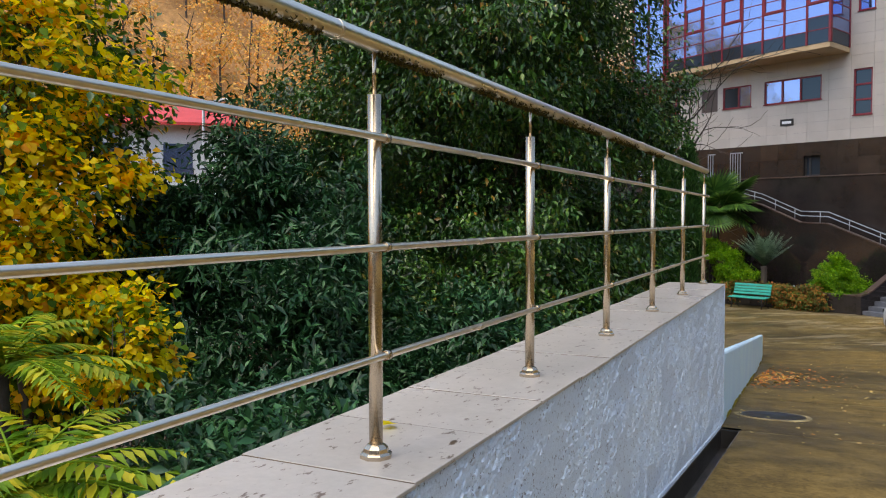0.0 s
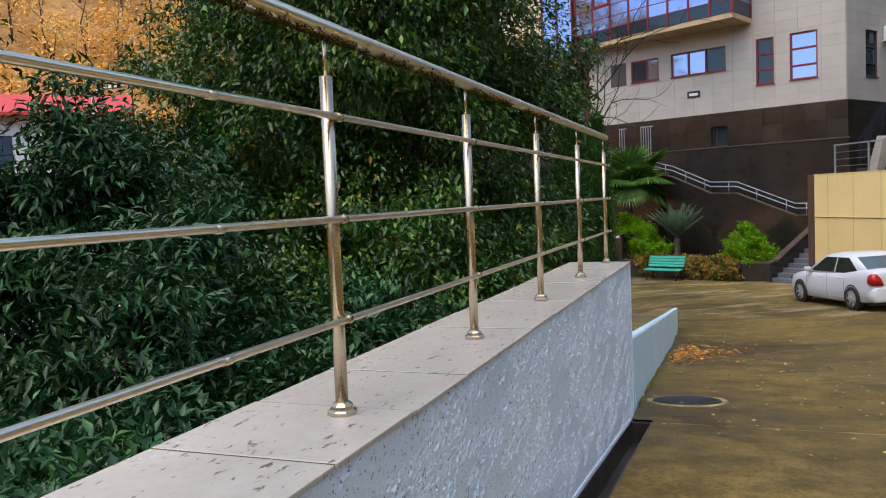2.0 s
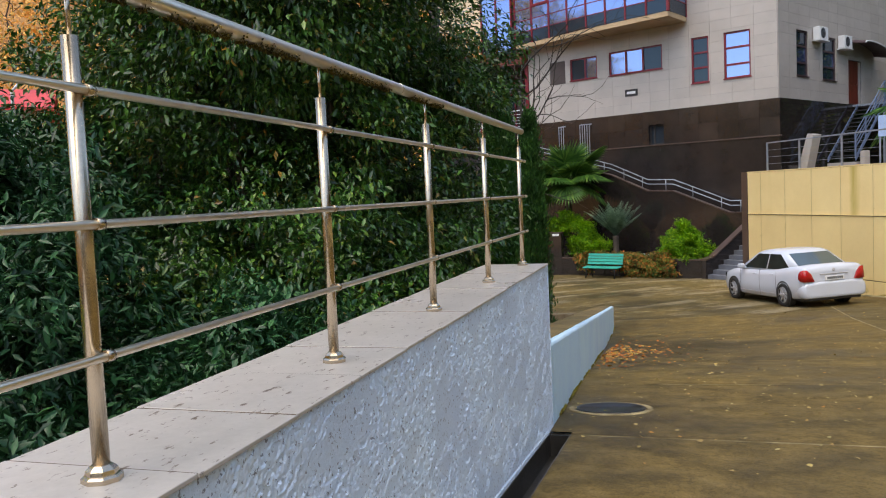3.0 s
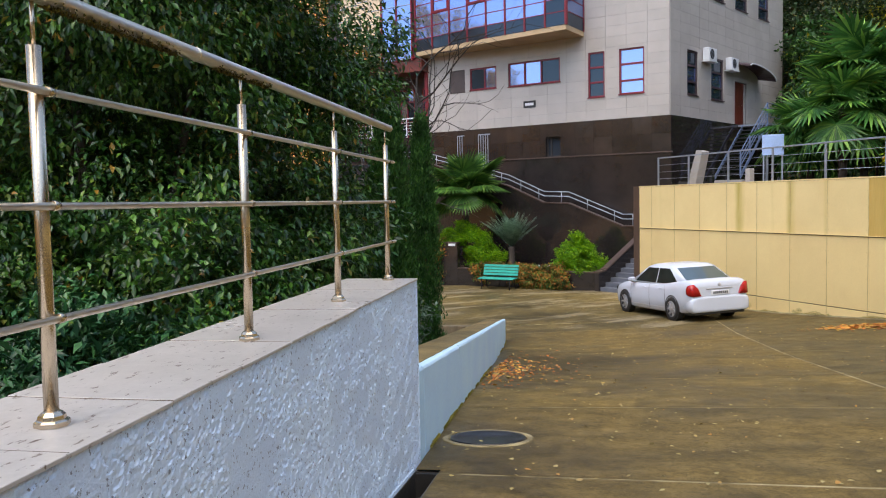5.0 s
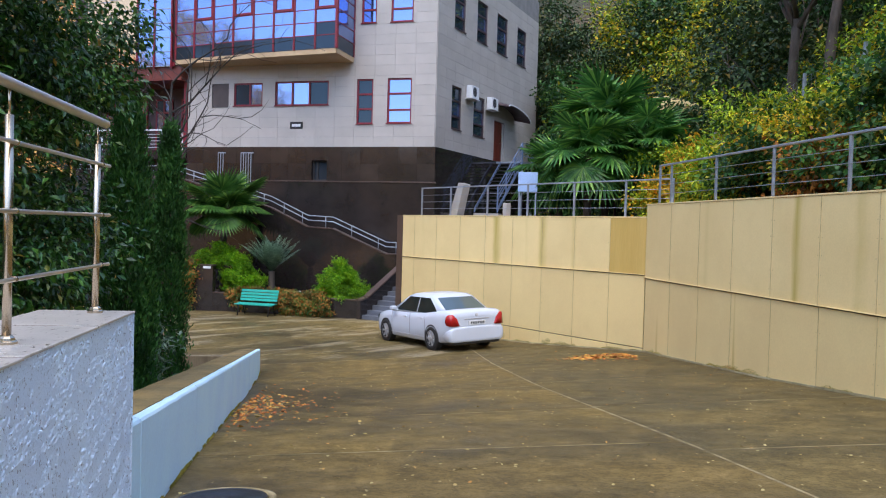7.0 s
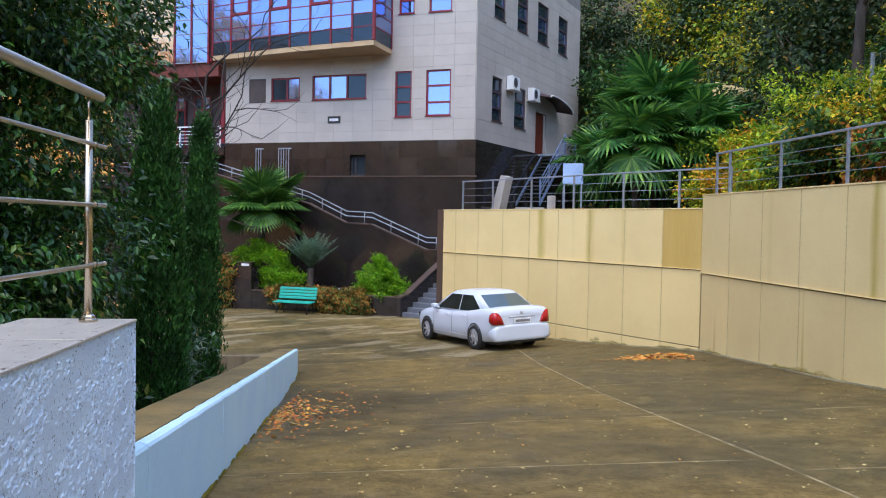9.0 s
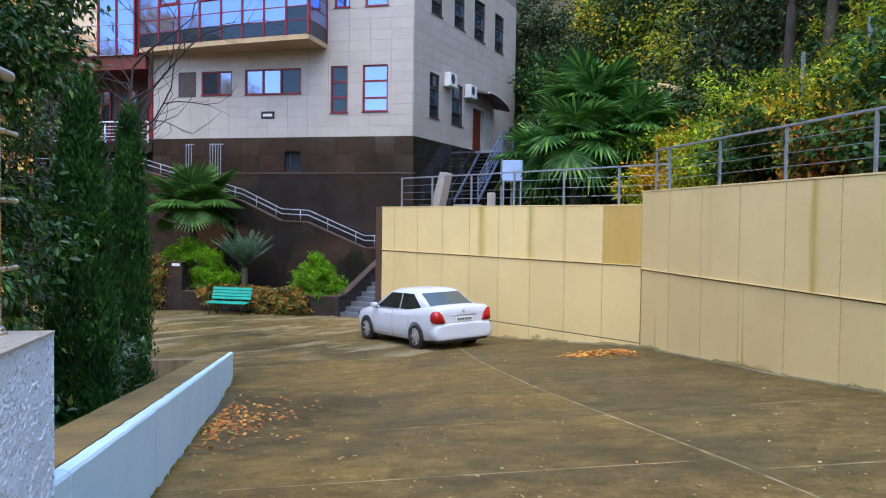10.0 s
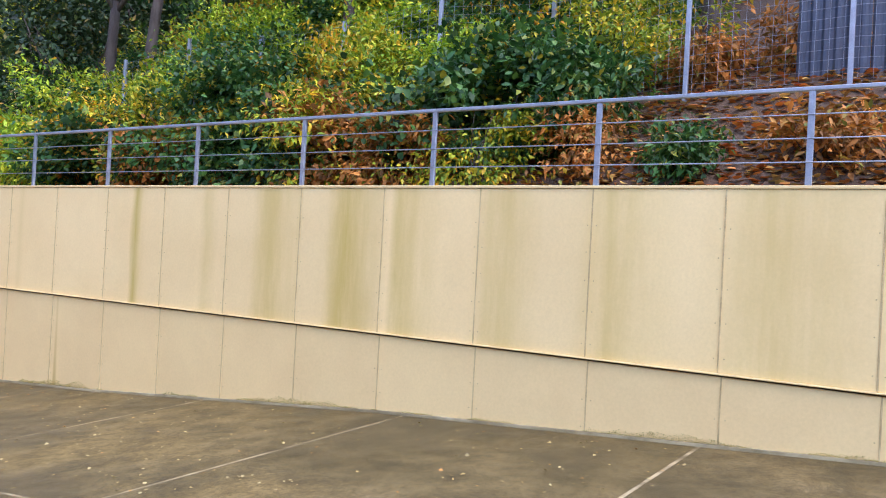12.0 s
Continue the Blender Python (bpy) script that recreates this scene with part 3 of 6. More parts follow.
# ---- parapet railing ----
def steel_post(m):
    p = thing("railing_post", m, "round brushed steel railing post on stone coping", "railing post", "parapet railing posts")
    bm = bmesh.new()
    tube(bm, [(0, 0, 0.02), (0, 0, 1.0)], 0.0195, 20)
    part("tube", bm, STEEL, p)
    bm = bmesh.new()
    tube(bm, [(0, 0, 1.0), (0, 0, 1.115)], 0.006, 10)
    part("pin", bm, STEEL, p)
    bm = bmesh.new()
    lathe(bm, [(0.046, 0.0), (0.046, 0.012), (0.041, 0.016), (0.037, 0.018), (0.035, 0.028), (0.027, 0.036), (0.0225, 0.039)], 8)
    for f in bm.faces:
        f.smooth = False
    part("base_flange", bm, STEEL, p)
    for z in (0.284, 0.584, 0.882):
        bm = bmesh.new()
        tube(bm, [(0.022, 0.012, z), (0.022, 0.034, z)], 0.0140, 14)
        tube(bm, [(0.0, 0.0, z), (0.022, 0.0, z)], 0.006, 8)
        part("collar", bm, STEEL, p)
    return p


first_post = steel_post(pose(-1.148, 1.89, TOP))
for k, y in enumerate((-4.4, -3.15, -1.9, -0.62, 0.65, 3.14, 4.41, 5.7, 6.99, 8.24)):
    copy_thing(first_post, pose(-1.148, y, TOP, 0, 0, 3 * math.sin(k)))
for z in (0.75, 1.05, 1.35):
    bm = bmesh.new()
    tube(bm, [(-1.126, -6, z + 0.004), (-1.126, 8.40, z)], 0.0105, 14)
    bar = tagged(part("railing_bar", bm, SKYLIT_STEEL), "thin round brushed steel bar along the parapet railing", "railing bar", "parapet railing bars")
    part("end_cap", tube(bmesh.new(), [(-1.126, 8.395, z), (-1.126, 8.412, z)], 0.0118, 14), SKYLIT_STEEL, bar)
    for yj in (0.42, 2.55, 6.4):
        part("sleeve", tube(bmesh.new(), [(-1.126, yj, z), (-1.126, yj + 0.03, z)], 0.0115, 14), SKYLIT_STEEL, bar)
bm = bmesh.new()
tube(bm, [(-1.148, -6, 1.605), (-1.148, 2.1, 1.607), (-1.148, 8.40, 1.605)], 0.0255, 22)
hand = tagged(part("handrail", bm, SKYLIT_STEEL), "thick round brushed steel handrail over the parapet", "handrail")
for y in (1.70, 5.30):
    bm = bmesh.new()
    tube(bm, [(-1.148, y, 1.6065), (-1.148, y + 0.012, 1.6065)], 0.0268, 22)
    part("joint_ring", bm, SKYLIT_STEEL, hand)

# ---- fence on the cream wall ----
def fence_run(m, posts, z0, height, bars, label, group):
    """Square posts and thin bars; m places it, x runs along it."""
    f = thing("metal_fence", m, label, "fence", group)
    for u in posts:
        bm = bmesh.new()
        box(bm, u - 0.03, u + 0.03, -0.02, 0.02, z0 - 0.2, z0 + height, 0.004)
        part("post", bm, GALV, f)
    a, b = min(posts), max(posts)
    bm = bmesh.new()
    box(bm, a - 0.03, b + 0.03, -0.028, 0.028, z0 + height - 0.002, z0 + height + 0.038, 0.006)
    part("top_rail", bm, GALV, f)
    for k in range(bars):
        z = z0 + height * (k + 1) / (bars + 1)
        bm = bmesh.new()
        tube(bm, [(a, -0.022, z), (b, -0.022, z)], 0.0062, 6)
        part("bar", bm, GALV, f)
    return f


near_m = pose(STEP[0], STEP[1], 0, 0, 0, -88.2)
far_m = pose(STEP[0] - 5.475, STEP[1] + 9.112, 0, 0, 0, -59)
fence_run(near_m @ pose(0, 0.04, 0), [0.62] + [1.243 + 2.111 * k for k in range(15)], 1.78, 0.91, 3, "grey galvanised fence with thin bars on the cream wall", "wall fences")
fence_run(far_m @ pose(0, 0.12, 0), [0.95, 2.55, 4.4, 6.2, 8.05, 9.85, 11.3], 1.46, 0.93, 3, "grey galvanised fence above the far cream wall", "wall fences")

# ---- manhole, slabs come last ----
mz = lot(-0.55, 9.4)
tilt = math.degrees(math.atan2(lot(-0.55, 9.9) - lot(-0.55, 8.9), 1.0))
manhole = thing("manhole_cover", pose(-0.55, 9.4, mz, tilt, -1.0, 0), "round dark iron manhole cover set in the lot", "manhole cover")
IRON = mat("wet_cast_iron", (0.05, 0.045, 0.04), (0.03, 0.028, 0.025), 0.35, 0.5, 4, 60, 0.4, 0.004)
bm = bmesh.new()
lathe(bm, [(0.34, -0.03), (0.34, 0.012), (0.33, 0.016), (0.30, 0.016), (0.295, 0.010), (0.02, 0.010)], 40)
part("lid", bm, IRON, manhole)
bm = bmesh.new()
lathe(bm, [(0.405, -0.03), (0.405, 0.008), (0.395, 0.011), (0.355, 0.011), (0.35, -0.03)], 40)
part("concrete_ring", bm, JOINT, manhole, "worn pale concrete ring")

# ---- building ----
BC = (4.36, 37.98)
FRONT, SIDE = pose(BC[0], BC[1], 0, 0, 0, -23), pose(BC[0], BC[1], 0, 0, 0, 57)
house = thing("office_building", pose(BC[0], BC[1], -2.6), "pale stone-clad building on a dark granite base", "building")
INV = house.matrix_basis.inverted()
PL, ROOF = 4.62, 14.6


def holed(bm, u0, u1, z0, z1, holes, y0, y1):
    """A wall in the plane of x and z with openings through it."""
    us = sorted({u0, u1, *[h[i] for h in holes for i in (0, 1) if u0 < h[i] < u1]})
    zs_ = sorted({z0, z1, *[h[i] for h in holes for i in (2, 3) if z0 < h[i] < z1]})
    for a, b in zip(us, us[1:]):
        run = None
        for c, d in zip(zs_, zs_[1:]):
            mu, mz_ = (a + b) / 2, (c + d) / 2
            if any(h[0] < mu < h[1] and h[2] < mz_ < h[3] for h in holes):
                if run:
                    box(bm, a, b, y0, y1, *run)
                run = None
            else:
                run = (run[0], d) if run else (c, d)
        if run:
            box(bm, a, b, y0, y1, *run)
    return bm


def pieces(u0, u1, z0, z1, holes):
    """What is left of a panel round the openings, as rectangles."""
    if not holes:
        return [(u0, u1, z0, z1)]
    a, b, c, d = holes[0]
    rest = [(u0, min(u1, a), z0, z1), (max(u0, b), u1, z0, z1), (max(u0, a), min(u1, b), z0, c), (max(u0, a), min(u1, b), d, z1)]
    out_ = []
    for r in rest:
        if r[1] - r[0] > 0.02 and r[3] - r[2] > 0.02:
            out_ += pieces(*r, [h for h in holes[1:] if h[0] < r[1] and h[1] > r[0] and h[2] < r[3] and h[3] > r[2]])
    return out_


front_holes = [(-11.22, -10.32, 6.5, 7.64), (-10.04, -8.53, 6.56, 7.64), (-7.88, -5.16, 6.54, 7.67), (-3.77, -2.98, 5.66, 7.7), (-2.3, -1.15, 5.68, 7.7),
               (-3.62, -2.9, 10.2, 12.2), (-2.21, -1.16, 10.2, 12.2)]
side_holes = [(1.63, 2.72, 5.65, 7.65), (4.16, 5.55, 5.63, 7.6), (1.72, 2.95, 10.3, 12.3), (4.34, 5.66, 10.3, 12.3), (6.94, 8.45, 10.3, 12.3), (9.95, 11.4, 10.3, 12.3), (6.9, 8.4, 4.64, 6.75)]
for nm, fm, u0, u1, holes in (("front_wall", FRONT, -12.52, 0.0, front_holes), ("side_wall", SIDE, 0.0, 13.5, side_holes)):
    for a, b, c, d in pieces(u0, u1, PL, ROOF, holes):
        part(nm, box(bmesh.new(), a, b, 0.02, 0.35, c, d), CLAD_BACK, house, m=INV @ fm)
    bm = bmesh.new()
    box(bm, u0 + 0.3, u1 - 0.1 if u0 == 0 else u1 - 0.5, 1.6, 1.7, -2.6, ROOF - 0.2)
    part("inner_wall", bm, DARK, house, m=INV @ fm)
bm = bmesh.new()
vs = [FRONT @ Vector((-12.5, 0.4, ROOF)), FRONT @ Vector((0, 0.1, ROOF)), SIDE @ Vector((13.5, 0.1, ROOF)), FRONT @ Vector((-12.5, 14, ROOF))]
lo_ = [bm.verts.new(v) for v in vs]
hi_ = [bm.verts.new(v + Vector((0, 0, 0.3))) for v in vs]
bm.faces.new(lo_)
bm.faces.new(hi_[::-1])
for i in range(4):
    bm.faces.new((lo_[i], hi_[i], hi_[(i + 1) % 4], lo_[(i + 1) % 4]))
part("roof", bm, CLAD_BACK, house, m=INV)


# granite base with one small window
slot = [(-5.9, -5.14, 3.06, 4.0)]
bm = bmesh.new()
holed(bm, -12.5, 0.04, 3.0, PL, slot, -0.04, 0.35)
base_wall = part("base_wall", bm, GRANITE, house, "polished dark granite base", m=INV @ FRONT)
bm = bmesh.new()
box(bm, -20.5, 0.06, -0.10, 0.3, -2.6, 3.0)
part("lower_base_wall", bm, GRANITE, house, m=INV @ FRONT)
bm = bmesh.new()
box(bm, -20.5, 0.10, -0.14, 0.0, 3.0, 3.06, 0.01)
part("ledge", bm, GRANITE_BROWN, house, m=INV @ FRONT)
bm = bmesh.new()
box(bm, 0.0, 13.5, -0.04, 0.35, 1.0, PL)
part("side_base_wall", bm, GRANITE, house, m=INV @ SIDE)


def window(fm, u0, u1, z0, z1, mullions=(), transoms=(), glass=None, back=0.14, frame_mat=None):
    """A framed window set back in its opening; shares of width and height give its bars."""
    w = part("window", holed(bmesh.new(), u0, u1, z0, z1, [(u0 + 0.07, u1 - 0.07, z0 + 0.07, z1 - 0.07)], back - 0.09, back), frame_mat or RED, house, m=INV @ fm)
    us = [u0 + 0.07] + [u0 + (u1 - u0) * k for k in mullions] + [u1 - 0.07]
    zs_ = [z0 + 0.07] + [z0 + (z1 - z0) * k for k in transoms] + [z1 - 0.07]
    for k in us[1:-1]:
        part("mullion", box(bmesh.new(), k - 0.04, k + 0.04, back - 0.1, back, z0 + 0.07, z1 - 0.07), frame_mat or RED, w)
    for k in zs_[1:-1]:
        part("transom", box(bmesh.new(), u0 + 0.07, u1 - 0.07, back - 0.096, back - 0.004, k - 0.04, k + 0.04), frame_mat or RED, w)
    g = glass or GLASS
    i = 0
    for a, b in zip(us, us[1:]):
        for c, d in zip(zs_, zs_[1:]):
            i += 1
            part("pane", box(bmesh.new(), a + 0.002, b - 0.002, back - 0.045, back - 0.03, c + 0.002, d - 0.002), g[i % len(g)] if isinstance(g, list) else g, w)
    part("sill", box(bmesh.new(), u0 - 0.03, u1 + 0.03, -0.05, back - 0.09, z0 - 0.03, z0 + 0.012), frame_mat or RED, w)
    return w


# brown shutter, then the windows of the front
part("shutter", box(bmesh.new(), -11.2, -10.34, 0.03, 0.08, 6.52, 7.62, 0.01), SHUTTER, house, "closed brown shutter", m=INV @ FRONT)
window(FRONT, *front_holes[1], (0.55,), (), [GLASS, GLASS_DARK])
window(FRONT, *front_holes[2], (0.32, 0.64), (), [GLASS_DARK, GLASS, GLASS])
window(FRONT, *front_holes[3], (), (0.33, 0.66), GLASS_DARK)
window(FRONT, *front_holes[4], (), (0.3, 0.66), GLASS)
window(FRONT, *front_holes[5], (), (0.3, 0.66), GLASS)
window(FRONT, *front_holes[6], (), (0.3, 0.66), GLASS)
window(FRONT, *slot[0], (0.3,), (), [GLASS_DARK, GLASS_DARK], back=0.2, frame_mat=DARK)
for h in side_holes[:6]:
    window(SIDE, *h, (), (0.3, 0.66), [GLASS, GLASS_DARK], frame_mat=DARKWALL)
# side door under its curved canopy
door = part("door", box(bmesh.new(), 6.92, 8.1, 0.05, 0.11, 4.64, 6.72, 0.01), RED_DOOR, house, "red-brown panelled door", m=INV @ SIDE)
for z0, z1 in ((4.8, 5.55), (5.7, 6.55)):
    part("door_panel", box(bmesh.new(), 7.07, 7.95, 0.03, 0.055, z0, z1, 0.012), RED_DOOR, door)
part("door_handle", tube(bmesh.new(), [(7.82, 0.02, 5.62), (7.68, 0.02, 5.62)], 0.014, 8), STEEL, door)
part("door_sidelight", box(bmesh.new(), 8.14, 8.38, 0.05, 0.09, 4.66, 6.7), CLAD, house, m=INV @ SIDE)
bm = bmesh.new()
arc = [(6.5 + 3.4 * (0.5 - 0.5 * math.cos(math.pi * k / 12)), 7.15 + 0.55 * math.sin(math.pi * (0.28 + 0.72 * k / 12))) for k in range(13)]
for (a, za), (b, zb) in zip(arc, arc[1:]):
    v = [bm.verts.new(p) for p in ((a, -0.95, za - 0.2), (b, -0.95, zb - 0.2), (b, 0.02, zb), (a, 0.02, za))]
    v2 = [bm.verts.new(p) for p in ((a, -0.95, za - 0.26), (b, -0.95, zb - 0.26), (b, 0.02, zb - 0.05), (a, 0.02, za - 0.05))]
    bm.faces.new(v)
    bm.faces.new(v2[::-1])
    for i in range(4):
        bm.faces.new((v[i], v[(i + 1) % 4], v2[(i + 1) % 4], v2[i]))
canopy = part("door_canopy", bm, DARKWALL, house, "dark curved canopy over the side door", m=INV @ SIDE)
part("canopy_rim", tube(bmesh.new(), [(a, -0.96, z - 0.23) for a, z in arc], 0.035, 8), WHITE, canopy)
bm = bmesh.new()
box(bm, -7.06, -6.42, -0.035, -0.004, 5.46, 5.78, 0.006)
sign = part("sign_plate", bm, DARK, house, "small dark plate with a pale bar", m=INV @ FRONT)
part("sign_bar", box(bmesh.new(), -6.96, -6.52, -0.040, -0.034, 5.56, 5.68), WHITE, sign)


def air_conditioner(m):
    ac = thing("air_conditioner", m, "white air conditioner unit on wall brackets", "air conditioner", "air conditioners")
    part("casing", box(bmesh.new(), -0.42, 0.42, -0.36, -0.04, 0.0, 0.58, 0.02), WHITE, ac)
    bm = bmesh.new()
    for k in range(5):
        r = 0.07 + 0.04 * k
        pts = [(-0.12 + r * math.cos(a), -0.37, 0.29 + r * math.sin(a)) for a in (2 * math.pi * i / 16 for i in range(17))]
        tube(bm, pts, 0.006, 4, False)
    part("fan_grille", bm, GALV, ac, "grey fan grille")
    bm = bmesh.new()
    box(bm, -0.45, 0.45, -0.4, -0.005, -0.05, -0.01)
    part("bracket", bm, WHITE, ac)
    bm = bmesh.new()
    lathe(bm, [(0.23, 0.0), (0.23, 0.008)], 20)
    bmesh.ops.transform(bm, matrix=pose(-0.12, -0.366, 0.29, 90), verts=bm.verts)
    part("fan_opening", bm, DARK, ac)
    return ac


unit = air_conditioner(SIDE @ pose(3.55, 0, 7.3))
copy_thing(unit, SIDE @ pose(6.1, 0, 7.15))

# glazed bay over the front
bay_out = [(-12.75, -0.02), (-12.75, -0.75), (-8.2, -1.55), (-3.95, -2.0), (-3.95, -0.02)]


def slab(bm, outline, z0, z1):
    a = [bm.verts.new((x, y, z0)) for x, y in outline]
    b = [bm.verts.new((x, y, z1)) for x, y in outline]
    bm.faces.new(a)
    bm.faces.new(b[::-1])
    for i in range(len(a)):
        j = (i + 1) % len(a)
        bm.faces.new((a[i], b[i], b[j], a[j]))
    return bm


bay = part("glazed_bay", slab(bmesh.new(), bay_out, 8.45, 8.66), SOFFIT, house, "projecting glazed bay with red frames", m=INV @ FRONT)
part("bay_roof", slab(bmesh.new(), bay_out, 12.9, 13.1), SOFFIT, bay)
rows_z = [8.66, 9.26, 9.82, 10.38, 10.95, 11.6, 12.25, 12.9]
for si, ((xa, ya), (xb, yb)) in enumerate(zip(bay_out, bay_out[1:])):
    n_ = max(1, round(math.hypot(xb - xa, yb - ya) / 1.15)) if si in (1, 2) else 1
    ang = math.degrees(math.atan2(yb - ya, xb - xa))
    ln = math.hypot(xb - xa, yb - ya)
    fm = pose(xa, ya, 0, 0, 0, ang)
    for k in range(n_ + (1 if si in (2, 3) else 0)):
        part("mullion", box(bmesh.new(), ln * k / n_ - 0.045, ln * k / n_ + 0.045, -0.03, 0.07, 8.66, 12.9), RED, bay, m=fm)
    for k in range(n_):
        a, b = ln * k / n_ + 0.045, ln * (k + 1) / n_ - 0.045
        for r, (c, d) in enumerate(zip(rows_z, rows_z[1:])):
            g = GLASS_DARK if r == 0 or (k in (3,) and si == 2 and r < 2) else GLASS
            part("pane", box(bmesh.new(), a, b, 0.0, 0.02, c + 0.02, d - 0.02), g, bay, m=fm)
            part("transom", box(bmesh.new(), a, b, -0.012, 0.03, d - 0.02, d + 0.02), RED, bay, m=fm)
        if k % 2 == 1 and si in (1, 2):
            part("casement", holed(bmesh.new(), a, b, 10.4, 11.58, [(a + 0.09, b - 0.09, 10.5, 11.48)], -0.045, -0.014), RED, bay, m=fm)

# set-back wing with a balcony, curtain wall above
part("wing_wall", box(bmesh.new(), -20.5, -12.6, 1.6, 1.9, 3.0, ROOF), DARKWALL, house, "dark purple recessed wing", m=INV @ FRONT)
part("wing_floor", box(bmesh.new(), -20.5, -12.53, -0.1, 1.6, 4.05, 4.45), GRANITE, house, m=INV @ FRONT)
part("wing_soffit", box(bmesh.new(), -20.5, -12.53, -0.6, 1.6, 7.75, 8.4), RED_DOOR, house, "red-brown soffit", m=INV @ FRONT)
part("corner_post", box(bmesh.new(), -12.72, -12.54, -0.06, 0.2, 4.62, 8.44), RED, house, m=INV @ FRONT)
for k in range(4):
    a = -13.9 - 1.5 * k
    window(FRONT @ pose(0, 1.4, 0), a, a + 1.0, 4.5, 7.2, (0.5,), (0.35, 0.75), [GLASS, GLASS_DARK], back=0.18)
rail = part("balcony_railing", box(bmesh.new(), -18.6, -12.75, -0.06, -0.02, 5.42, 5.48), WHITE, house, "white balcony railing", m=INV @ FRONT)
for k in range(5):
    part("bar", tube(bmesh.new(), [(-18.6, -0.04, 4.6 + 0.16 * k), (-12.75, -0.04, 4.6 + 0.16 * k)], 0.012, 6), WHITE, rail)
for k in range(6):
    part("post", box(bmesh.new(), -18.55 + 1.15 * k, -18.5 + 1.15 * k, -0.065, -0.015, 4.45, 5.42), WHITE, rail)
curtain = part("curtain_wall", box(bmesh.new(), -18.5, -12.85, -0.7, -0.6, 8.4, 8.6), RED, house, "blue and amber glass curtain wall", m=INV @ FRONT)
for k in range(6):
    a = -13.0 - 0.95 * k
    yk = -0.72 if k < 3 else -0.72 + 0.35 * (k - 2)
    part("mullion", box(bmesh.new(), a - 0.04, a + 0.04, yk - 0.05, yk + 0.05, 8.3, ROOF), RED, curtain)
    for r in range(9):
        z = 8.4 + 0.68 * r
        part("pane", box(bmesh.new(), a - 0.91, a - 0.04, yk, yk + 0.02, z + 0.02, z + 0.66), GLASS if k < 2 else GLASS_AMBER, curtain)
        part("transom", box(bmesh.new(), a - 0.91, a - 0.04, yk - 0.02, yk + 0.03, z - 0.02, z + 0.02), GALV, curtain)


# ---- stairs, planter ----
STR = pose(2.5, 36.4, 0, 0, 0, -23)
line = [(0.3, -0.15), (-0.32, -0.15), (-2.77, 0.85), (-3.96, 0.90), (-5.75, 1.70), (-10.5, 3.0), (-16.0, 3.05)]
bm = bmesh.new()
prism(bm, [(0.3, -2.7)] + line + [(-16.0, -2.7)], 0.0, 0.25)
string = tagged(part("stair_wall", bm, GRANITE, m=STR), "dark granite stair wall with a stepped slope", "wall", kind="structure")
for (a, za), (b, zb) in zip(line, line[1:]):
    bm = bmesh.new()
    prism(bm, [(a + 0.001, za), (b, zb), (b, zb + 0.05), (a + 0.001, za + 0.05)], -0.03, 0.28)
    part("wall_cap", bm, GRANITE_BROWN, string)
stair_rail = thing("stair_railing", STR, "double steel handrail stepping up the dark stair wall", "railing")
for dz, nm in ((0.52, "handrail"), (0.32, "lower_rail")):
    bm = bmesh.new()
    tube(bm, [(a, 0.1, z + dz) for a, z in line], 0.021, 10)
    part(nm, bm, GALV, stair_rail)
for (a, za), (b, zb) in zip(line, line[1:]):
    k = max(1, round(abs(b - a) / 1.1))
    for i in range(k):
        u = a + (b - a) * (i + 0.3) / k
        z = za + (zb - za) * (i + 0.3) / k
        part("post", tube(bmesh.new(), [(u, 0.1, z), (u, 0.1, z + 0.52)], 0.018, 8), GALV, stair_rail)

STONE_STEP = mat("blue_grey_granite_step", (0.17, 0.185, 0.22), (0.12, 0.13, 0.155), 0.45, 0, 2, 60, 0.1, 0.003)
stairs = thing("stairs", pose(1.08, 34.0, -2.6, 0, 0, -44), "blue-grey stone steps rising between dark walls", "stairs", kind="structure")
for k in range(9):
    part("step", box(bmesh.new(), 0.16, 1.55, 0.3 * k, 0.3 * k + 0.34, 0.17 * k - 0.1, 0.17 * (k + 1), 0.012), STONE_STEP, stairs)
part("landing", box(bmesh.new(), 0.16, 1.6, 2.7, 4.2, 1.2, 1.53, 0.01), STONE_STEP, stairs)
bm = bmesh.new()
outl = [(-0.1, -0.2), (-0.1, 0.72), (0.3, 0.8), (2.9, 2.32), (3.2, 2.38), (3.2, -0.2)]
prism(bm, outl, 0.0, 0.2)
bmesh.ops.transform(bm, matrix=pose(0.17, 0, 0, 0, 0, 90), verts=bm.verts)
cheek = part("cheek_wall", bm, GRANITE, stairs)
bm = bmesh.new()
for (a, za), (b, zb) in zip(outl[1:4], outl[2:5]):
    prism(bm, [(a, za), (b, zb), (b, zb + 0.06), (a, za + 0.06)], -0.05, 0.25)
bmesh.ops.transform(bm, matrix=pose(0.17, 0, 0, 0, 0, 90), verts=bm.verts)
part("cheek_cap", bm, GRANITE_BROWN, stairs, "sloping brown granite cap")
bm = bmesh.new()
box(bm, -0.33, -0.005, -0.02, 0.3, -2.7, 1.46)
tagged(part("corner_pilaster", bm, GRANITE_BROWN, m=far_m), "brown granite pilaster closing the cream wall", "pilaster", kind="structure")

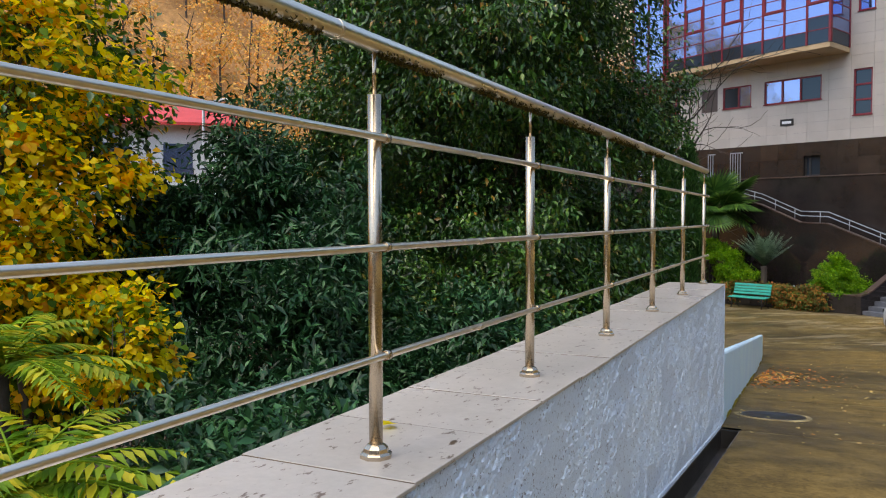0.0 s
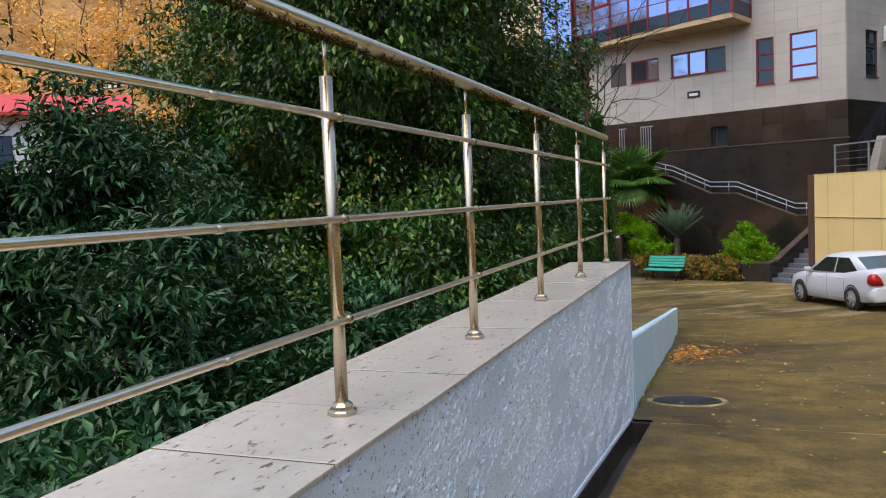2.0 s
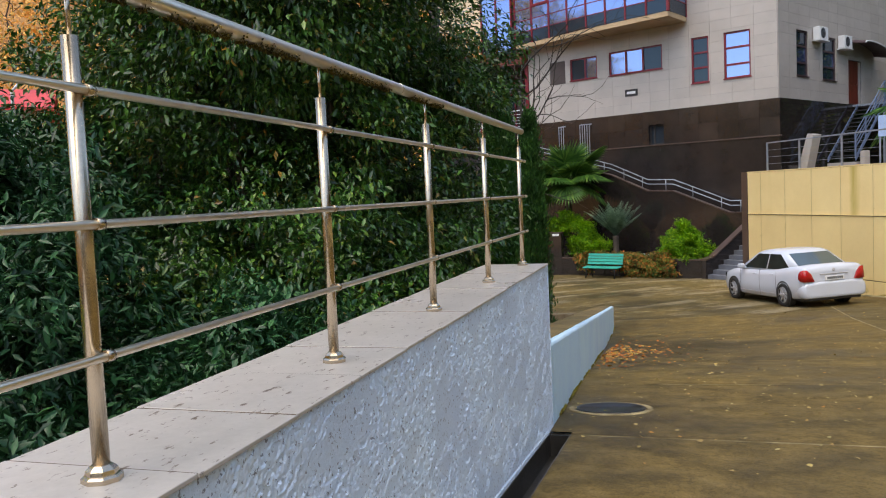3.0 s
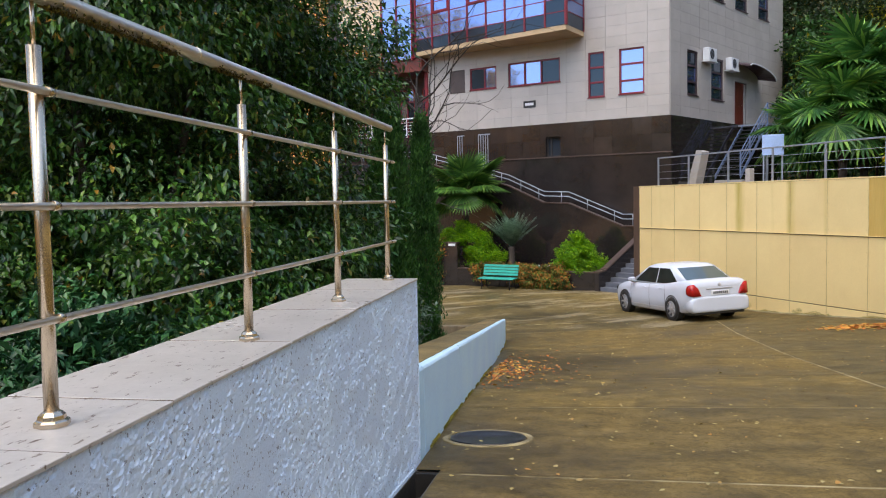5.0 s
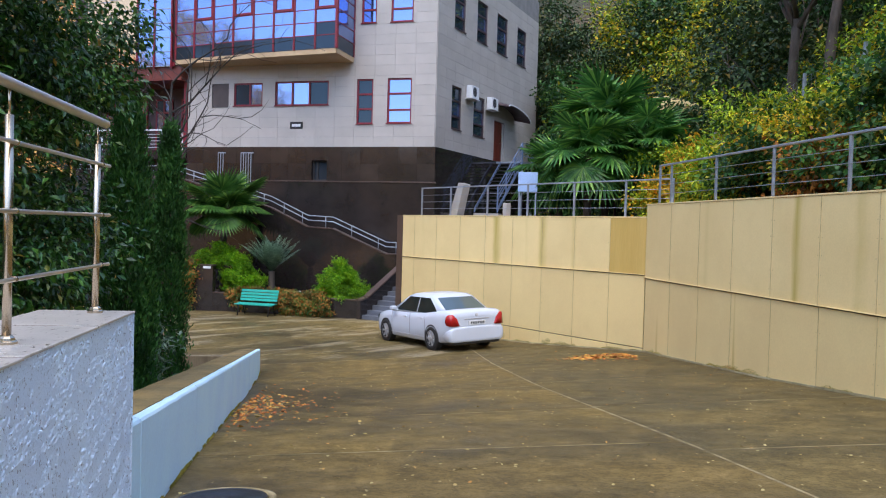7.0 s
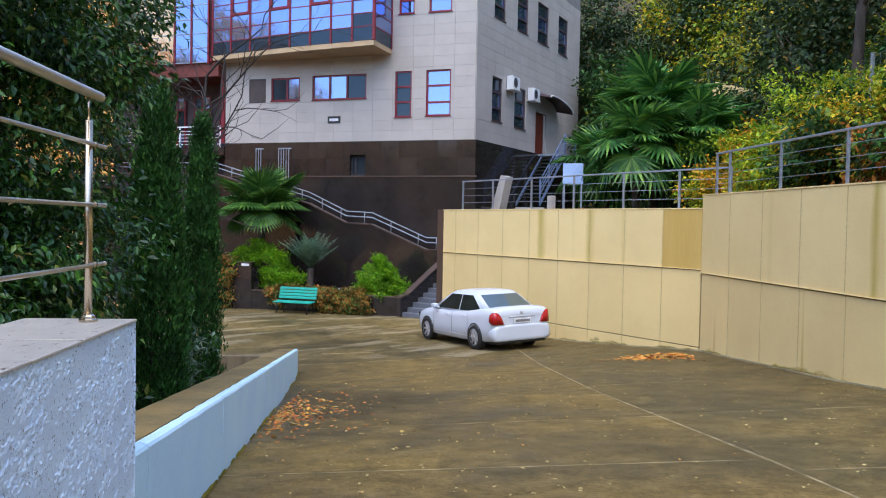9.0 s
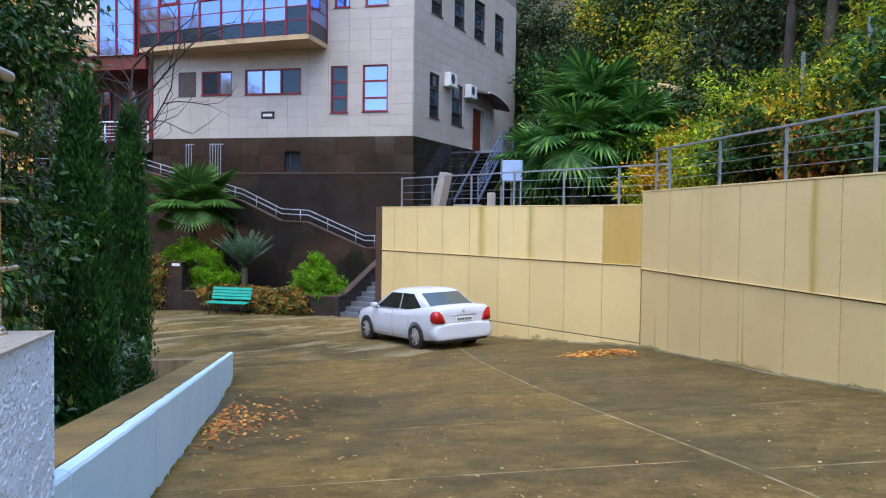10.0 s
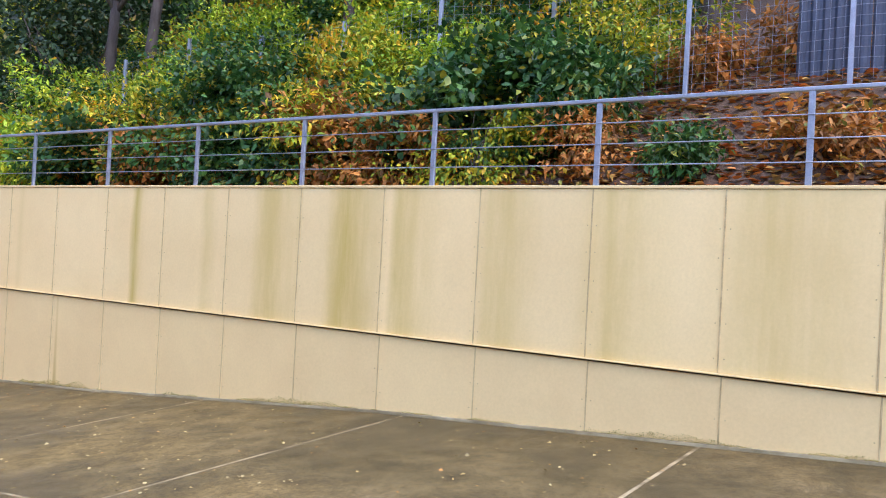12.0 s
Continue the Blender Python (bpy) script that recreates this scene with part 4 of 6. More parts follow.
PLM = pose(1.08, 34.0, 0, 0, 0, -23)
planter = thing("planter", PLM, "long dark granite planter below the stair wall", "planter", kind="structure")
part("front_wall", box(bmesh.new(), -6.45, -0.02, 0.0, 0.2, -2.7, -1.9), GRANITE, planter)
part("cap", box(bmesh.new(), -6.45, -0.02, -0.02, 0.24, -1.9, -1.85, 0.008), GRANITE_BROWN, planter)
part("tall_wall", box(bmesh.new(), -7.45, -6.45, -0.01, 0.22, -2.7, -0.78), GRANITE, planter)
part("tall_cap", box(bmesh.new(), -7.45, -6.42, -0.03, 0.26, -0.78, -0.73, 0.008), GRANITE_BROWN, planter)
part("left_wall", box(bmesh.new(), -13.5, -7.45, 0.02, 0.24, -2.7, -1.2), GRANITE, planter)
part("earth", box(bmesh.new(), -13.4, -0.02, 0.2, 2.6, -2.7, -1.98), SOIL, planter)
part("small_plate", box(bmesh.new(), -6.9, -6.55, -0.02, -0.011, -0.9, -0.8), WHITE, planter)

# ---- bench ----
BENCH_PAINT = mat("turquoise_green_paint", (0.015, 0.42, 0.31), (0.012, 0.34, 0.25), 0.4, 0, 4, 50, 0.1, 0.002, stretch=(0.2, 1, 1))
BLACK = mat("black_iron", (0.02, 0.02, 0.022), None, 0.5, 0.3)
bench = thing("park_bench", PLM @ pose(-4.0, -0.75, lot(-2.8, 35.3)), "turquoise-green slatted bench on black iron legs before the planter", "bench")
for k in range(4):
    part("seat_slat", box(bmesh.new(), -0.81, 0.81, -0.36 + 0.12 * k, -0.26 + 0.12 * k, 0.42 + 0.01 * k, 0.455 + 0.01 * k, 0.008), BENCH_PAINT, bench)
for k in range(4):
    m = pose(0, 0.14 + 0.035 * k, 0.55 + 0.115 * k, -16)
    part("back_slat", box(bmesh.new(), -0.81, 0.81, -0.02, 0.015, 0, 0.1, 0.008), BENCH_PAINT, bench, m=m)
for x in (-0.66, 0.66):
    bm = bmesh.new()
    tube(bm, [(x, -0.34, 0.0), (x, -0.28, 0.22), (x, -0.3, 0.42)], 0.025, 8)
    tube(bm, [(x, 0.26, 0.0), (x, 0.12, 0.25), (x, 0.16, 0.5), (x, 0.3, 1.0)], 0.025, 8)
    tube(bm, [(x, -0.33, 0.41), (x, 0.16, 0.43)], 0.02, 8)
    part("leg_frame", bm, BLACK, bench)

# ---- metal stair to the side door, notice board, prop ----
PALE = mat("pale_concrete", (0.5, 0.47, 0.44), (0.4, 0.38, 0.35), 0.7, 0, 2, 40, 0.2)
BLUESTEEL = mat("blue_painted_steel", (0.2, 0.28, 0.45), (0.16, 0.23, 0.38), 0.45, 0.2, 4, 50, 0.03)
DARK_STEEL = mat("dark_steel_tread", (0.05, 0.055, 0.065), None, 0.6, 0.3, 4, 50, 0.05)
ms = thing("metal_stair", SIDE @ pose(0, 0, 0), "blue-grey steel stair rising to the side door", "stairs")
for k in range(13):
    part("tread", box(bmesh.new(), 4.0 + 0.246 * k, 4.25 + 0.246 * k, -1.45, -0.35, 2.08 + 0.197 * k, 2.12 + 0.197 * k), DARK_STEEL, ms)
for y in (-1.5, -0.3):
    part("stringer", prism(bmesh.new(), [(3.9, 1.85), (7.2, 4.42), (7.2, 4.6), (3.9, 2.05)], y - 0.02, y + 0.02), BLUESTEEL, ms)
for dz in (0.3, 0.5, 0.7, 0.95):
    part("rail", tube(bmesh.new(), [(3.9, -1.5, 2.12 + dz), (7.2, -1.5, 4.6 + dz), (8.8, -1.5, 4.6 + dz)], 0.024, 8), BLUESTEEL, ms)
for u in (3.9, 5.0, 6.1, 7.2, 8.8):
    z = min(4.6, 2.12 + (u - 3.9) * 0.752)
    part("post", box(bmesh.new(), u - 0.03, u + 0.03, -1.53, -1.47, z - 0.15, z + 0.97), BLUESTEEL, ms)
part("platform", box(bmesh.new(), 7.2, 9.0, -1.55, 0.0, 4.5, 4.6), GALV, ms)
for u in (7.3, 8.9):
    part("leg", box(bmesh.new(), u - 0.05, u + 0.05, -1.5, -1.4, 1.2, 4.5), GALV, ms)
part("footing", box(bmesh.new(), 3.8, 4.25, -1.6, -0.3, 1.2, 1.8, 0.02), PALE, ms)
bm = bmesh.new()
prism(bm, [(1.95, 1.2), (2.4, 1.2), (2.8, 2.52), (2.52, 2.58)], 0.45, 0.75)
tagged(part("stair_cheek", bm, PALE, m=far_m), "slanting pale concrete slab behind the fence", "slab")
tagged(part("utility_box", box(bmesh.new(), 4.25, 4.45, 0.9, 1.1, 1.2, 1.9, 0.02), PALE, m=far_m), "small pale grey utility box on the terrace", "utility box")
BLUE = mat("pale_blue_board", (0.42, 0.58, 0.88), (0.38, 0.53, 0.84), 0.5, 0, 3, 40)
board = thing("notice_board", pose(6.6, 29.6, 1.2, 0, 0, -14), "pale blue board on two thin posts", "board")
part("panel", box(bmesh.new(), -0.33, 0.33, -0.03, 0.0, 1.15, 1.82, 0.01), BLUE, board)
for x in (-0.28, 0.28):
    part("post", box(bmesh.new(), x - 0.025, x + 0.025, 0.0, 0.05, 0, 1.82), GALV, board)
# white vent pipes against the base
for u in (-10.5, -9.3):
    n_p = 5 if u == -9.3 else 3
    r_ = thing("metal_rack", FRONT @ pose(u, -0.55, 0), "grey upright slatted metal rack above the stair wall", "rack", "metal racks")
    for k in range(n_p):
        part("bar", box(bmesh.new(), 0.13 * k, 0.13 * k + 0.03, 0, 0.03, 2.4, 4.3), GALV, r_)
    part("rail", box(bmesh.new(), -0.02, 0.13 * n_p, 0.03, 0.06, 4.27, 4.32), GALV, r_)


# ---- facade panels ----
def cladding(fm, u0, u1, z0, z1, pw, ph, holes, material=CLAD, y0=0.0, name="panel"):
    r = 0
    z = z0
    while z < z1 - 0.05:
        ztop = min(z1, z + ph)
        u = u0
        while u < u1 - 0.05:
            ur = min(u1, u + pw)
            hs = [h for h in holes if h[0] < ur and h[1] > u and h[2] < ztop and h[3] > z]
            for a, b, c, d in pieces(u + 0.004, ur - 0.004, z + 0.004, ztop - 0.004, hs):
                mx = Vector(((a + b) / 2, y0, (c + d) / 2))
                lean = pose(mx.x, mx.y, mx.z, 0.5 * math.sin(a * 37 + c * 11), 0, 0.5 * math.sin(a * 23 + c * 53)) @ Matrix.Translation(-mx) if name == "granite_slab" else Matrix.Identity(4)
                part(name, box(bmesh.new(), a, b, y0, y0 + 0.022, c, d), material, house, m=INV @ fm @ lean)
            u = ur
        z, r = ztop, r + 1


cladding(FRONT, -12.52, 0.0, PL, 11.9, 0.96, 0.46, front_holes)
cladding(SIDE, 0.0, 13.5, PL, 13.4, 0.96, 0.46, side_holes)
cladding(FRONT, -12.5, 0.04, 3.07, PL - 0.005, 0.9, 0.78, slot, GRANITE, -0.064, "granite_slab")
cladding(SIDE, 0.0, 13.5, 1.3, PL - 0.005, 0.9, 0.78, [], GRANITE, -0.064, "granite_slab")


# ---- parked car ----
CARWHITE = mat("white_car_paint", (0.6, 0.64, 0.72), (0.58, 0.62, 0.7), 0.18, 0, 2, 200, 0.0, grain=0.02, rvar=0.04)
CARGLASS = mat("tinted_car_glass", (0.012, 0.02, 0.02), (0.018, 0.028, 0.027), 0.12, 0, 3, 60, 0.0)
CARGLASS.node_tree.nodes["Principled BSDF"].inputs["Specular IOR Level"].default_value = 0.08
REARGLASS = glass_mat("reflective_rear_glass", (0.13, 0.17, 0.18), 0.5, 0.06)
RUBBER = mat("black_rubber", (0.02, 0.02, 0.02), None, 0.75, 0, 5, 80, 0.2)
ALLOY = mat("dull_alloy", (0.62, 0.62, 0.64), (0.5, 0.5, 0.52), 0.4, 0.5, 5, 60, 0.03)
TAIL = mat("red_tail_lens", (0.5, 0.012, 0.012), (0.36, 0.008, 0.008), 0.15, 0, 8, 60, 0.02)
BLACKTRIM = mat("black_trim", (0.02, 0.02, 0.022), None, 0.5)

car_a = radians(113)
rear_left = Vector((2.98, 25.22))
fwd, left = Vector((math.cos(car_a), math.sin(car_a))), Vector((-math.sin(car_a), math.cos(car_a)))
mid = rear_left + fwd * 1.3 - left * 0.76
zf, zr = lot(*(mid + fwd * 1.3)), lot(*(mid - fwd * 1.3))
zl, zg = lot(*(mid + left * 0.76)), lot(*(mid - left * 0.76))
car_m = pose(mid.x, mid.y, (zf + zr) / 2, 0, 0, 114) @ Matrix.Scale(1.055, 4) @ pose(0, 0, 0, math.degrees(math.atan2(zl - zg, 1.52)), -math.degrees(math.atan2(zf - zr, 2.6)), 0)
car = thing("parked_car", car_m, "white four-door sedan parked beside the cream wall", "car")


def loft(bm, rings):
    rs = [[bm.verts.new(p) for p in r] for r in rings]
    for a, b in zip(rs, rs[1:]):
        for k in range(len(a)):
            bm.faces.new((a[k], a[(k + 1) % len(a)], b[(k + 1) % len(b)], b[k])).smooth = True
    bm.faces.new(rs[0][::-1])
    bm.faces.new(rs[-1])
    return bm


def section(x, zb, zt, hw):
    half = [(0.89 * hw, zb), (0.982 * hw, zb + 0.05), (hw, zb + (zt - zb) * 0.42), (0.992 * hw, zb + (zt - zb) * 0.74), (0.96 * hw, zt - 0.045), (0.88 * hw, zt - 0.005), (0.45 * hw, zt + 0.02)]
    return [(x, y, z) for y, z in half] + [(x, -y, z) for y, z in half[::-1]]


bm = loft(bmesh.new(), [section(*s) for s in (
    (-2.2, 0.34, 0.90, 0.76), (-2.185, 0.29, 0.99, 0.80), (-2.12, 0.26, 1.055, 0.83), (-1.9, 0.24, 1.08, 0.848), (-1.5, 0.2, 1.05, 0.856), (-0.8, 0.19, 0.97, 0.86),
    (0.0, 0.19, 0.94, 0.86), (0.7, 0.19, 0.93, 0.86), (1.1, 0.2, 0.93, 0.855), (1.5, 0.2, 0.88, 0.84), (1.85, 0.22, 0.80, 0.80), (2.05, 0.25, 0.72, 0.72), (2.15, 0.3, 0.62, 0.58))])
body = part("body", bm, CARWHITE, car, "white painted body")


def ring_at(z, xr, xf, hw, ch, bow):
    return [(xr, -hw + ch, z), (xr - bow, 0, z), (xr, hw - ch, z), (xr + ch, hw, z), (xf - ch, hw, z), (xf, hw - ch, z), (xf + bow, 0, z), (xf, -hw + ch, z), (xf - ch, -hw, z), (xr + ch, -hw, z)]


R0, R1, R2, R3 = ring_at(0.91, -1.98, 1.16, 0.80, 0.12, 0.03), ring_at(1.375, -1.12, 0.28, 0.65, 0.10, 0.03), ring_at(1.438, -0.98, 0.1, 0.56, 0.1, 0.03), ring_at(1.468, -0.76, -0.1, 0.38, 0.1, 0.02)
part("cabin", loft(bmesh.new(), [R0, R1, R2, R3]), CARWHITE, car)


def pane(name, quad, s0, s1, t0, t1, material, lift=0.007, split=None):
    """A plate on the bottom-to-top face quad (a, b below; d, c above), between shares of its width and height."""
    a, b, c, d = [Vector(p) for p in quad]
    f = lambda s, t: (a.lerp(b, s)).lerp(d.lerp(c, s), t)
    nrm = (b - a).cross(d - a).normalized()
    if nrm.dot((a + b + c + d) / 4 - Vector((-0.3, 0, 1.0))) < 0:
        nrm = -nrm
    bm = bmesh.new()
    lo = [bm.verts.new(f(s, t) - nrm * 0.01) for s, t in ((s0, t0), (s1, t0), (s1, t1), (s0, t1))]
    hi = [bm.verts.new(f(s, t) + nrm * lift) for s, t in ((s0, t0), (s1, t0), (s1, t1), (s0, t1))]
    bm.faces.new(lo)
    bm.faces.new(hi)
    for i in range(4):
        bm.faces.new((lo[i], lo[(i + 1) % 4], hi[(i + 1) % 4], hi[i]))
    return part(name, bm, material, car)


for i, j, k in ((3, 4, 1), (9, 8, -1)):
    q = (R0[i], R0[j], R1[j], R1[i])
    pane("side_window", q, 0.075, 0.48, 0.10, 0.95, CARGLASS)
    pane("side_window", q, 0.505, 0.93, 0.10, 0.95, CARGLASS)
for i in (0, 1):
    q = (R0[i], R0[i + 1], R1[i + 1], R1[i])
    pane("rear_window", q, 0.01 if i == 0 else 0.0, 1.0 if i == 0 else 0.99, 0.12, 0.97, REARGLASS)
for i in (5, 6):
    q = (R0[i], R0[i + 1], R1[i + 1], R1[i])
    pane("windscreen", q, 0.02, 0.98, 0.06, 0.95, CARGLASS)


def wheel(m):
    w = new("wheel")
    w.parent, w.matrix_basis = car, m
    bm = bmesh.new()
    lathe(bm, [(0.2, -0.09), (0.29, -0.095), (0.312, -0.07), (0.315, 0.06), (0.295, 0.09), (0.215, 0.095), (0.2, 0.07)], 28, cap=False)
    part("tyre", bm, RUBBER, w)
    bm = bmesh.new()
    lathe(bm, [(0.212, 0.03), (0.212, 0.088), (0.198, 0.09), (0.19, 0.05), (0.03, 0.045)], 28)
    part("rim", bm, BLACKTRIM, w)
    bm = bmesh.new()
    for k in range(7):
        box(bm, 0.03, 0.2, -0.022, 0.022, 0.05, 0.082, 0.0, pose(0, 0, 0, 0, 0, 360 / 7 * k))
    lathe(bm, [(0.05, 0.05), (0.05, 0.092), (0.03, 0.096)], 16)
    lathe(bm, [(0.19, 0.06), (0.213, 0.06), (0.213, 0.09), (0.195, 0.092)], 28, cap=False)
    part("spokes", bm, ALLOY, w, "dull alloy spokes")
    return w


for x in (-1.3, 1.3):
    for s in (1, -1):
        wheel(pose(x, 0.79 * s, 0.315, -90 * s))
        bm = bmesh.new()
        for k in range(30):
            a0, a1 = 2 * math.pi * k / 30, 2 * math.pi * (k + 1) / 30
            q = [(r_ * math.cos(a_), r_ * math.sin(a_), h_) for a_ in (a0, a1) for r_, h_ in ((0.30, 0.165), (0.347, 0.176), (0.347, 0.0))]
            v_ = [bm.verts.new(p_) for p_ in q]
            bm.faces.new((v_[0], v_[1], v_[4], v_[3]))
            bm.faces.new((v_[1], v_[2], v_[5], v_[4]))
        part("wheel_arch", bm, BLACKTRIM, car, m=pose(x, 0.688 * s, 0.33, -90 * s))
for s in (1, -1):
    # the lens wraps from the tail round to the flank
    cols_ = [(-2.232, 0.56, 0.69, 0.73), (-2.234, 0.64, 0.685, 0.93), (-2.232, 0.75, 0.685, 0.985), (-2.19, 0.836, 0.69, 0.995), (-2.10, 0.866, 0.71, 0.97), (-2.03, 0.872, 0.76, 0.92)]
    bm = bmesh.new()
    rings = []
    for ci, (x, y, tip, top) in enumerate(cols_):
        rings.append([(x, y * s, tip), (x + 0.006, y * s * 0.995, (tip + top) / 2), (x + (0.045 if ci < 3 else 0.0), y * s * 0.972, top), (x + 0.07, y * s * 0.9, top - 0.01), (x + 0.07, y * s * 0.9, tip)])
    loft(bm, rings)
    part("tail_light", bm, TAIL, car, "red tail light")
    part("door_handle", box(bmesh.new(), 0.05, 0.22, 0.853 * s - 0.012, 0.853 * s + 0.018, 0.80, 0.825, 0.005), CARWHITE, car)
    part("door_handle", box(bmesh.new(), -0.85, -0.68, 0.853 * s - 0.012, 0.853 * s + 0.018, 0.81, 0.835, 0.005), CARWHITE, car)
    for x in (-0.95, -0.12, 0.92):
        pts_ = [(x, y * s, z) for _, y, z in section(x, 0.19, 0.95, 0.8625)[1:6]]
        part("door_seam", tube(bmesh.new(), pts_, 0.0035, 5), BLACKTRIM, car)
    part("sill_strip", box(bmesh.new(), -0.95, 0.95, 0.852 * s - 0.014, 0.852 * s + 0.01, 0.31, 0.325, 0.003), ALLOY, car)
    bm = bmesh.new()
    box(bm, 0.62, 0.8, 0.8 * s - 0.02 + (0.06 if s > 0 else -0.18), 0.8 * s + 0.02 + (0.18 if s > 0 else -0.06), 0.95, 1.07, 0.03)
    box(bm, 0.66, 0.74, 0.74 * s - 0.04, 0.86 * s + 0.03 * s, 0.93, 0.98, 0.01)
    part("mirror", bm, CARWHITE, car)
    part("head_light", box(bmesh.new(), 1.86, 2.05, 0.62 * s - 0.12, 0.62 * s + 0.12, 0.6, 0.74, 0.03), CARGLASS, car)
bm = loft(bmesh.new(), [section(*s) for s in ((-2.238, 0.34, 0.59, 0.74), (-2.234, 0.29, 0.625, 0.80), (-2.215, 0.265, 0.645, 0.838), (-2.12, 0.25, 0.65, 0.852), (-1.72, 0.24, 0.56, 0.835))])
part("rear_bumper", bm, CARWHITE, car)
part("bumper_lip", box(bmesh.new(), -2.2, -1.8, -0.72, 0.72, 0.2, 0.27, 0.02), BLACKTRIM, car)
part("underside", box(bmesh.new(), -1.95, 1.9, -0.7, 0.7, 0.17, 0.25), BLACKTRIM, car)
plate = part("number_plate", box(bmesh.new(), -2.225, -2.195, -0.26, 0.26, 0.70, 0.81, 0.004), WHITE, car, "pale number plate with unreadable marks")
for k in range(8):
    part("plate_mark", box(bmesh.new(), -2.229, -2.222, -0.22 + 0.055 * k, -0.185 + 0.055 * k, 0.725, 0.785), BLACKTRIM, plate)
part("trunk_trim", box(bmesh.new(), -2.222, -2.16, -0.38, 0.38, 0.845, 0.875, 0.008), ALLOY, car)
bm = bmesh.new()
lathe(bm, [(0.045, 0), (0.045, 0.02), (0.03, 0.026)], 16)
part("badge", bm, ALLOY, car, m=pose(-2.185, 0, 0.955, 0, -78, 0))
part("trunk_seam", box(bmesh.new(), -2.19, -2.10, -0.62, 0.62, 0.622, 0.632), BLACKTRIM, car)


# ---- planting ----
rng = np.random.default_rng(7)


def unit(v):
    return v / np.maximum(1e-6, np.linalg.norm(v, axis=-1, keepdims=True))


def round_leaves(name, P, D, S, L, W):
    """Broad heart-shaped leaves: six corners round a fold."""
    n = len(P)
    U = np.cross(S, D)
    V = np.empty((n, 7, 3))
    for i, (a, b, c) in enumerate(((0.06, 0.0, 0.0), (0.0, 0.34, 0.05), (0.32, 0.5, 0.07), (0.72, 0.34, 0.02), (1.0, 0.0, -0.08), (0.72, -0.34, 0.02), (0.32, -0.5, 0.07))):
        V[:, i] = P + D * L * a + S * W * b + U * W * c
    idx = (np.arange(n)[:, None] * 7 + np.array([0, 1, 2, 0, 2, 3, 0, 3, 4, 0, 4, 5, 0, 5, 6])[None]).ravel()
    me = bpy.data.meshes.new(name)
    me.vertices.add(n * 7)
    me.vertices.foreach_set("co", V.ravel())
    me.loops.add(n * 15)
    me.loops.foreach_set("vertex_index", idx)
    me.polygons.add(n * 5)
    me.polygons.foreach_set("loop_start", np.arange(n * 5) * 3)
    me.update(calc_edges=True)
    return me


def leaf_mesh(name, P, D, N, L, W):
    """Folded two-triangle leaves from base points, directions, normals, lengths and widths."""
    n = len(P)
    D = unit(D)
    S = unit(np.cross(D, N))
    if float(np.mean(W)) > 0.6 * float(np.mean(L)):
        return round_leaves(name, P, D, S, np.asarray(L).reshape(-1, 1) * np.ones((n, 1)), np.asarray(W).reshape(-1, 1) * np.ones((n, 1)))
    U = np.cross(S, D)
    L, W = np.asarray(L).reshape(-1, 1) * np.ones((n, 1)), np.asarray(W).reshape(-1, 1) * np.ones((n, 1))
    V = np.empty((n, 4, 3))
    V[:, 0] = P
    V[:, 1] = P + D * L * 0.45 + S * W * 0.5 + U * W * 0.18
    V[:, 2] = P + D * L - U * L * 0.12
    V[:, 3] = P + D * L * 0.45 - S * W * 0.5 + U * W * 0.18
    idx = (np.arange(n)[:, None] * 4 + np.array([0, 1, 2, 0, 2, 3])[None]).ravel()
    me = bpy.data.meshes.new(name)
    me.vertices.add(n * 4)
    me.vertices.foreach_set("co", V.ravel())
    me.loops.add(n * 6)
    me.loops.foreach_set("vertex_index", idx)
    me.polygons.add(n * 2)
    me.polygons.foreach_set("loop_start", np.arange(n * 2) * 3)
    me.update(calc_edges=True)
    return me


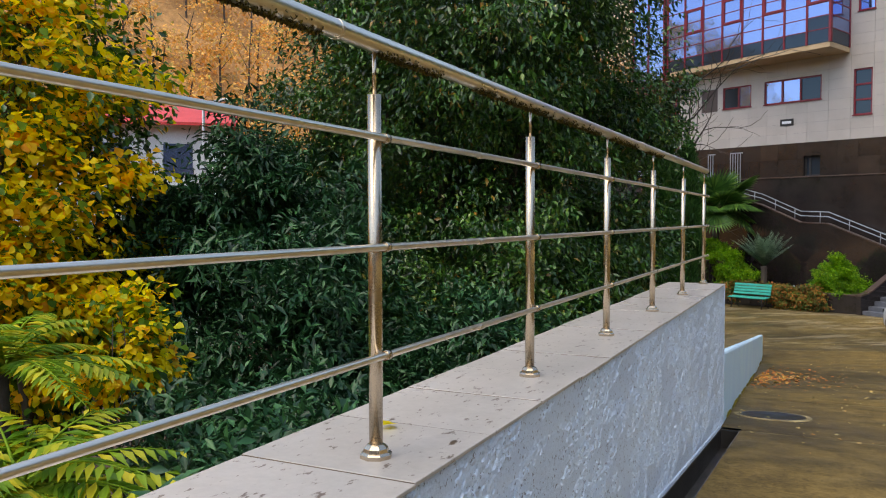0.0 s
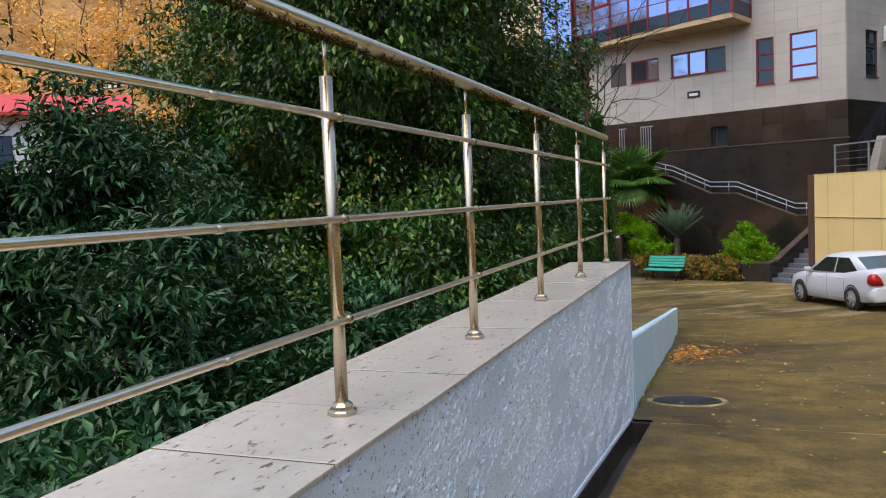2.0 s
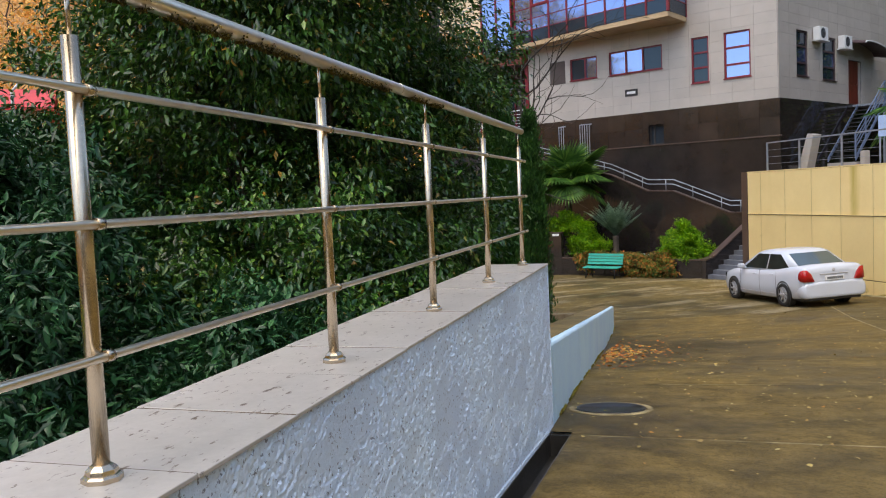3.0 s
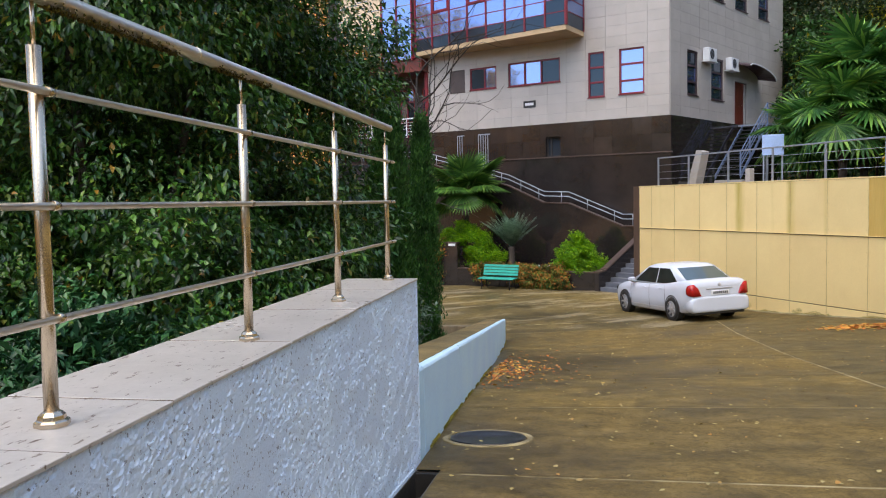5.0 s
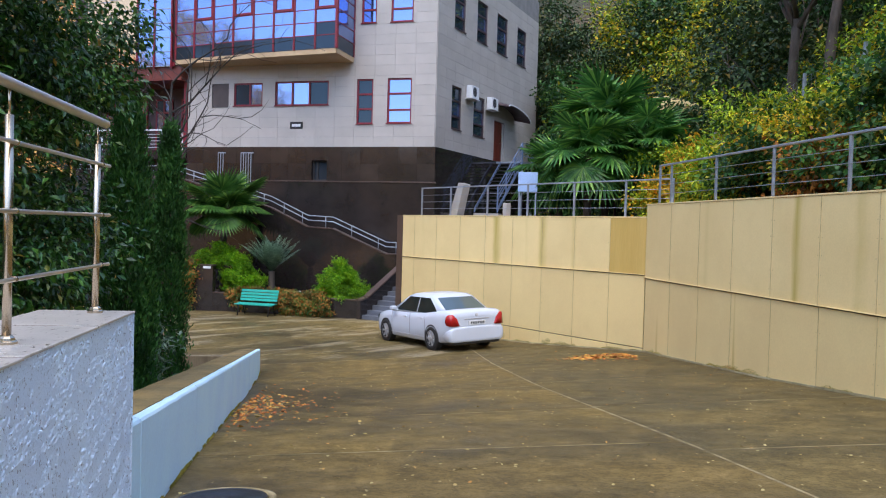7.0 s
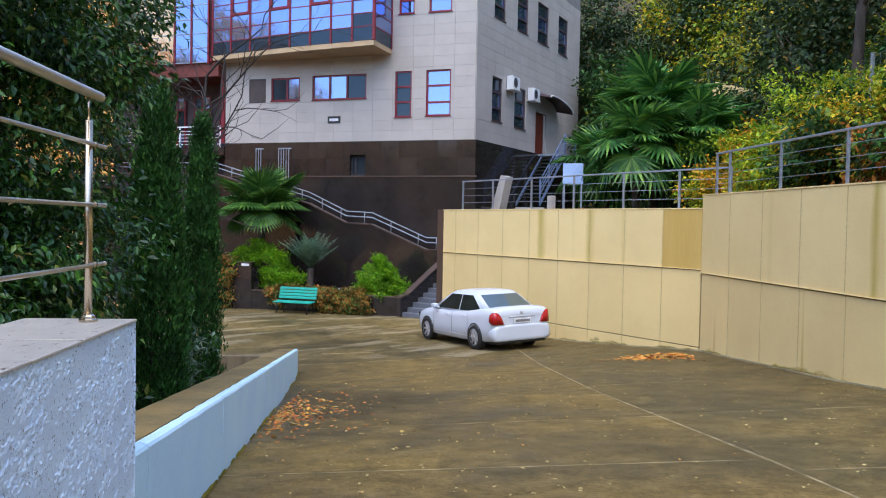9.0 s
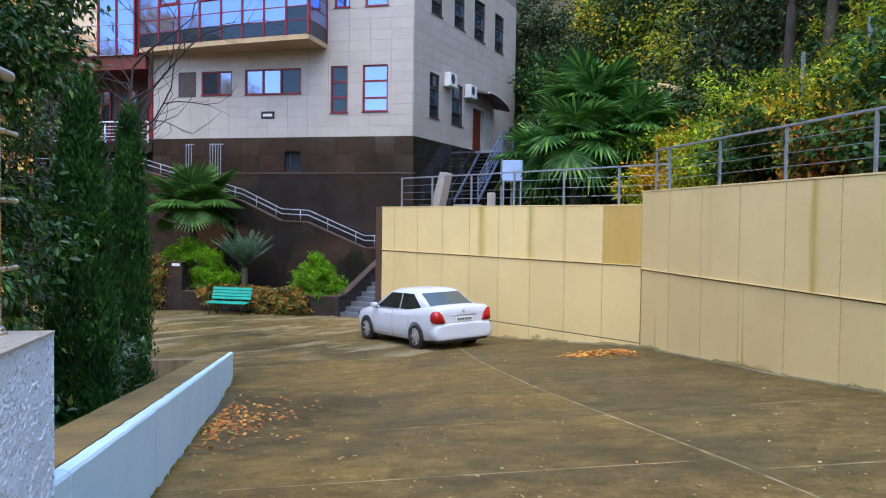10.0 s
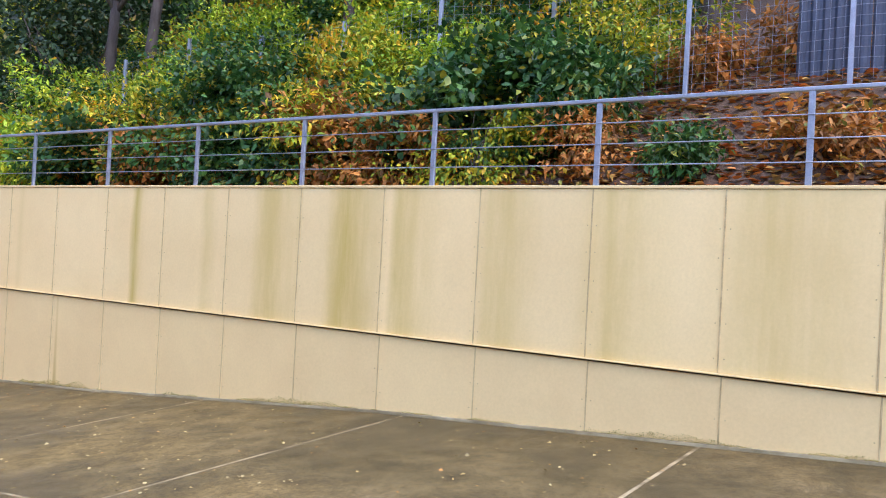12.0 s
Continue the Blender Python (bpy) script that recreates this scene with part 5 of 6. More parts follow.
def cloud(blobs, per_tip, leaf, wid, droop=0.3, spread=0.16, rough=0.22, core=0.3, clump=16):
    """Leaves on twig tips, gathered in sprays over a lumpy crown with gaps. blobs: (centre, radii, tips)."""
    Ps, Ds, Ns, Ks = [], [], [], []
    for c, r, tips in blobs:
        c, r = np.array(c, float), np.array(r, float)
        sprays = max(6, tips // clump)
        d = unit(rng.normal(size=(sprays, 3)))
        ph = rng.uniform(0, 6.28, 6)
        lump = 1 + rough * (np.sin(d[:, 0] * 5 + ph[0]) * np.sin(d[:, 1] * 5 + ph[1]) + 0.7 * np.sin(d[:, 2] * 7 + ph[2]) * np.sin((d[:, 0] - d[:, 1]) * 6 + ph[3]))
        depth = np.where(rng.random(sprays) < core, rng.uniform(0.4, 0.8, sprays), rng.uniform(0.82, 1.06, sprays))
        mid_ = c + d * r * (lump * depth)[:, None]
        own = rng.integers(0, sprays, tips)
        size = 0.95 * float(r.mean()) * math.sqrt(4.0 / sprays) * rng.uniform(0.7, 1.3, sprays)
        jit = rng.normal(size=(tips, 3)) * np.array([0.5, 0.5, 0.32]) * size[own][:, None]
        tip = mid_[own] + jit
        out = unit(unit(d[own] / r) * 0.8 + unit(jit) * 0.6)
        t = np.repeat(tip, per_tip, 0)
        o = np.repeat(out, per_tip, 0)
        j = rng.normal(size=t.shape)
        Ps.append(t + j * spread * np.array([1, 1, 0.7]))
        Ds.append(o * 0.6 + unit(rng.normal(size=t.shape)) * 0.7 - np.array([0, 0, droop]))
        Ns.append(o * 0.35 + np.array([0, 0, 0.9]) + rng.normal(size=t.shape) * 0.4)
        Ks.append(np.repeat(rng.uniform(0.75, 1.15, tips), per_tip))
    P, D, N = np.concatenate(Ps), np.concatenate(Ds), np.concatenate(Ns)
    k = rng.uniform(0.75, 1.2, len(P)) * np.concatenate(Ks)
    return P, D, N, leaf * k, wid * k


def limb(bm, a, b, r0, r1, bend=0.15, seg=6):
    a, b = Vector(a), Vector(b)
    ln = (b - a).length
    pts = []
    off = Vector(rng.normal(size=3)) * bend * ln * 0.4
    for i in range(6):
        t = i / 5
        pts.append(a.lerp(b, t) + off * math.sin(math.pi * t))
    tube(bm, pts, [r0 + (r1 - r0) * i / 5 for i in range(6)], seg)
    return pts


def tree(name, base, blobs, leaf, wid, per_tip, material, label, category, group="", trunk=0.12, droop=0.3, spread=0.16, rough=0.22, core=0.35, clump=16, limbs=6):
    """A trunk with limbs into the blobs of its crown, and the crown's leaves."""
    b = Vector(base)
    t = thing(name, Matrix.Translation(b), label, category, group)
    bm = bmesh.new()
    top = Vector(blobs[0][0])
    fork = b.lerp(top, 0.55)
    if trunk:
        limb(bm, (0, 0, -0.3), fork - b, trunk, trunk * 0.7, 0.06, 8)
        for k in range(limbs):
            c, r, _ = blobs[k % len(blobs)]
            d = Vector(unit(rng.normal(size=3)))
            e = Vector(c) + Vector((d.x * r[0], d.y * r[1], abs(d.z) * r[2])) * 0.75
            limb(bm, fork - b - Vector((0, 0, 0.1 * k)), e - b, trunk * 0.45, trunk * 0.1, 0.2)
        part("trunk", bm, BARK, t)
    else:
        bm.free()
    blobs = [(tuple(np.array(c) - np.array(base)), r, n) for c, r, n in blobs]
    P, D, N, L, W = cloud(blobs, per_tip, leaf, wid, droop, spread, rough, core, clump)
    link("crown", leaf_mesh("crown", P, D, N, L, W), material, t)
    return t


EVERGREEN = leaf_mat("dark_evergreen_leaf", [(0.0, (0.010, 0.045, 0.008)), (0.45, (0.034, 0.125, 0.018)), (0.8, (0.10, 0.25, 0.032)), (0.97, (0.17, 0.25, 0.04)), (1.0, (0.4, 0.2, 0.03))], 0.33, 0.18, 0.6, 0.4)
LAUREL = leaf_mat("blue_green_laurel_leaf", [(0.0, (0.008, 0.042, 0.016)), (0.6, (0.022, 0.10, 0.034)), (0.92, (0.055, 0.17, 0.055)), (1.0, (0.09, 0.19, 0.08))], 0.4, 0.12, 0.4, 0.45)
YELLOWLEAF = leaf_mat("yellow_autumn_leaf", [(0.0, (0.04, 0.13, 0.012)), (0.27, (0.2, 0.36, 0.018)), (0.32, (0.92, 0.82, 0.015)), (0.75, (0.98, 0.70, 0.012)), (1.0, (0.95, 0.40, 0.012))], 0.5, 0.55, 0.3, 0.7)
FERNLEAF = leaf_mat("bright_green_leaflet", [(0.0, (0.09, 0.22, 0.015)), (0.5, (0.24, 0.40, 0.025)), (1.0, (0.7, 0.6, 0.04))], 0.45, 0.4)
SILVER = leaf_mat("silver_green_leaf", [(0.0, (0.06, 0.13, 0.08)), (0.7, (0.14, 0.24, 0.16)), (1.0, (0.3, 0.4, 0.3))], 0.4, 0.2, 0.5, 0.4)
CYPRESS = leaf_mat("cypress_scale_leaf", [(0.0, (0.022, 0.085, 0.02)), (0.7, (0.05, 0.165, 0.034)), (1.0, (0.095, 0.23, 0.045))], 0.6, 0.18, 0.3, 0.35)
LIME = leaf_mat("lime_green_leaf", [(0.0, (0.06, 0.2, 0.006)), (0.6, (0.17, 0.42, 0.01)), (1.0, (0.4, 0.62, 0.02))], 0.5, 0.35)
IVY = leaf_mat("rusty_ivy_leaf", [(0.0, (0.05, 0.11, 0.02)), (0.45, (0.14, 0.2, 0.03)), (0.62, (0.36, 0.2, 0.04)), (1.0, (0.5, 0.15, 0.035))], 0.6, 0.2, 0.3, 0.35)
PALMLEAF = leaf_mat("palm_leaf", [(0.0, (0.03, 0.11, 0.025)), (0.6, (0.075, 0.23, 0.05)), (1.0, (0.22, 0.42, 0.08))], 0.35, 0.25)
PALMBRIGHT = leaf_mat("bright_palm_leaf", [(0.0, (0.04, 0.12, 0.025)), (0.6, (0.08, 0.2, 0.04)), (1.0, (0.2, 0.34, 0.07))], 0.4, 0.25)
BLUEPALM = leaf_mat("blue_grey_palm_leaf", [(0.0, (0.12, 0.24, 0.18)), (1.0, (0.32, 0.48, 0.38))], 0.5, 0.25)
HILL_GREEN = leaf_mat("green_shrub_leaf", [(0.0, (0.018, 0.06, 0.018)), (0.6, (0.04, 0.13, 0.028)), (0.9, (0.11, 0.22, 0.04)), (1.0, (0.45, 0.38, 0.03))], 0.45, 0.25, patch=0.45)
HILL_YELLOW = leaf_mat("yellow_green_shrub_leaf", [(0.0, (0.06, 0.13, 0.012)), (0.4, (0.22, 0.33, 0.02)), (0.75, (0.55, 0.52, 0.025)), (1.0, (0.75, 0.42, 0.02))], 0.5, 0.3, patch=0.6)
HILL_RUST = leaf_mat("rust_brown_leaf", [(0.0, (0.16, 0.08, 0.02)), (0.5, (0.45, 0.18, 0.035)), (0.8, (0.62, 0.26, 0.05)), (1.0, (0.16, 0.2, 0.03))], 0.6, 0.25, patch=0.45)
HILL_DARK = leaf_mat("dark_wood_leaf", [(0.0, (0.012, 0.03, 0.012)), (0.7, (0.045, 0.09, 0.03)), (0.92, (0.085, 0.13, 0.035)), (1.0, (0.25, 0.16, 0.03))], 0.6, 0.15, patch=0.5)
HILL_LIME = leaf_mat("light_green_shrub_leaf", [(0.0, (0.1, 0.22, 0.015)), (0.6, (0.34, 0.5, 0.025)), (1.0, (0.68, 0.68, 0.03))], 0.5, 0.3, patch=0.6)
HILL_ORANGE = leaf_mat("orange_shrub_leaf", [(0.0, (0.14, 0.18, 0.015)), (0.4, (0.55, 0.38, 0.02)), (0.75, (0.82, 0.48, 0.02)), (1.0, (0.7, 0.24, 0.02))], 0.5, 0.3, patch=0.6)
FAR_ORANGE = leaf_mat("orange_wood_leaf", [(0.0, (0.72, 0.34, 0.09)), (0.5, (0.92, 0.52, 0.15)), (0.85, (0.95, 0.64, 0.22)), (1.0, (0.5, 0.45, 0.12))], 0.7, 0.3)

# the great evergreen beside the parapet
tree("evergreen_tree", (-5.2, 11.4, -4.6), [((-5.2, 11.3, 1.4), (2.65, 2.65, 5.0), 7800), ((-4.4, 10.2, 4.6), (2.3, 2.3, 2.6), 2600), ((-6.0, 12.4, 5.0), (2.5, 2.5, 3.0), 1700), ((-4.6, 9.9, -1.2), (2.6, 2.2, 2.2), 3200), ((-4.9, 12.9, 0.5), (1.4, 1.6, 3.4), 2000), ((-6.3, 12.0, 1.0), (2.6, 2.6, 4.0), 2200), ((-3.1, 12.7, 0.65), (0.8, 0.9, 0.9), 520), ((-3.0, 12.8, 3.0), (0.85, 0.9, 1.1), 560)],
     0.10, 0.045, 13, EVERGREEN, "broad dark evergreen tree with glossy leaves", "tree", trunk=0.2, droop=0.45, spread=0.14, rough=0.12, limbs=14)
tree("evergreen_tree", (-5.9, 19.4, -4.6), [((-5.9, 19.4, 1.0), (1.8, 1.8, 4.2), 2000), ((-5.4, 17.6, 4.2), (1.5, 1.5, 1.8), 700)],
     0.125, 0.052, 11, EVERGREEN, "dark evergreen tree behind the cypresses", "tree", trunk=0.15, droop=0.45, spread=0.14, limbs=8)
# blue-green laurels in front of it
tree("laurel_shrub", (-5.2, 6.2, -4.5), [((-4.9, 6.4, -0.3), (1.15, 1.4, 1.6), 1500), ((-5.3, 7.1, 1.1), (0.8, 0.8, 0.8), 420), ((-4.3, 5.2, -1.0), (1.1, 1.1, 1.1), 520), ((-5.95, 6.45, 0.8), (0.5, 0.5, 0.7), 480), ((-6.3, 6.2, 0.92), (0.5, 0.5, 0.6), 420), ((-6.1, 5.9, 0.1), (0.5, 0.5, 0.7), 380), ((-5.55, 6.7, 1.5), (0.42, 0.5, 0.85), 420)], 0.125, 0.038, 10, LAUREL,
     "blue-green laurel shrub with long leaves", "shrub", "laurels", 0.05, 0.35, 0.1, 0.3, 0.45, 12)
tree("laurel_shrub", (-3.4, 4.4, -4.3), [((-3.4, 4.5, -0.9), (0.9, 1.4, 0.95), 1100), ((-2.6, 3.2, -0.7), (0.7, 0.9, 0.7), 330)], 0.105, 0.042, 10, LAUREL, "low blue-green laurel shrub behind the parapet", "shrub", "laurels", 0.04, 0.3, 0.09, 0.3, 0.45, 12)
tree("laurel_shrub", (-3.3, 7.6, -4.4), [((-3.2, 7.6, -0.8), (1.0, 1.6, 1.1), 1100)], 0.10, 0.04, 10, LAUREL, "dark laurel shrub behind the parapet", "shrub", "laurels", 0.04, 0.3, 0.09, 0.3, 0.45, 12)
tree("laurel_shrub", (-6.6, 8.6, -4.6), [((-6.6, 8.6, -0.4), (1.7, 1.7, 2.2), 1500), ((-7.2, 9.6, 1.5), (1.0, 1.0, 1.0), 260)], 0.12, 0.045, 10, LAUREL, "tall blue-green laurel shrub", "shrub", "laurels", 0.05)
tree("dark_thicket", (-7.6, 14.6, -5.0), [((-7.6, 14.6, 1.2), (2.1, 2.1, 5.2), 2600)], 0.2, 0.11, 10, HILL_DARK, "dense dark evergreen behind the broad tree", "shrub", trunk=0.12, core=0.6)
# yellow climber on a tree at the edge
tree("yellow_vine_tree", (-7.0, 5.2, -4.8), [((-6.95, 5.0, 1.4), (0.95, 1.1, 2.6), 1700), ((-6.65, 4.9, 0.5), (0.7, 0.7, 0.9), 430), ((-7.6, 5.4, 3.6), (1.3, 1.2, 1.4), 620)], 0.088, 0.075, 10, YELLOWLEAF,
     "tree overgrown with yellow and green autumn climber", "tree", trunk=0.12, droop=0.5, spread=0.11, rough=0.3, core=0.2)
tree("host_tree", (-7.3, 5.5, -4.8), [((-7.1, 5.3, 1.4), (0.9, 0.9, 2.4), 500), ((-7.7, 5.5, 3.4), (1.0, 0.9, 1.2), 160)], 0.1, 0.055, 10, EVERGREEN, "dark green tree under the yellow climber", "tree", trunk=0.1)
tree("yellow_shrub", (-4.5, 4.3, -4.4), [((-4.55, 4.1, 0.2), (0.25, 0.25, 0.38), 190)], 0.065, 0.055, 8, YELLOWLEAF, "yellow-leaved shrub among laurels", "shrub", trunk=0.03, droop=0.5, spread=0.06)
tree("dark_thicket", (-9.5, 7.5, -5.0), [((-9.5, 7.5, -1.2), (2.5, 2.5, 2.4), 1000), ((-10.5, 5.0, 0.0), (2.0, 2.2, 3.2), 800)], 0.13, 0.06, 9, HILL_GREEN, "dark green thicket in the hollow", "shrub", trunk=0.08)


def pinnate(P0, azim, rise, length, n, leaf, wid, sag=0.55, out=0.28):
    """One feather leaf: base points and directions of its leaflets, and its rib."""
    d = Vector((math.cos(azim), math.sin(azim), 0))
    s = Vector((-d.y, d.x, 0))
    pts = [Vector(P0) + d * length * (t * math.cos(rise) + out * t * t) + Vector((0, 0, length * (math.sin(rise) * t - sag * t * t))) for t in (i / (n - 1) for i in range(n))]
    rows = []
    for i in range(1, n):
        ax = (pts[i] - pts[i - 1]).normalized()
        k = math.sin(math.pi * (0.12 + 0.83 * i / n))
        for sg in (1, -1):
            rows.append((pts[i], ax * 0.55 + s * sg - Vector((0, 0, 0.25)), Vector((0, 0, 1)) + s * sg * 0.2, leaf * k, wid * (0.6 + 0.4 * k)))
    return pts, rows


def feather_plant(name, base, fronds, length, n, leaf, wid, material, rises, label, category, trunk=0.0, ht=0.0, group="", sag=0.55, out=0.28):
    t = thing(name, Matrix.Translation(Vector(base)), label, category, group)
    for k in range(fronds):
        az = 2.4 * k + rng.uniform(-0.3, 0.3)
        rise = rises[0] + (rises[1] - rises[0]) * rng.random()
        ln = length * rng.uniform(0.75, 1.15)
        pts, rows = pinnate((0, 0, ht), az, rise, ln, n, leaf, wid, sag, out)
        P, D, N = (np.array([tuple(r[i]) for r in rows]) for i in (0, 1, 2))
        fr = link("frond", leaf_mesh("frond", P, D, N, np.array([r[3] for r in rows]), np.array([r[4] for r in rows])), material, t)
        part("rib", tube(bmesh.new(), pts, [0.010 * (1 - 0.8 * i / n) for i in range(n)], 5), material, fr)
    if trunk:
        bm = bmesh.new()
        prof = [(trunk * (1.15 if i % 2 else 0.95), ht * i / 12) for i in range(13)]
        lathe(bm, prof, 12)
        part("trunk", bm, BARK, t)
    return t


feather_plant("sumac_shrub", (-3.6, 2.55, -0.75), 30, 0.8, 16, 0.19, 0.05, FERNLEAF, (0.5, 1.35), "bright green shrub with feathered leaves", "shrub", 0.03, 0.5)
feather_plant("sumac_shrub", (-4.5, 3.1, -0.3), 26, 0.75, 16, 0.17, 0.045, FERNLEAF, (0.4, 1.3), "bright green shrub with feathered leaves", "shrub", 0.03, 0.5)
feather_plant("sumac_shrub", (-2.7, 1.7, -0.8), 18, 0.8, 15, 0.16, 0.045, FERNLEAF, (0.5, 1.3), "bright green shrub with feathered leaves", "shrub", 0.03, 0.4)


def cypress(x, y, z0, z1, r, tips, label):
    t = thing("cypress", pose(x, y, z0), label, "cypress", "cypresses")
    h = z1 - z0
    part("trunk", limb_bm((0, 0, 0), (0, 0, h * 0.8), r * 0.16, 0.01), BARK, t)
    k = rng.random(tips)
    zz = h * (0.04 + 0.96 * k ** 0.9)
    rad = r * np.sqrt(np.clip(1 - (zz / h) ** 2.2, 0, 1)) * np.clip(zz / (0.12 * h), 0.5, 1) * rng.uniform(0.7, 1.08, tips)
    a = rng.uniform(0, 6.283, tips)
    rad *= 1 + 0.14 * np.sin(a * 5 + zz * 3)
    tip = np.stack([rad * np.cos(a), rad * np.sin(a), zz], 1)
    m = 9
    P = np.repeat(tip, m, 0) + rng.normal(size=(tips * m, 3)) * [0.05, 0.05, 0.09]
    o = np.repeat(np.stack([np.cos(a), np.sin(a), 0 * a], 1), m, 0)
    D = o * 0.45 + np.array([0, 0, 1.0]) + rng.normal(size=P.shape) * 0.3
    link("foliage", leaf_mesh("foliage", P, D, o + rng.normal(size=P.shape) * 0.5, rng.uniform(0.06, 0.12, len(P)), 0.036), CYPRESS, t)


def limb_bm(a, b, r0, r1):
    bm = bmesh.new()
    limb(bm, a, b, r0, r1, 0.03, 8)
    return bm


cypress(-3.12, 16.6, -4.4, 2.85, 0.47, 3200, "broad columnar dark green cypress in the hollow")
cypress(-2.95, 18.9, -4.4, 2.75, 0.34, 2200, "slim columnar dark green cypress by the low wall")
tree("silver_shrub", (-3.0, 17.2, -4.4), [((-3.0, 17.2, -1.6), (0.32, 0.5, 1.25), 360)], 0.15, 0.045, 9, SILVER, "loose grey-green shrub between the cypresses", "shrub", trunk=0.03)
for i, (x, y, z, r) in enumerate(((-2.8, 10.2, -1.8, 0.7), (-2.9, 12.0, -2.0, 0.75), (-3.1, 14.0, -2.4, 0.75))):
    tree("hollow_shrub", (x, y, -4.4), [((x, y, z), (r, r * 1.1, r * 1.15), 420)], 0.15, 0.065, 9, EVERGREEN, "dark leafy shrub behind the low wall", "shrub", "hollow shrubs", 0.03)


# ---- fan palms ----
def fan_palm(base, ht, fronds, pet, rad, material, label, lift=(-0.75, 1.2), blades=26, trunk=0.13):
    t = thing("fan_palm", Matrix.Translation(Vector(base)), label, "palm", "palms")
    bm = bmesh.new()
    prof = [(trunk * (1.12 if i % 2 else 0.92), ht * i / 14) for i in range(15)]
    lathe(bm, prof, 12)
    part("trunk", bm, BARK, t, "fibrous brown trunk")
    for k in range(fronds):
        P, D, N, L, W = [], [], [], [], []
        az = 2.39996 * k
        el = lift[0] + (lift[1] - lift[0]) * ((k + 0.5) / fronds) + rng.uniform(-0.12, 0.12)
        d = Vector((math.cos(az) * math.cos(el), math.sin(az) * math.cos(el), math.sin(el)))
        s = Vector((-math.sin(az), math.cos(az), 0))
        u = s.cross(d) * -1
        if u.z < 0:
            u = -u
        hub = Vector((0, 0, ht)) + d * pet * rng.uniform(0.7, 1.15) - Vector((0, 0, 0.12 * pet))
        stalk = tube(bmesh.new(), [Vector((0, 0, ht - 0.05)), (Vector((0, 0, ht)) + hub) / 2 + Vector((0, 0, 0.05)), hub], [0.024, 0.018, 0.013], 5)
        rr = rad * rng.uniform(0.8, 1.1)
        axis = (d * 0.75 - Vector((0, 0, 0.55 * (1.2 - el) / 1.6))).normalized()
        u = axis.cross(s).normalized()
        if u.dot(d) + u.z * 0.5 < 0:
            u = -u
        for b in range(blades):
            a = radians(-150 + 300 * b / (blades - 1))
            w = axis * math.cos(a) + s * math.sin(a) - u * 0.1 - Vector((0, 0, 0.12))
            P.append(tuple(hub))
            D.append(tuple(w))
            N.append(tuple(u))
            L.append(rr * (1 - 0.28 * abs(a) / 2.44))
            W.append(rr * 0.125)
        fr = link("frond", leaf_mesh("frond", np.array(P), np.array(D), np.array(N), np.array(L), np.array(W)), material, t)
        part("stalk", stalk, material, fr)
    return t


fan_palm(tuple(PLM @ Vector((-6.7, 1.2, -2.0))), 3.45, 19, 1.15, 1.35, PALMBRIGHT, "tall fan palm in the planter", (-0.15, 1.5), 38)
fan_palm((8.5, 28.9, 1.2), 2.5, 30, 1.15, 1.1, PALMLEAF, "dense dark fan palm behind the fence")
fan_palm((9.7, 30.6, 1.2), 3.8, 34, 1.25, 1.2, PALMLEAF, "dense dark fan palm behind the fence")
fan_palm((10.6, 29.2, 1.3), 2.7, 32, 1.15, 1.1, PALMLEAF, "dense dark fan palm behind the fence")
fan_palm((8.3, 31.6, 1.2), 2.0, 30, 1.1, 1.1, PALMLEAF, "dense dark fan palm behind the fence")
feather_plant("feather_palm", tuple(PLM @ Vector((-4.25, 0.9, -2.0))), 40, 1.6, 28, 0.30, 0.034, BLUEPALM, (0.85, 1.56), "small blue-grey feather palm in the planter", "palm", 0.12, 1.05, sag=0.16, out=0.12)

# planter shrubs and ivy
ivy_at = lambda u, v, z: tuple(PLM @ Vector((u, v, z)))


def lime_shrub(u, v, z0, lobes, label):
    """A clumped conifer-like shrub; lobes: offsets along, across and up, radius, tips."""
    tree("lime_shrub", ivy_at(u, v, z0), [(ivy_at(u + a, v + b, z0 + c), (r, r * 0.8, r * 0.85), n_) for a, b, c, r, n_ in lobes], 0.10, 0.042, 9, LIME, label, "shrub", "lime shrubs", 0.03, -0.15, 0.06, 0.35, 0.25, 26)


lime_shrub(-1.15, 0.7, -2.0, [(0.0, 0.0, 0.55, 0.62, 520), (-0.55, -0.1, 0.3, 0.45, 330), (0.55, -0.1, 0.4, 0.5, 380), (0.1, 0.0, 1.05, 0.42, 320), (0.12, 0.0, 1.42, 0.22, 130), (-0.3, 0.1, 0.8, 0.4, 260)], "lime-green cone-shaped shrub in the planter")
lime_shrub(-5.45, 0.6, -2.0, [(-0.35, 0.0, 0.6, 0.5, 420), (0.35, -0.1, 0.55, 0.52, 420), (0.0, 0.0, 1.0, 0.42, 300), (-0.1, 0.0, 1.3, 0.3, 160)], "lime-green bushy shrub in the planter")
lime_shrub(-6.5, 0.5, -2.0, [(-0.6, 0.0, 1.5, 0.4, 260), (0.0, 0.0, 1.55, 0.42, 300), (0.55, 0.0, 1.6, 0.4, 260), (0.2, 0.1, 1.95, 0.3, 160)], "lime-green spreading shrub behind the taller wall")
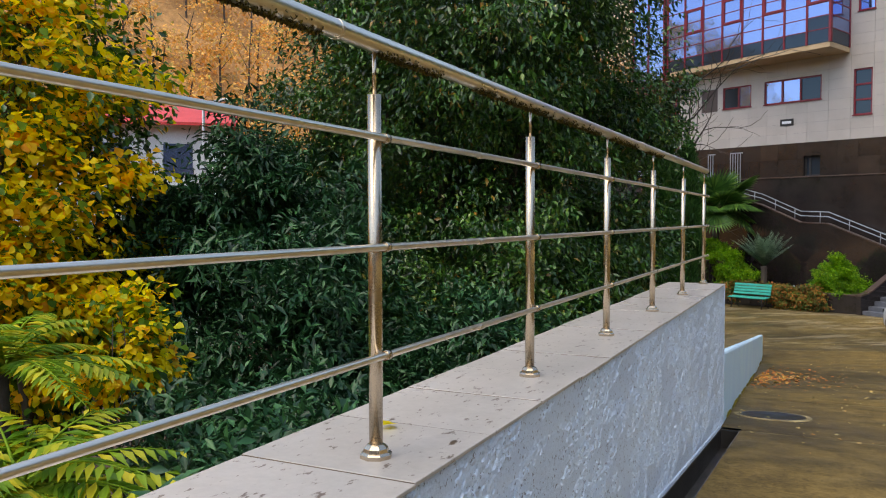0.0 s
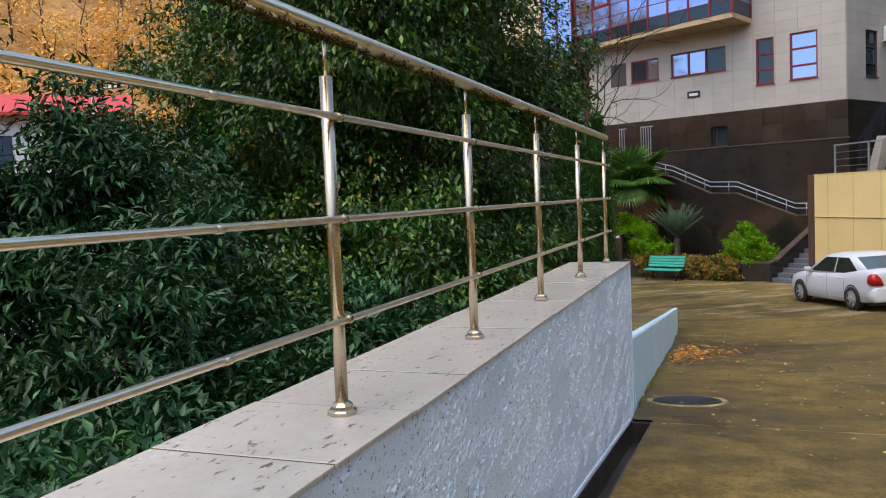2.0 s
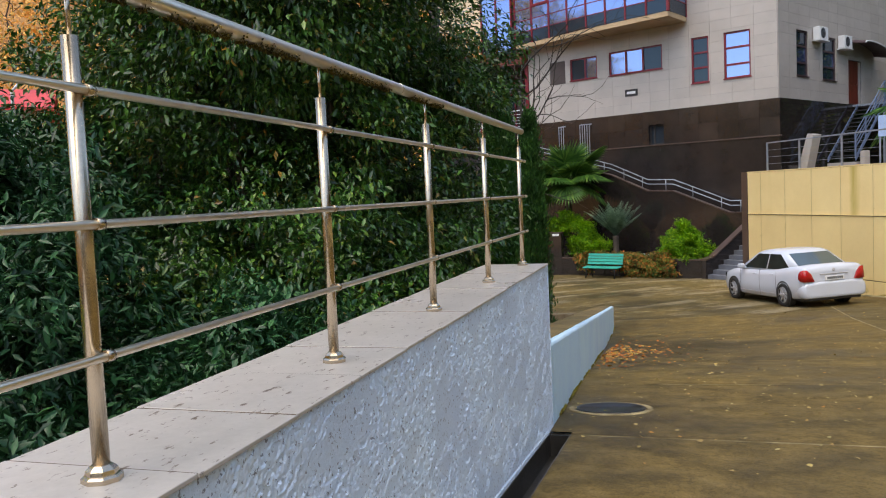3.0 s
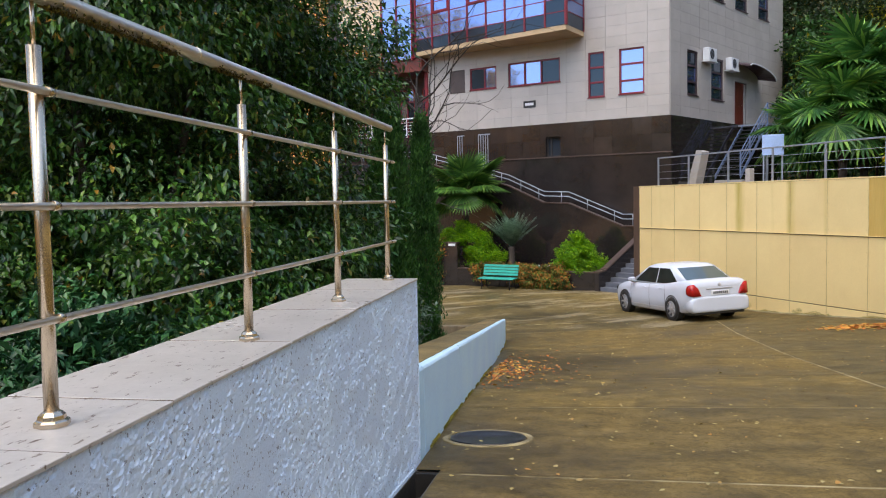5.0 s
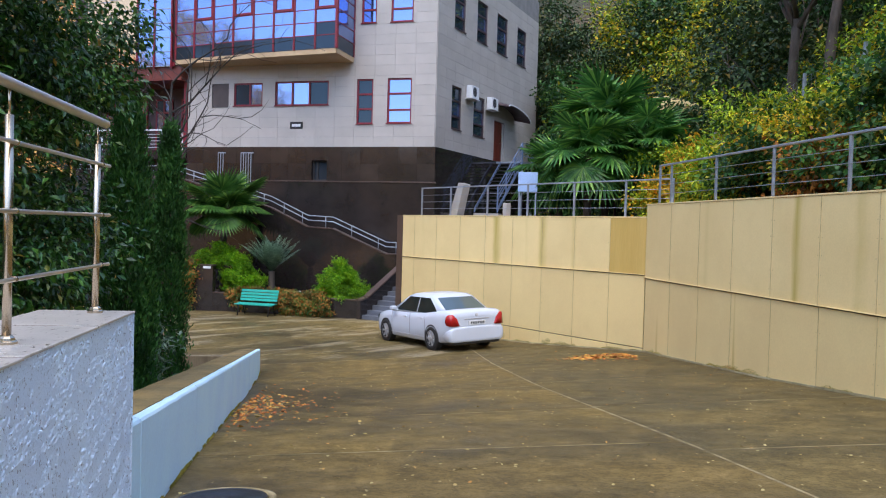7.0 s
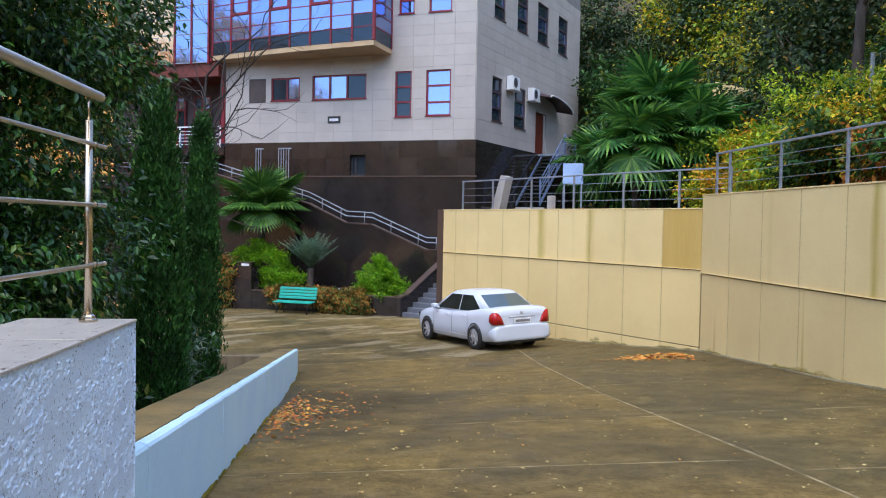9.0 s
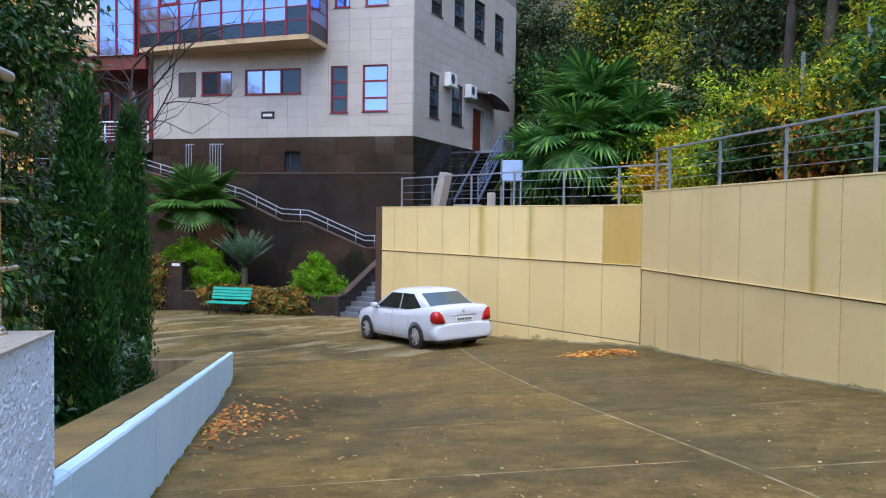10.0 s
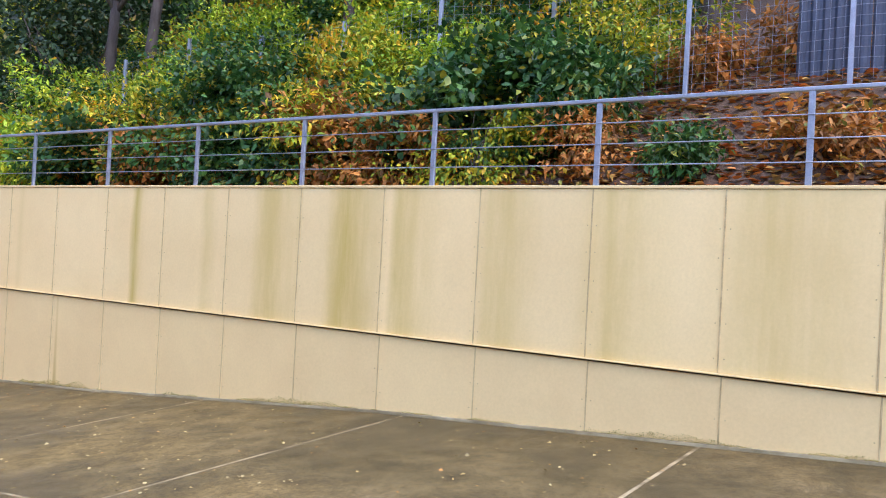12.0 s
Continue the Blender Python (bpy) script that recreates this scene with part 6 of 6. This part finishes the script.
tree("ivy_hedge", ivy_at(-2.6, 0.1, -2.0), [(ivy_at(-1.5 - 0.4 * k, -0.08, -2.1), (0.36, 0.28, 0.44), 420) for k in range(5)] + [(ivy_at(-3.3 - 0.42 * k, 0.05, -1.86), (0.42, 0.26, 0.18), 260) for k in range(6)] + [(ivy_at(-5.2, -0.05, -2.0), (0.3, 0.2, 0.35), 160)], 0.085, 0.055, 9, IVY, "rusty green ivy hanging over the planter", "ivy", trunk=0, droop=0.7, spread=0.08)
tree("ivy_hedge", ivy_at(-7.7, 0.1, -1.5), [(ivy_at(-7.6, -0.08, -1.0), (0.3, 0.22, 0.5), 240), (ivy_at(-7.6, -0.08, -1.7), (0.28, 0.22, 0.6), 240), (ivy_at(-7.65, -0.05, -2.3), (0.25, 0.2, 0.35), 120)], 0.085, 0.055, 9, IVY, "rusty ivy hanging down the dark wall", "ivy", trunk=0, droop=0.9, spread=0.08)
MARBLE = mat("white_stone", (0.7, 0.72, 0.74), None, 0.6, 0, 4, 40)
for x, y, s in ((-0.75, 35.35, 0.2), (-1.05, 35.45, 0.16), (-1.35, 35.6, 0.18)):
    bm = bmesh.new()
    bmesh.ops.create_icosphere(bm, subdivisions=2, radius=s)
    for v in bm.verts:
        v.co *= 1 + 0.3 * noise.noise(v.co * 9)
    tagged(part("garden_stone", bm, MARBLE, m=pose(x, y, -1.98 + s * 0.75)), "small white stone in the planter", "stone", "garden stones")


# ---- bare tree before the building ----
def bare_tree(base, height, spread, seed, label, lean=(0, 0)):
    r = np.random.default_rng(seed)
    t = thing("bare_tree", Matrix.Translation(Vector(base)), label, "tree")
    bm = bmesh.new()

    def grow(p, d, ln, rad, depth):
        pts = [p]
        for i in range(4):
            d = (d + Vector(r.normal(size=3)) * 0.16 + Vector((0, 0, 0.05))).normalized()
            pts.append(pts[-1] + d * ln / 4)
        tube(bm, pts, [rad * (1 - 0.14 * i) for i in range(5)], 5 if depth else 8, False)
        if depth < 4:
            for i in range(3 if depth else 5):
                a = r.uniform(0, 6.28)
                side = (d.orthogonal() * math.cos(a) + d.cross(d.orthogonal()) * math.sin(a)).normalized()
                grow(pts[2 + i % 3], (d + side * spread).normalized(), ln * r.uniform(0.55, 0.75), rad * 0.5, depth + 1)

    grow(Vector((0, 0, -0.1)), Vector((lean[0], lean[1], 1)).normalized(), height * 0.45, height * 0.012, 0)
    part("bare_crown", bm, BARK_DARK, t, "leafless grey branching crown")


bare_tree((-5.6, 26.6, -2.62), 11.0, 0.95, 3, "leafless tree before the building", (0.12, 0))

# ---- wooded slope behind the cream wall ----
def off(dx, y):
    return wall_line(y) + dx


spots = []
for i in range(120):
    y = 1.5 + 27 * ((i * 0.618034) % 1.0)
    dx = 1.1 + 9.5 * ((i * 0.7548777) % 1.0) ** 1.3 + max(0, y - 21) * 0.25
    spots.append((off(dx, y), y, dx))
for i, (x, y, dx) in enumerate(spots):
    r = 0.6 + 0.55 * rng.random() + 0.04 * dx
    x = max(x, wall_line(y) + 1.25 + r)
    if math.hypot(x - 12.2, y - 22.3) < 1.5:
        r *= 0.6
    base_z = hill(x, y)
    if y < 10.2 and i % 4:
        continue
    if y < 10.2 and dx < 6:
        m_, lab = (HILL_RUST, "rust-brown undergrowth on the slope") if i % 3 else (HILL_GREEN, "green undergrowth on the slope")
        r *= 0.4
    elif (11.6 < y < 14 or 15 < y < 30) and dx > 1.6 and i % 6 != 5:
        m_, lab = ((HILL_YELLOW, "yellow-green autumn shrub on the slope"), (HILL_GREEN, "green leafy shrub on the slope"), (HILL_LIME, "light yellow-green shrub on the slope"),
                   (HILL_LIME, "light yellow-green shrub on the slope"), (HILL_ORANGE, "orange-yellow autumn shrub on the slope"))[i % 6]
    elif dx < 2.6 and i % 3 == 0:
        m_, lab = HILL_RUST, "rust-brown undergrowth on the slope"
        r *= 0.8
    else:
        m_, lab = (HILL_GREEN, "green leafy shrub on the slope") if i % 4 else (HILL_YELLOW, "yellow-green autumn shrub on the slope")
    tree("slope_shrub", (x, y, base_z - 0.1), [((x, y, base_z + r * 0.75), (r, r, r * 1.05), int(250 * r * r + 80)), ((x + 0.5 * r, y - 0.6 * r, base_z + r * 1.35), (r * 0.6, r * 0.6, r * 0.6), int(150 * r * r + 40))], 0.105 + 0.06 * ((i * 7) % 5) / 4, 0.06 + 0.035 * ((i * 3) % 4) / 3, 8, m_, lab, "shrub", "slope shrubs", 0.03, 0.25, 0.13, 0.35, 0.2, 22)
# tall trees
TALL = [(12.8, 24.0), (13.0, 22.4), (off(6.5, 17.6), 17.6), (off(8.2, 18.6), 18.6), (off(6.8, 12.2), 12.2), (off(7.5, 9.5), 9.5), (off(7.0, 7.4), 7.4), (off(10, 22), 22.0), (off(9, 14.5), 14.5), (off(12, 26), 26.0)]
for i, (x, y) in enumerate(TALL):
    z = hill(x, y)
    tree("slope_tree", (x, y, z - 0.2), [((x, y, z + 7.5), (2.4, 2.4, 2.6), 520), ((x + 1, y - 1.2, z + 5.4), (1.5, 1.5, 1.3), 170)], 0.16, 0.09, 8, HILL_DARK if i % 2 else HILL_GREEN, "tall slender tree on the slope", "tree", "slope trees", 0.17, 0.35, 0.22, 0.3)
# dark wood behind the palms
for i in range(60):
    y = 29 + 32 * ((i * 0.618) % 1)
    x = 11.5 + max(0, y - 29) * 0.22 + 15 * ((i * 0.7548) % 1)
    if abs((x - 0.3) - 0.453 * (y - 4.8)) < 1.6 and y > 24:
        x += 3.6
    z = hill(x, y)
    r = 1.5 + 1.5 * rng.random()
    m_, lab = ((HILL_DARK, "dark green woodland tree on the hill"), (HILL_DARK, "dark green woodland tree on the hill"), (HILL_YELLOW, "yellowing woodland tree on the hill"))[i % 3 if y > 34 else 0]
    tree("woodland_tree", (x, y, z - 0.3), [((x, y, z + r * 1.2), (r, r, r * 1.3), int(190 * r))], 0.24, 0.14, 9, m_, lab, "tree", "woodland trees", 0.12, 0.3, 0.3, 0.35)
for i in range(44):
    y = 50 + 17 * ((i * 0.618) % 1)
    x = 14.0 + max(0, y - 50) * 0.3 + 18 * ((i * 0.7548) % 1)
    z = hill(x, y)
    r = 2.0 + 1.6 * rng.random()
    m_, lab = ((HILL_DARK, "dark green woodland tree on the hill"), (HILL_YELLOW, "yellowing woodland tree on the hill"), (HILL_GREEN, "green woodland tree on the hill"))[i % 3]
    tree("woodland_tree", (x, y, z - 0.3), [((x, y, z + r * 1.3), (r, r, r * 1.4), int(170 * r))], 0.3, 0.18, 8, m_, lab, "tree", "woodland trees", 0.15, 0.3, 0.35, 0.35)
for x, y, r, h in ((12.9, 47.5, 1.7, 5.0), (13.4, 51.0, 2.2, 8.0), (12.8, 54.0, 2.6, 11.0), (14.6, 49.0, 2.0, 6.0), (15.5, 53.0, 2.4, 9.5), (13.8, 57.5, 2.8, 14.0)):
    z = hill(x, y)
    tree("woodland_tree", (x, y, z - 0.3), [((x, y, z + h), (r, r, r * 1.5), 420), ((x + 0.8, y - 1, z + h * 0.45), (r, r, r * 1.3), 380)], 0.28, 0.16, 9, HILL_GREEN if r < 2.1 else HILL_DARK, "dense woodland tree beside the building", "tree", "woodland trees", 0.15, 0.3, 0.32, 0.35)


# ---- far house and wood across the hollow ----
RED_ROOF = mat("red_sheet_roof", (0.75, 0.06, 0.05), (0.65, 0.05, 0.045), 0.5, 0, 1, 20)
PLASTER = mat("white_plaster", (0.88, 0.88, 0.86), (0.82, 0.82, 0.8), 0.8, 0, 1, 20)
fh = thing("far_house", pose(-31.5, 28.0, -3.1, 0, 0, 40), "small white house with a red sheet roof", "house")
bm = bmesh.new()
box(bm, -5, 5, 0, 0.3, -2.5, 9.0)
part("front_wall", bm, PLASTER, fh)
part("side_wall", box(bmesh.new(), -5, -4.7, 0.302, 6, -2.5, 9.0), PLASTER, fh)
part("side_wall", box(bmesh.new(), 4.7, 5, 0.302, 6, -2.5, 9.0), PLASTER, fh)
for u in (-3.6, -1.0, 2.0):
    part("window", box(bmesh.new(), u, u + 1.4, -0.03, 0.01, 6.4, 8.0, 0.01), GLASS, fh)
bm = bmesh.new()
prism(bm, [(-0.8, 9.0), (3.0, 10.3), (6.8, 9.0), (6.8, 8.85), (3.0, 10.1), (-0.8, 8.85)], -5.6, 5.6)
bmesh.ops.transform(bm, matrix=pose(0, 0, 0, 0, 0, 90), verts=bm.verts)
part("roof", bm, RED_ROOF, fh)
lamp = thing("street_lamp", pose(-27.5, 29.5, -4.5), "tall pale street lamp across the hollow", "street lamp")
part("pole", tube(bmesh.new(), [(0, 0, 0), (0, 0, 11.0), (0.3, 0.1, 11.3), (0.9, 0.3, 11.4)], 0.07, 8), WHITE, lamp)
part("head", box(bmesh.new(), 0.7, 1.4, 0.15, 0.45, 11.32, 11.45, 0.03), WHITE, lamp)

Ps, Ds, Ns, Ls = [], [], [], []
trunks = bmesh.new()
for i in range(360):
    a = radians(-24 + 114 * ((i * 0.618034) % 1))
    d = 58 + 75 * ((i * 0.7548) % 1)
    x, y = -d * math.cos(a), d * math.sin(a) + 5
    z = valley(x, y)
    h = rng.uniform(6, 10)
    tube(trunks, [(x, y, z - 0.5), (x + rng.normal() * 0.3, y, z + h * 0.6), (x + rng.normal() * 0.6, y, z + h)], [0.16, 0.1, 0.03], 5, False)
    for k in range(5):
        b = rng.uniform(0, 6.28)
        tube(trunks, [(x, y, z + h * (0.35 + 0.1 * k)), (x + 1.6 * math.cos(b), y + 1.6 * math.sin(b), z + h * (0.55 + 0.1 * k))], [0.06, 0.02], 4, False)
    P, D, N, L, W = cloud([((x, y, z + h * 0.7), (2.3, 2.3, h * 0.38), 60)], 7, 0.42, 0.3, 0.2, 0.5, 0.3)
    Ps.append(P), Ds.append(D), Ns.append(N), Ls.append(L)
far_wood = link("far_woods", leaf_mesh("far_woods", np.concatenate(Ps), np.concatenate(Ds), np.concatenate(Ns), np.concatenate(Ls), np.concatenate(Ls) * 0.7), FAR_ORANGE)
tagged(far_wood, "orange autumn wood on the far hillside", "woods", kind="stuff")
part("bare_trunks", trunks, BARK, far_wood)

# ---- upper fence and fragment of wall on the slope ----
uf = thing("mesh_fence", Matrix.Identity(4), "blue-grey wire mesh fence across the slope", "fence")
prev = None
for k in range(12):
    y = 2.0 + 2.3 * k
    x = off(4.3, y)
    z = hill(x, y)
    part("post", box(bmesh.new(), x - 0.035, x + 0.035, y - 0.035, y + 0.035, z - 0.3, z + 2.3, 0.005), GALV, uf)
    if prev:
        bm = bmesh.new()
        for j in range(15):
            h = 0.1 + 0.15 * j
            tube(bm, [(prev[0], prev[1], prev[2] + h), (x, y, z + h)], 0.004, 3, False)
        for j in range(12):
            f = (j + 0.5) / 12
            c = [prev[q] + ((x, y, z)[q] - prev[q]) * f for q in range(3)]
            tube(bm, [(c[0], c[1], c[2] + 0.1), (c[0], c[1], c[2] + 2.2)], 0.003, 3, False)
        tagged(part("wire_panel", bm, GALV, uf), "thin crossed fence wires", kind="stuff")
    prev = (x, y, z)
frag = tagged(part("upper_wall", prism(bmesh.new(), [(-0.7, -4.6), (2.6, -4.6), (2.6, -0.2), (-0.2, 0.6), (-0.7, 0.55)], 0, 0.4), YELLOW, m=pose(13.1, 33.0, 5.9, 0, 0, -25)), "cream wall fragment high on the slope", "wall", kind="structure")
for x, y, r in ((11.7, 32.0, 1.15), (12.9, 31.6, 1.2), (14.0, 31.0, 1.3), (10.9, 33.0, 1.2)):
    z = hill(x, y)
    tree("slope_shrub", (x, y, z - 0.1), [((x, y, 4.5), (r, r, 1.2), 330), ((x, y, 2.8), (r, r, 1.3), 260)], 0.16, 0.09, 9, HILL_GREEN, "leafy shrub before the upper wall", "shrub", "slope shrubs", 0.05)

SHEET = mat("blue_grey_sheet", (0.09, 0.11, 0.15), (0.06, 0.075, 0.11), 0.45, 0.3, 2, 40)
screen = thing("corrugated_screen", pose(0, 0, 0), "dark blue-grey corrugated sheet screen behind the mesh fence", "screen")
for q_ in range(5):
    bm = bmesh.new()
    cor = []
    for k in range(25):
        y = 2.4 + 1.0 * q_ + 0.99 * k / 24
        x = off(4.75, y) + (0.02 if k % 4 in (0, 1) else -0.02) + 0.009 * (q_ % 2)
        z = hill(x, y)
        cor.append([bm.verts.new((x + e, y, zz)) for e in (0.0, 0.006) for zz in (z - 0.3, z + 2.2)])
    for a, b in zip(cor, cor[1:]):
        for q in ((0, 1), (3, 2), (1, 3), (2, 0)):
            bm.faces.new((a[q[0]], a[q[1]], b[q[1]], b[q[0]]))
    bm.faces.new((cor[0][0], cor[0][1], cor[0][3], cor[0][2]))
    bm.faces.new((cor[-1][0], cor[-1][2], cor[-1][3], cor[-1][1]))
    part("sheet", bm, SHEET, screen)

# ---- trees behind the walker, mirrored in the glass and the polished granite ----
for i, (x, y, h, r) in enumerate(((-27, 3, 12, 3.0), (-33, -4, 15, 3.6), (-38, 6, 13, 3.4), (-24, -9, 11, 2.8), (-30, -16, 16, 3.8), (-44, -6, 17, 4.0), (-19, -20, 12, 3.0), (-8, -24, 13, 3.4))):
    z = valley(x, y)
    tree("mirrored_tree", (x, y, z - 0.3), [((x, y, z + h * 0.68), (r, r, h * 0.34), 420), ((x + r * 0.6, y, z + h * 0.45), (r * 0.7, r * 0.7, h * 0.22), 200)], 0.34, 0.2, 8, (HILL_ORANGE, EVERGREEN, HILL_DARK)[i % 3], "tall tree across the hollow behind the lot", "tree", "trees across the hollow", 0.2, 0.3, 0.35, 0.35)

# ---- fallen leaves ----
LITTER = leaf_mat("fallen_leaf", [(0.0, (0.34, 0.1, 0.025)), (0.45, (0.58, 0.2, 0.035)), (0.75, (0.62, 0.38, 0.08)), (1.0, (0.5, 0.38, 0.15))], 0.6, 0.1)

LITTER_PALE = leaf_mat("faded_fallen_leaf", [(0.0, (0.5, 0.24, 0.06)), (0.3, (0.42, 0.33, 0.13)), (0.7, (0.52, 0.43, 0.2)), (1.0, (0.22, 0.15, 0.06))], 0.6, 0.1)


def litter(name, pts, size, label, height, material=LITTER):
    P = np.array([(x, y, height(x, y) + 0.006 + 0.012 * rng.random()) for x, y in pts])
    a = rng.uniform(0, 6.283, len(P))
    D = np.stack([np.cos(a), np.sin(a), rng.uniform(-0.1, 0.25, len(P))], 1)
    N = np.array([0, 0, 1.0]) + rng.normal(size=P.shape) * 0.25
    L = size * rng.uniform(0.5, 1.2, len(P))
    return tagged(link(name, leaf_mesh(name, P, D, N, L, L * 0.7), material), label, "leaves", kind="stuff")


def inside(x, y):
    return lot_left(y) + 0.06 < x < (wall_line(y) - 0.1 if y < 22.4 else 8.0 - (y - 22.45) * 0.6 - 0.1)


pts = [(x, y) for x, y in zip(rng.uniform(-0.9, 8.2, 2000), 7 + 25 * rng.random(2000)) if inside(x, y)]
litter("fallen_leaves", pts, 0.042, "scattered yellow and brown fallen leaves on the lot", lot, LITTER_PALE)
pile = [(low_face(16) + 0.12 + abs(rng.normal()) ** 1.4 * 0.42, 16.0 + rng.normal() * 1.25) for _ in range(520)]
litter("leaf_drift", [p for p in pile if inside(*p)], 0.07, "orange fallen leaves drifted by the low wall", lot)
pile = [(7.4 - abs(rng.normal()) * 0.7, 22.0 - abs(rng.normal()) * 0.3 + rng.normal() * 0.15) for _ in range(900)]
litter("leaf_drift", [p for p in pile if inside(*p)], 0.10, "orange fallen leaves drifted at the wall's bend", lot)
pile = [(x, y) for x, y in zip(8.6 + 6.4 * rng.random(26000) ** 1.4, -2 + 22 * rng.random(26000) ** 1.3) if x > wall_line(y) + 0.35]
litter("slope_litter", pile, 0.15, "orange-brown fallen leaves on the slope", hill)
pile = [tuple((far_m @ Vector((u, v, 0)))[:2]) for u, v in zip(rng.uniform(3.5, 10, 500), rng.uniform(0.45, 1.3, 500))]
litter("terrace_litter", pile, 0.16, "orange fallen leaves on the terrace", lambda x, y: 1.25 + 0.2 * rng.random())
litter("coping_leaf", [(-1.27, 2.2)], 0.075, "single yellow leaf on the coping", lambda x, y: TOP, YELLOWLEAF)

MOSSLEAF = leaf_mat("moss_tuft", [(0.0, (0.16, 0.15, 0.02)), (0.6, (0.3, 0.25, 0.045)), (1.0, (0.42, 0.34, 0.1))], 0.8, 0.1)


def moss(name, a, b, out, label, rise=0.13):
    """Low tufts of moss in patches along a wall's foot."""
    P = []
    for _ in range(22000):
        t = rng.random()
        x, y = a[0] + (b[0] - a[0]) * t, a[1] + (b[1] - a[1]) * t
        k = noise.noise((x * 0.9, y * 0.9, 6)) + 0.5 * noise.noise((x * 4, y * 4, 2))
        if k > -0.05:
            o = 0.003 + 0.008 * rng.random()
            P.append((x + out[0] * o, y + out[1] * o, lot(x, y) + rise * 0.12 + (rise * k + 0.02) * rng.random() ** 2.6))
    P = np.array(P)
    D = rng.normal(size=P.shape) * 0.5 + np.array([out[0], out[1], 0.8])
    return tagged(link(name, leaf_mesh(name, P, D, rng.normal(size=P.shape), rng.uniform(0.006, 0.014, len(P)), 0.009), MOSSLEAF), label, "moss", kind="stuff")


moss("moss", (wall_line(3) - 0.002, 3.0), (wall_line(22.4) - 0.002, 22.4), (-1.0, -0.03), "olive moss along the cream wall's foot")
moss("moss", (7.99, 22.45), (2.55, 31.5), (-0.857, -0.515), "olive moss along the far cream wall's foot")

moss("moss", (low_face(8.6) + 0.004, 8.6), (low_face(22.6) + 0.004, 22.6), (1.0, 0.04), "dark olive moss along the low wall's foot", 0.035)
P = []
for _ in range(9000):
    y = rng.uniform(0.2, 6.0)
    k = noise.noise((y * 3.1, 0, 4)) + 0.5 * noise.noise((y * 14, 0, 1))
    if k > -0.1:
        a = rng.normal() * 0.5
        P.append((-1.148 + 0.025 * math.sin(a), y, 1.6055 - 0.025 * math.cos(a)))
P = np.array(P)
D = rng.normal(size=P.shape) * 0.5 + np.array([0, 0, -0.7])
HANGMOSS = leaf_mat("hanging_brown_moss", [(0.0, (0.03, 0.025, 0.008)), (0.6, (0.09, 0.07, 0.015)), (1.0, (0.22, 0.17, 0.03))], 0.8, 0.1)
tagged(link("handrail_moss", leaf_mesh("handrail_moss", P, D, rng.normal(size=P.shape), rng.uniform(0.005, 0.013, len(P)), 0.007), HANGMOSS), "brown-green moss clinging under the steel handrail", "moss", kind="stuff")

# ---- paving slabs ----
XJ = [-16, -7.0, 4.0, 9.0]
YL = [-10, -7.5, -4.4, -1.3, 1.8, 4.95, 8.05, 11.3, 14.2, 17.4, 20.6, 23.8, 27.0, 30.2, 33.4, 36.4]
YR = [-10, -6.8, -3.3, 0.2, 3.8, 7.3, 10.85, 14.35, 17.9, 21.4, 24.9, 28.4, 31.9, 36.4]
for i, (xa, xb) in enumerate(zip(XJ, XJ[1:])):
    for ya, yb in zip(YR, YR[1:]) if xa >= 4 else zip(YL, YL[1:]):
        cols = max(3, int((xb - xa) / 0.5))
        rws = max(3, int((yb - ya) / 0.4))
        marks = [ya + 0.02 + (yb - ya - 0.04) * j / rws for j in range(rws + 1)]
        marks = sorted(marks + [m_ for m_ in (8.149, 8.151, 22.719, 22.721, 25.299, 25.301) if ya < m_ < yb])
        verts, faces, span = [], [], []
        for y in marks:
            x0 = max(xa + 0.018, lot_left(y))
            span.append(x0 < xb - 0.03)
            x0 = min(x0, xb - 0.018)
            for c in range(cols + 1):
                x = x0 + (xb - 0.018 - x0) * c / cols
                e = 0.001 if (c in (0, cols) or y in (marks[0], marks[-1])) else 0.0
                verts.append((x, y, lot(x, y) - e + 0.002 * noise.noise((x * 0.8, y * 0.8, 2))))
        w = cols + 1
        for j in range(len(marks) - 1):
            if span[j] and span[j + 1]:
                faces += [(j * w + c, j * w + c + 1, (j + 1) * w + c + 1, (j + 1) * w + c) for c in range(cols)]
        if faces:
            me = raw_mesh("slab", verts, faces)
            for p in me.polygons:
                p.use_smooth = True
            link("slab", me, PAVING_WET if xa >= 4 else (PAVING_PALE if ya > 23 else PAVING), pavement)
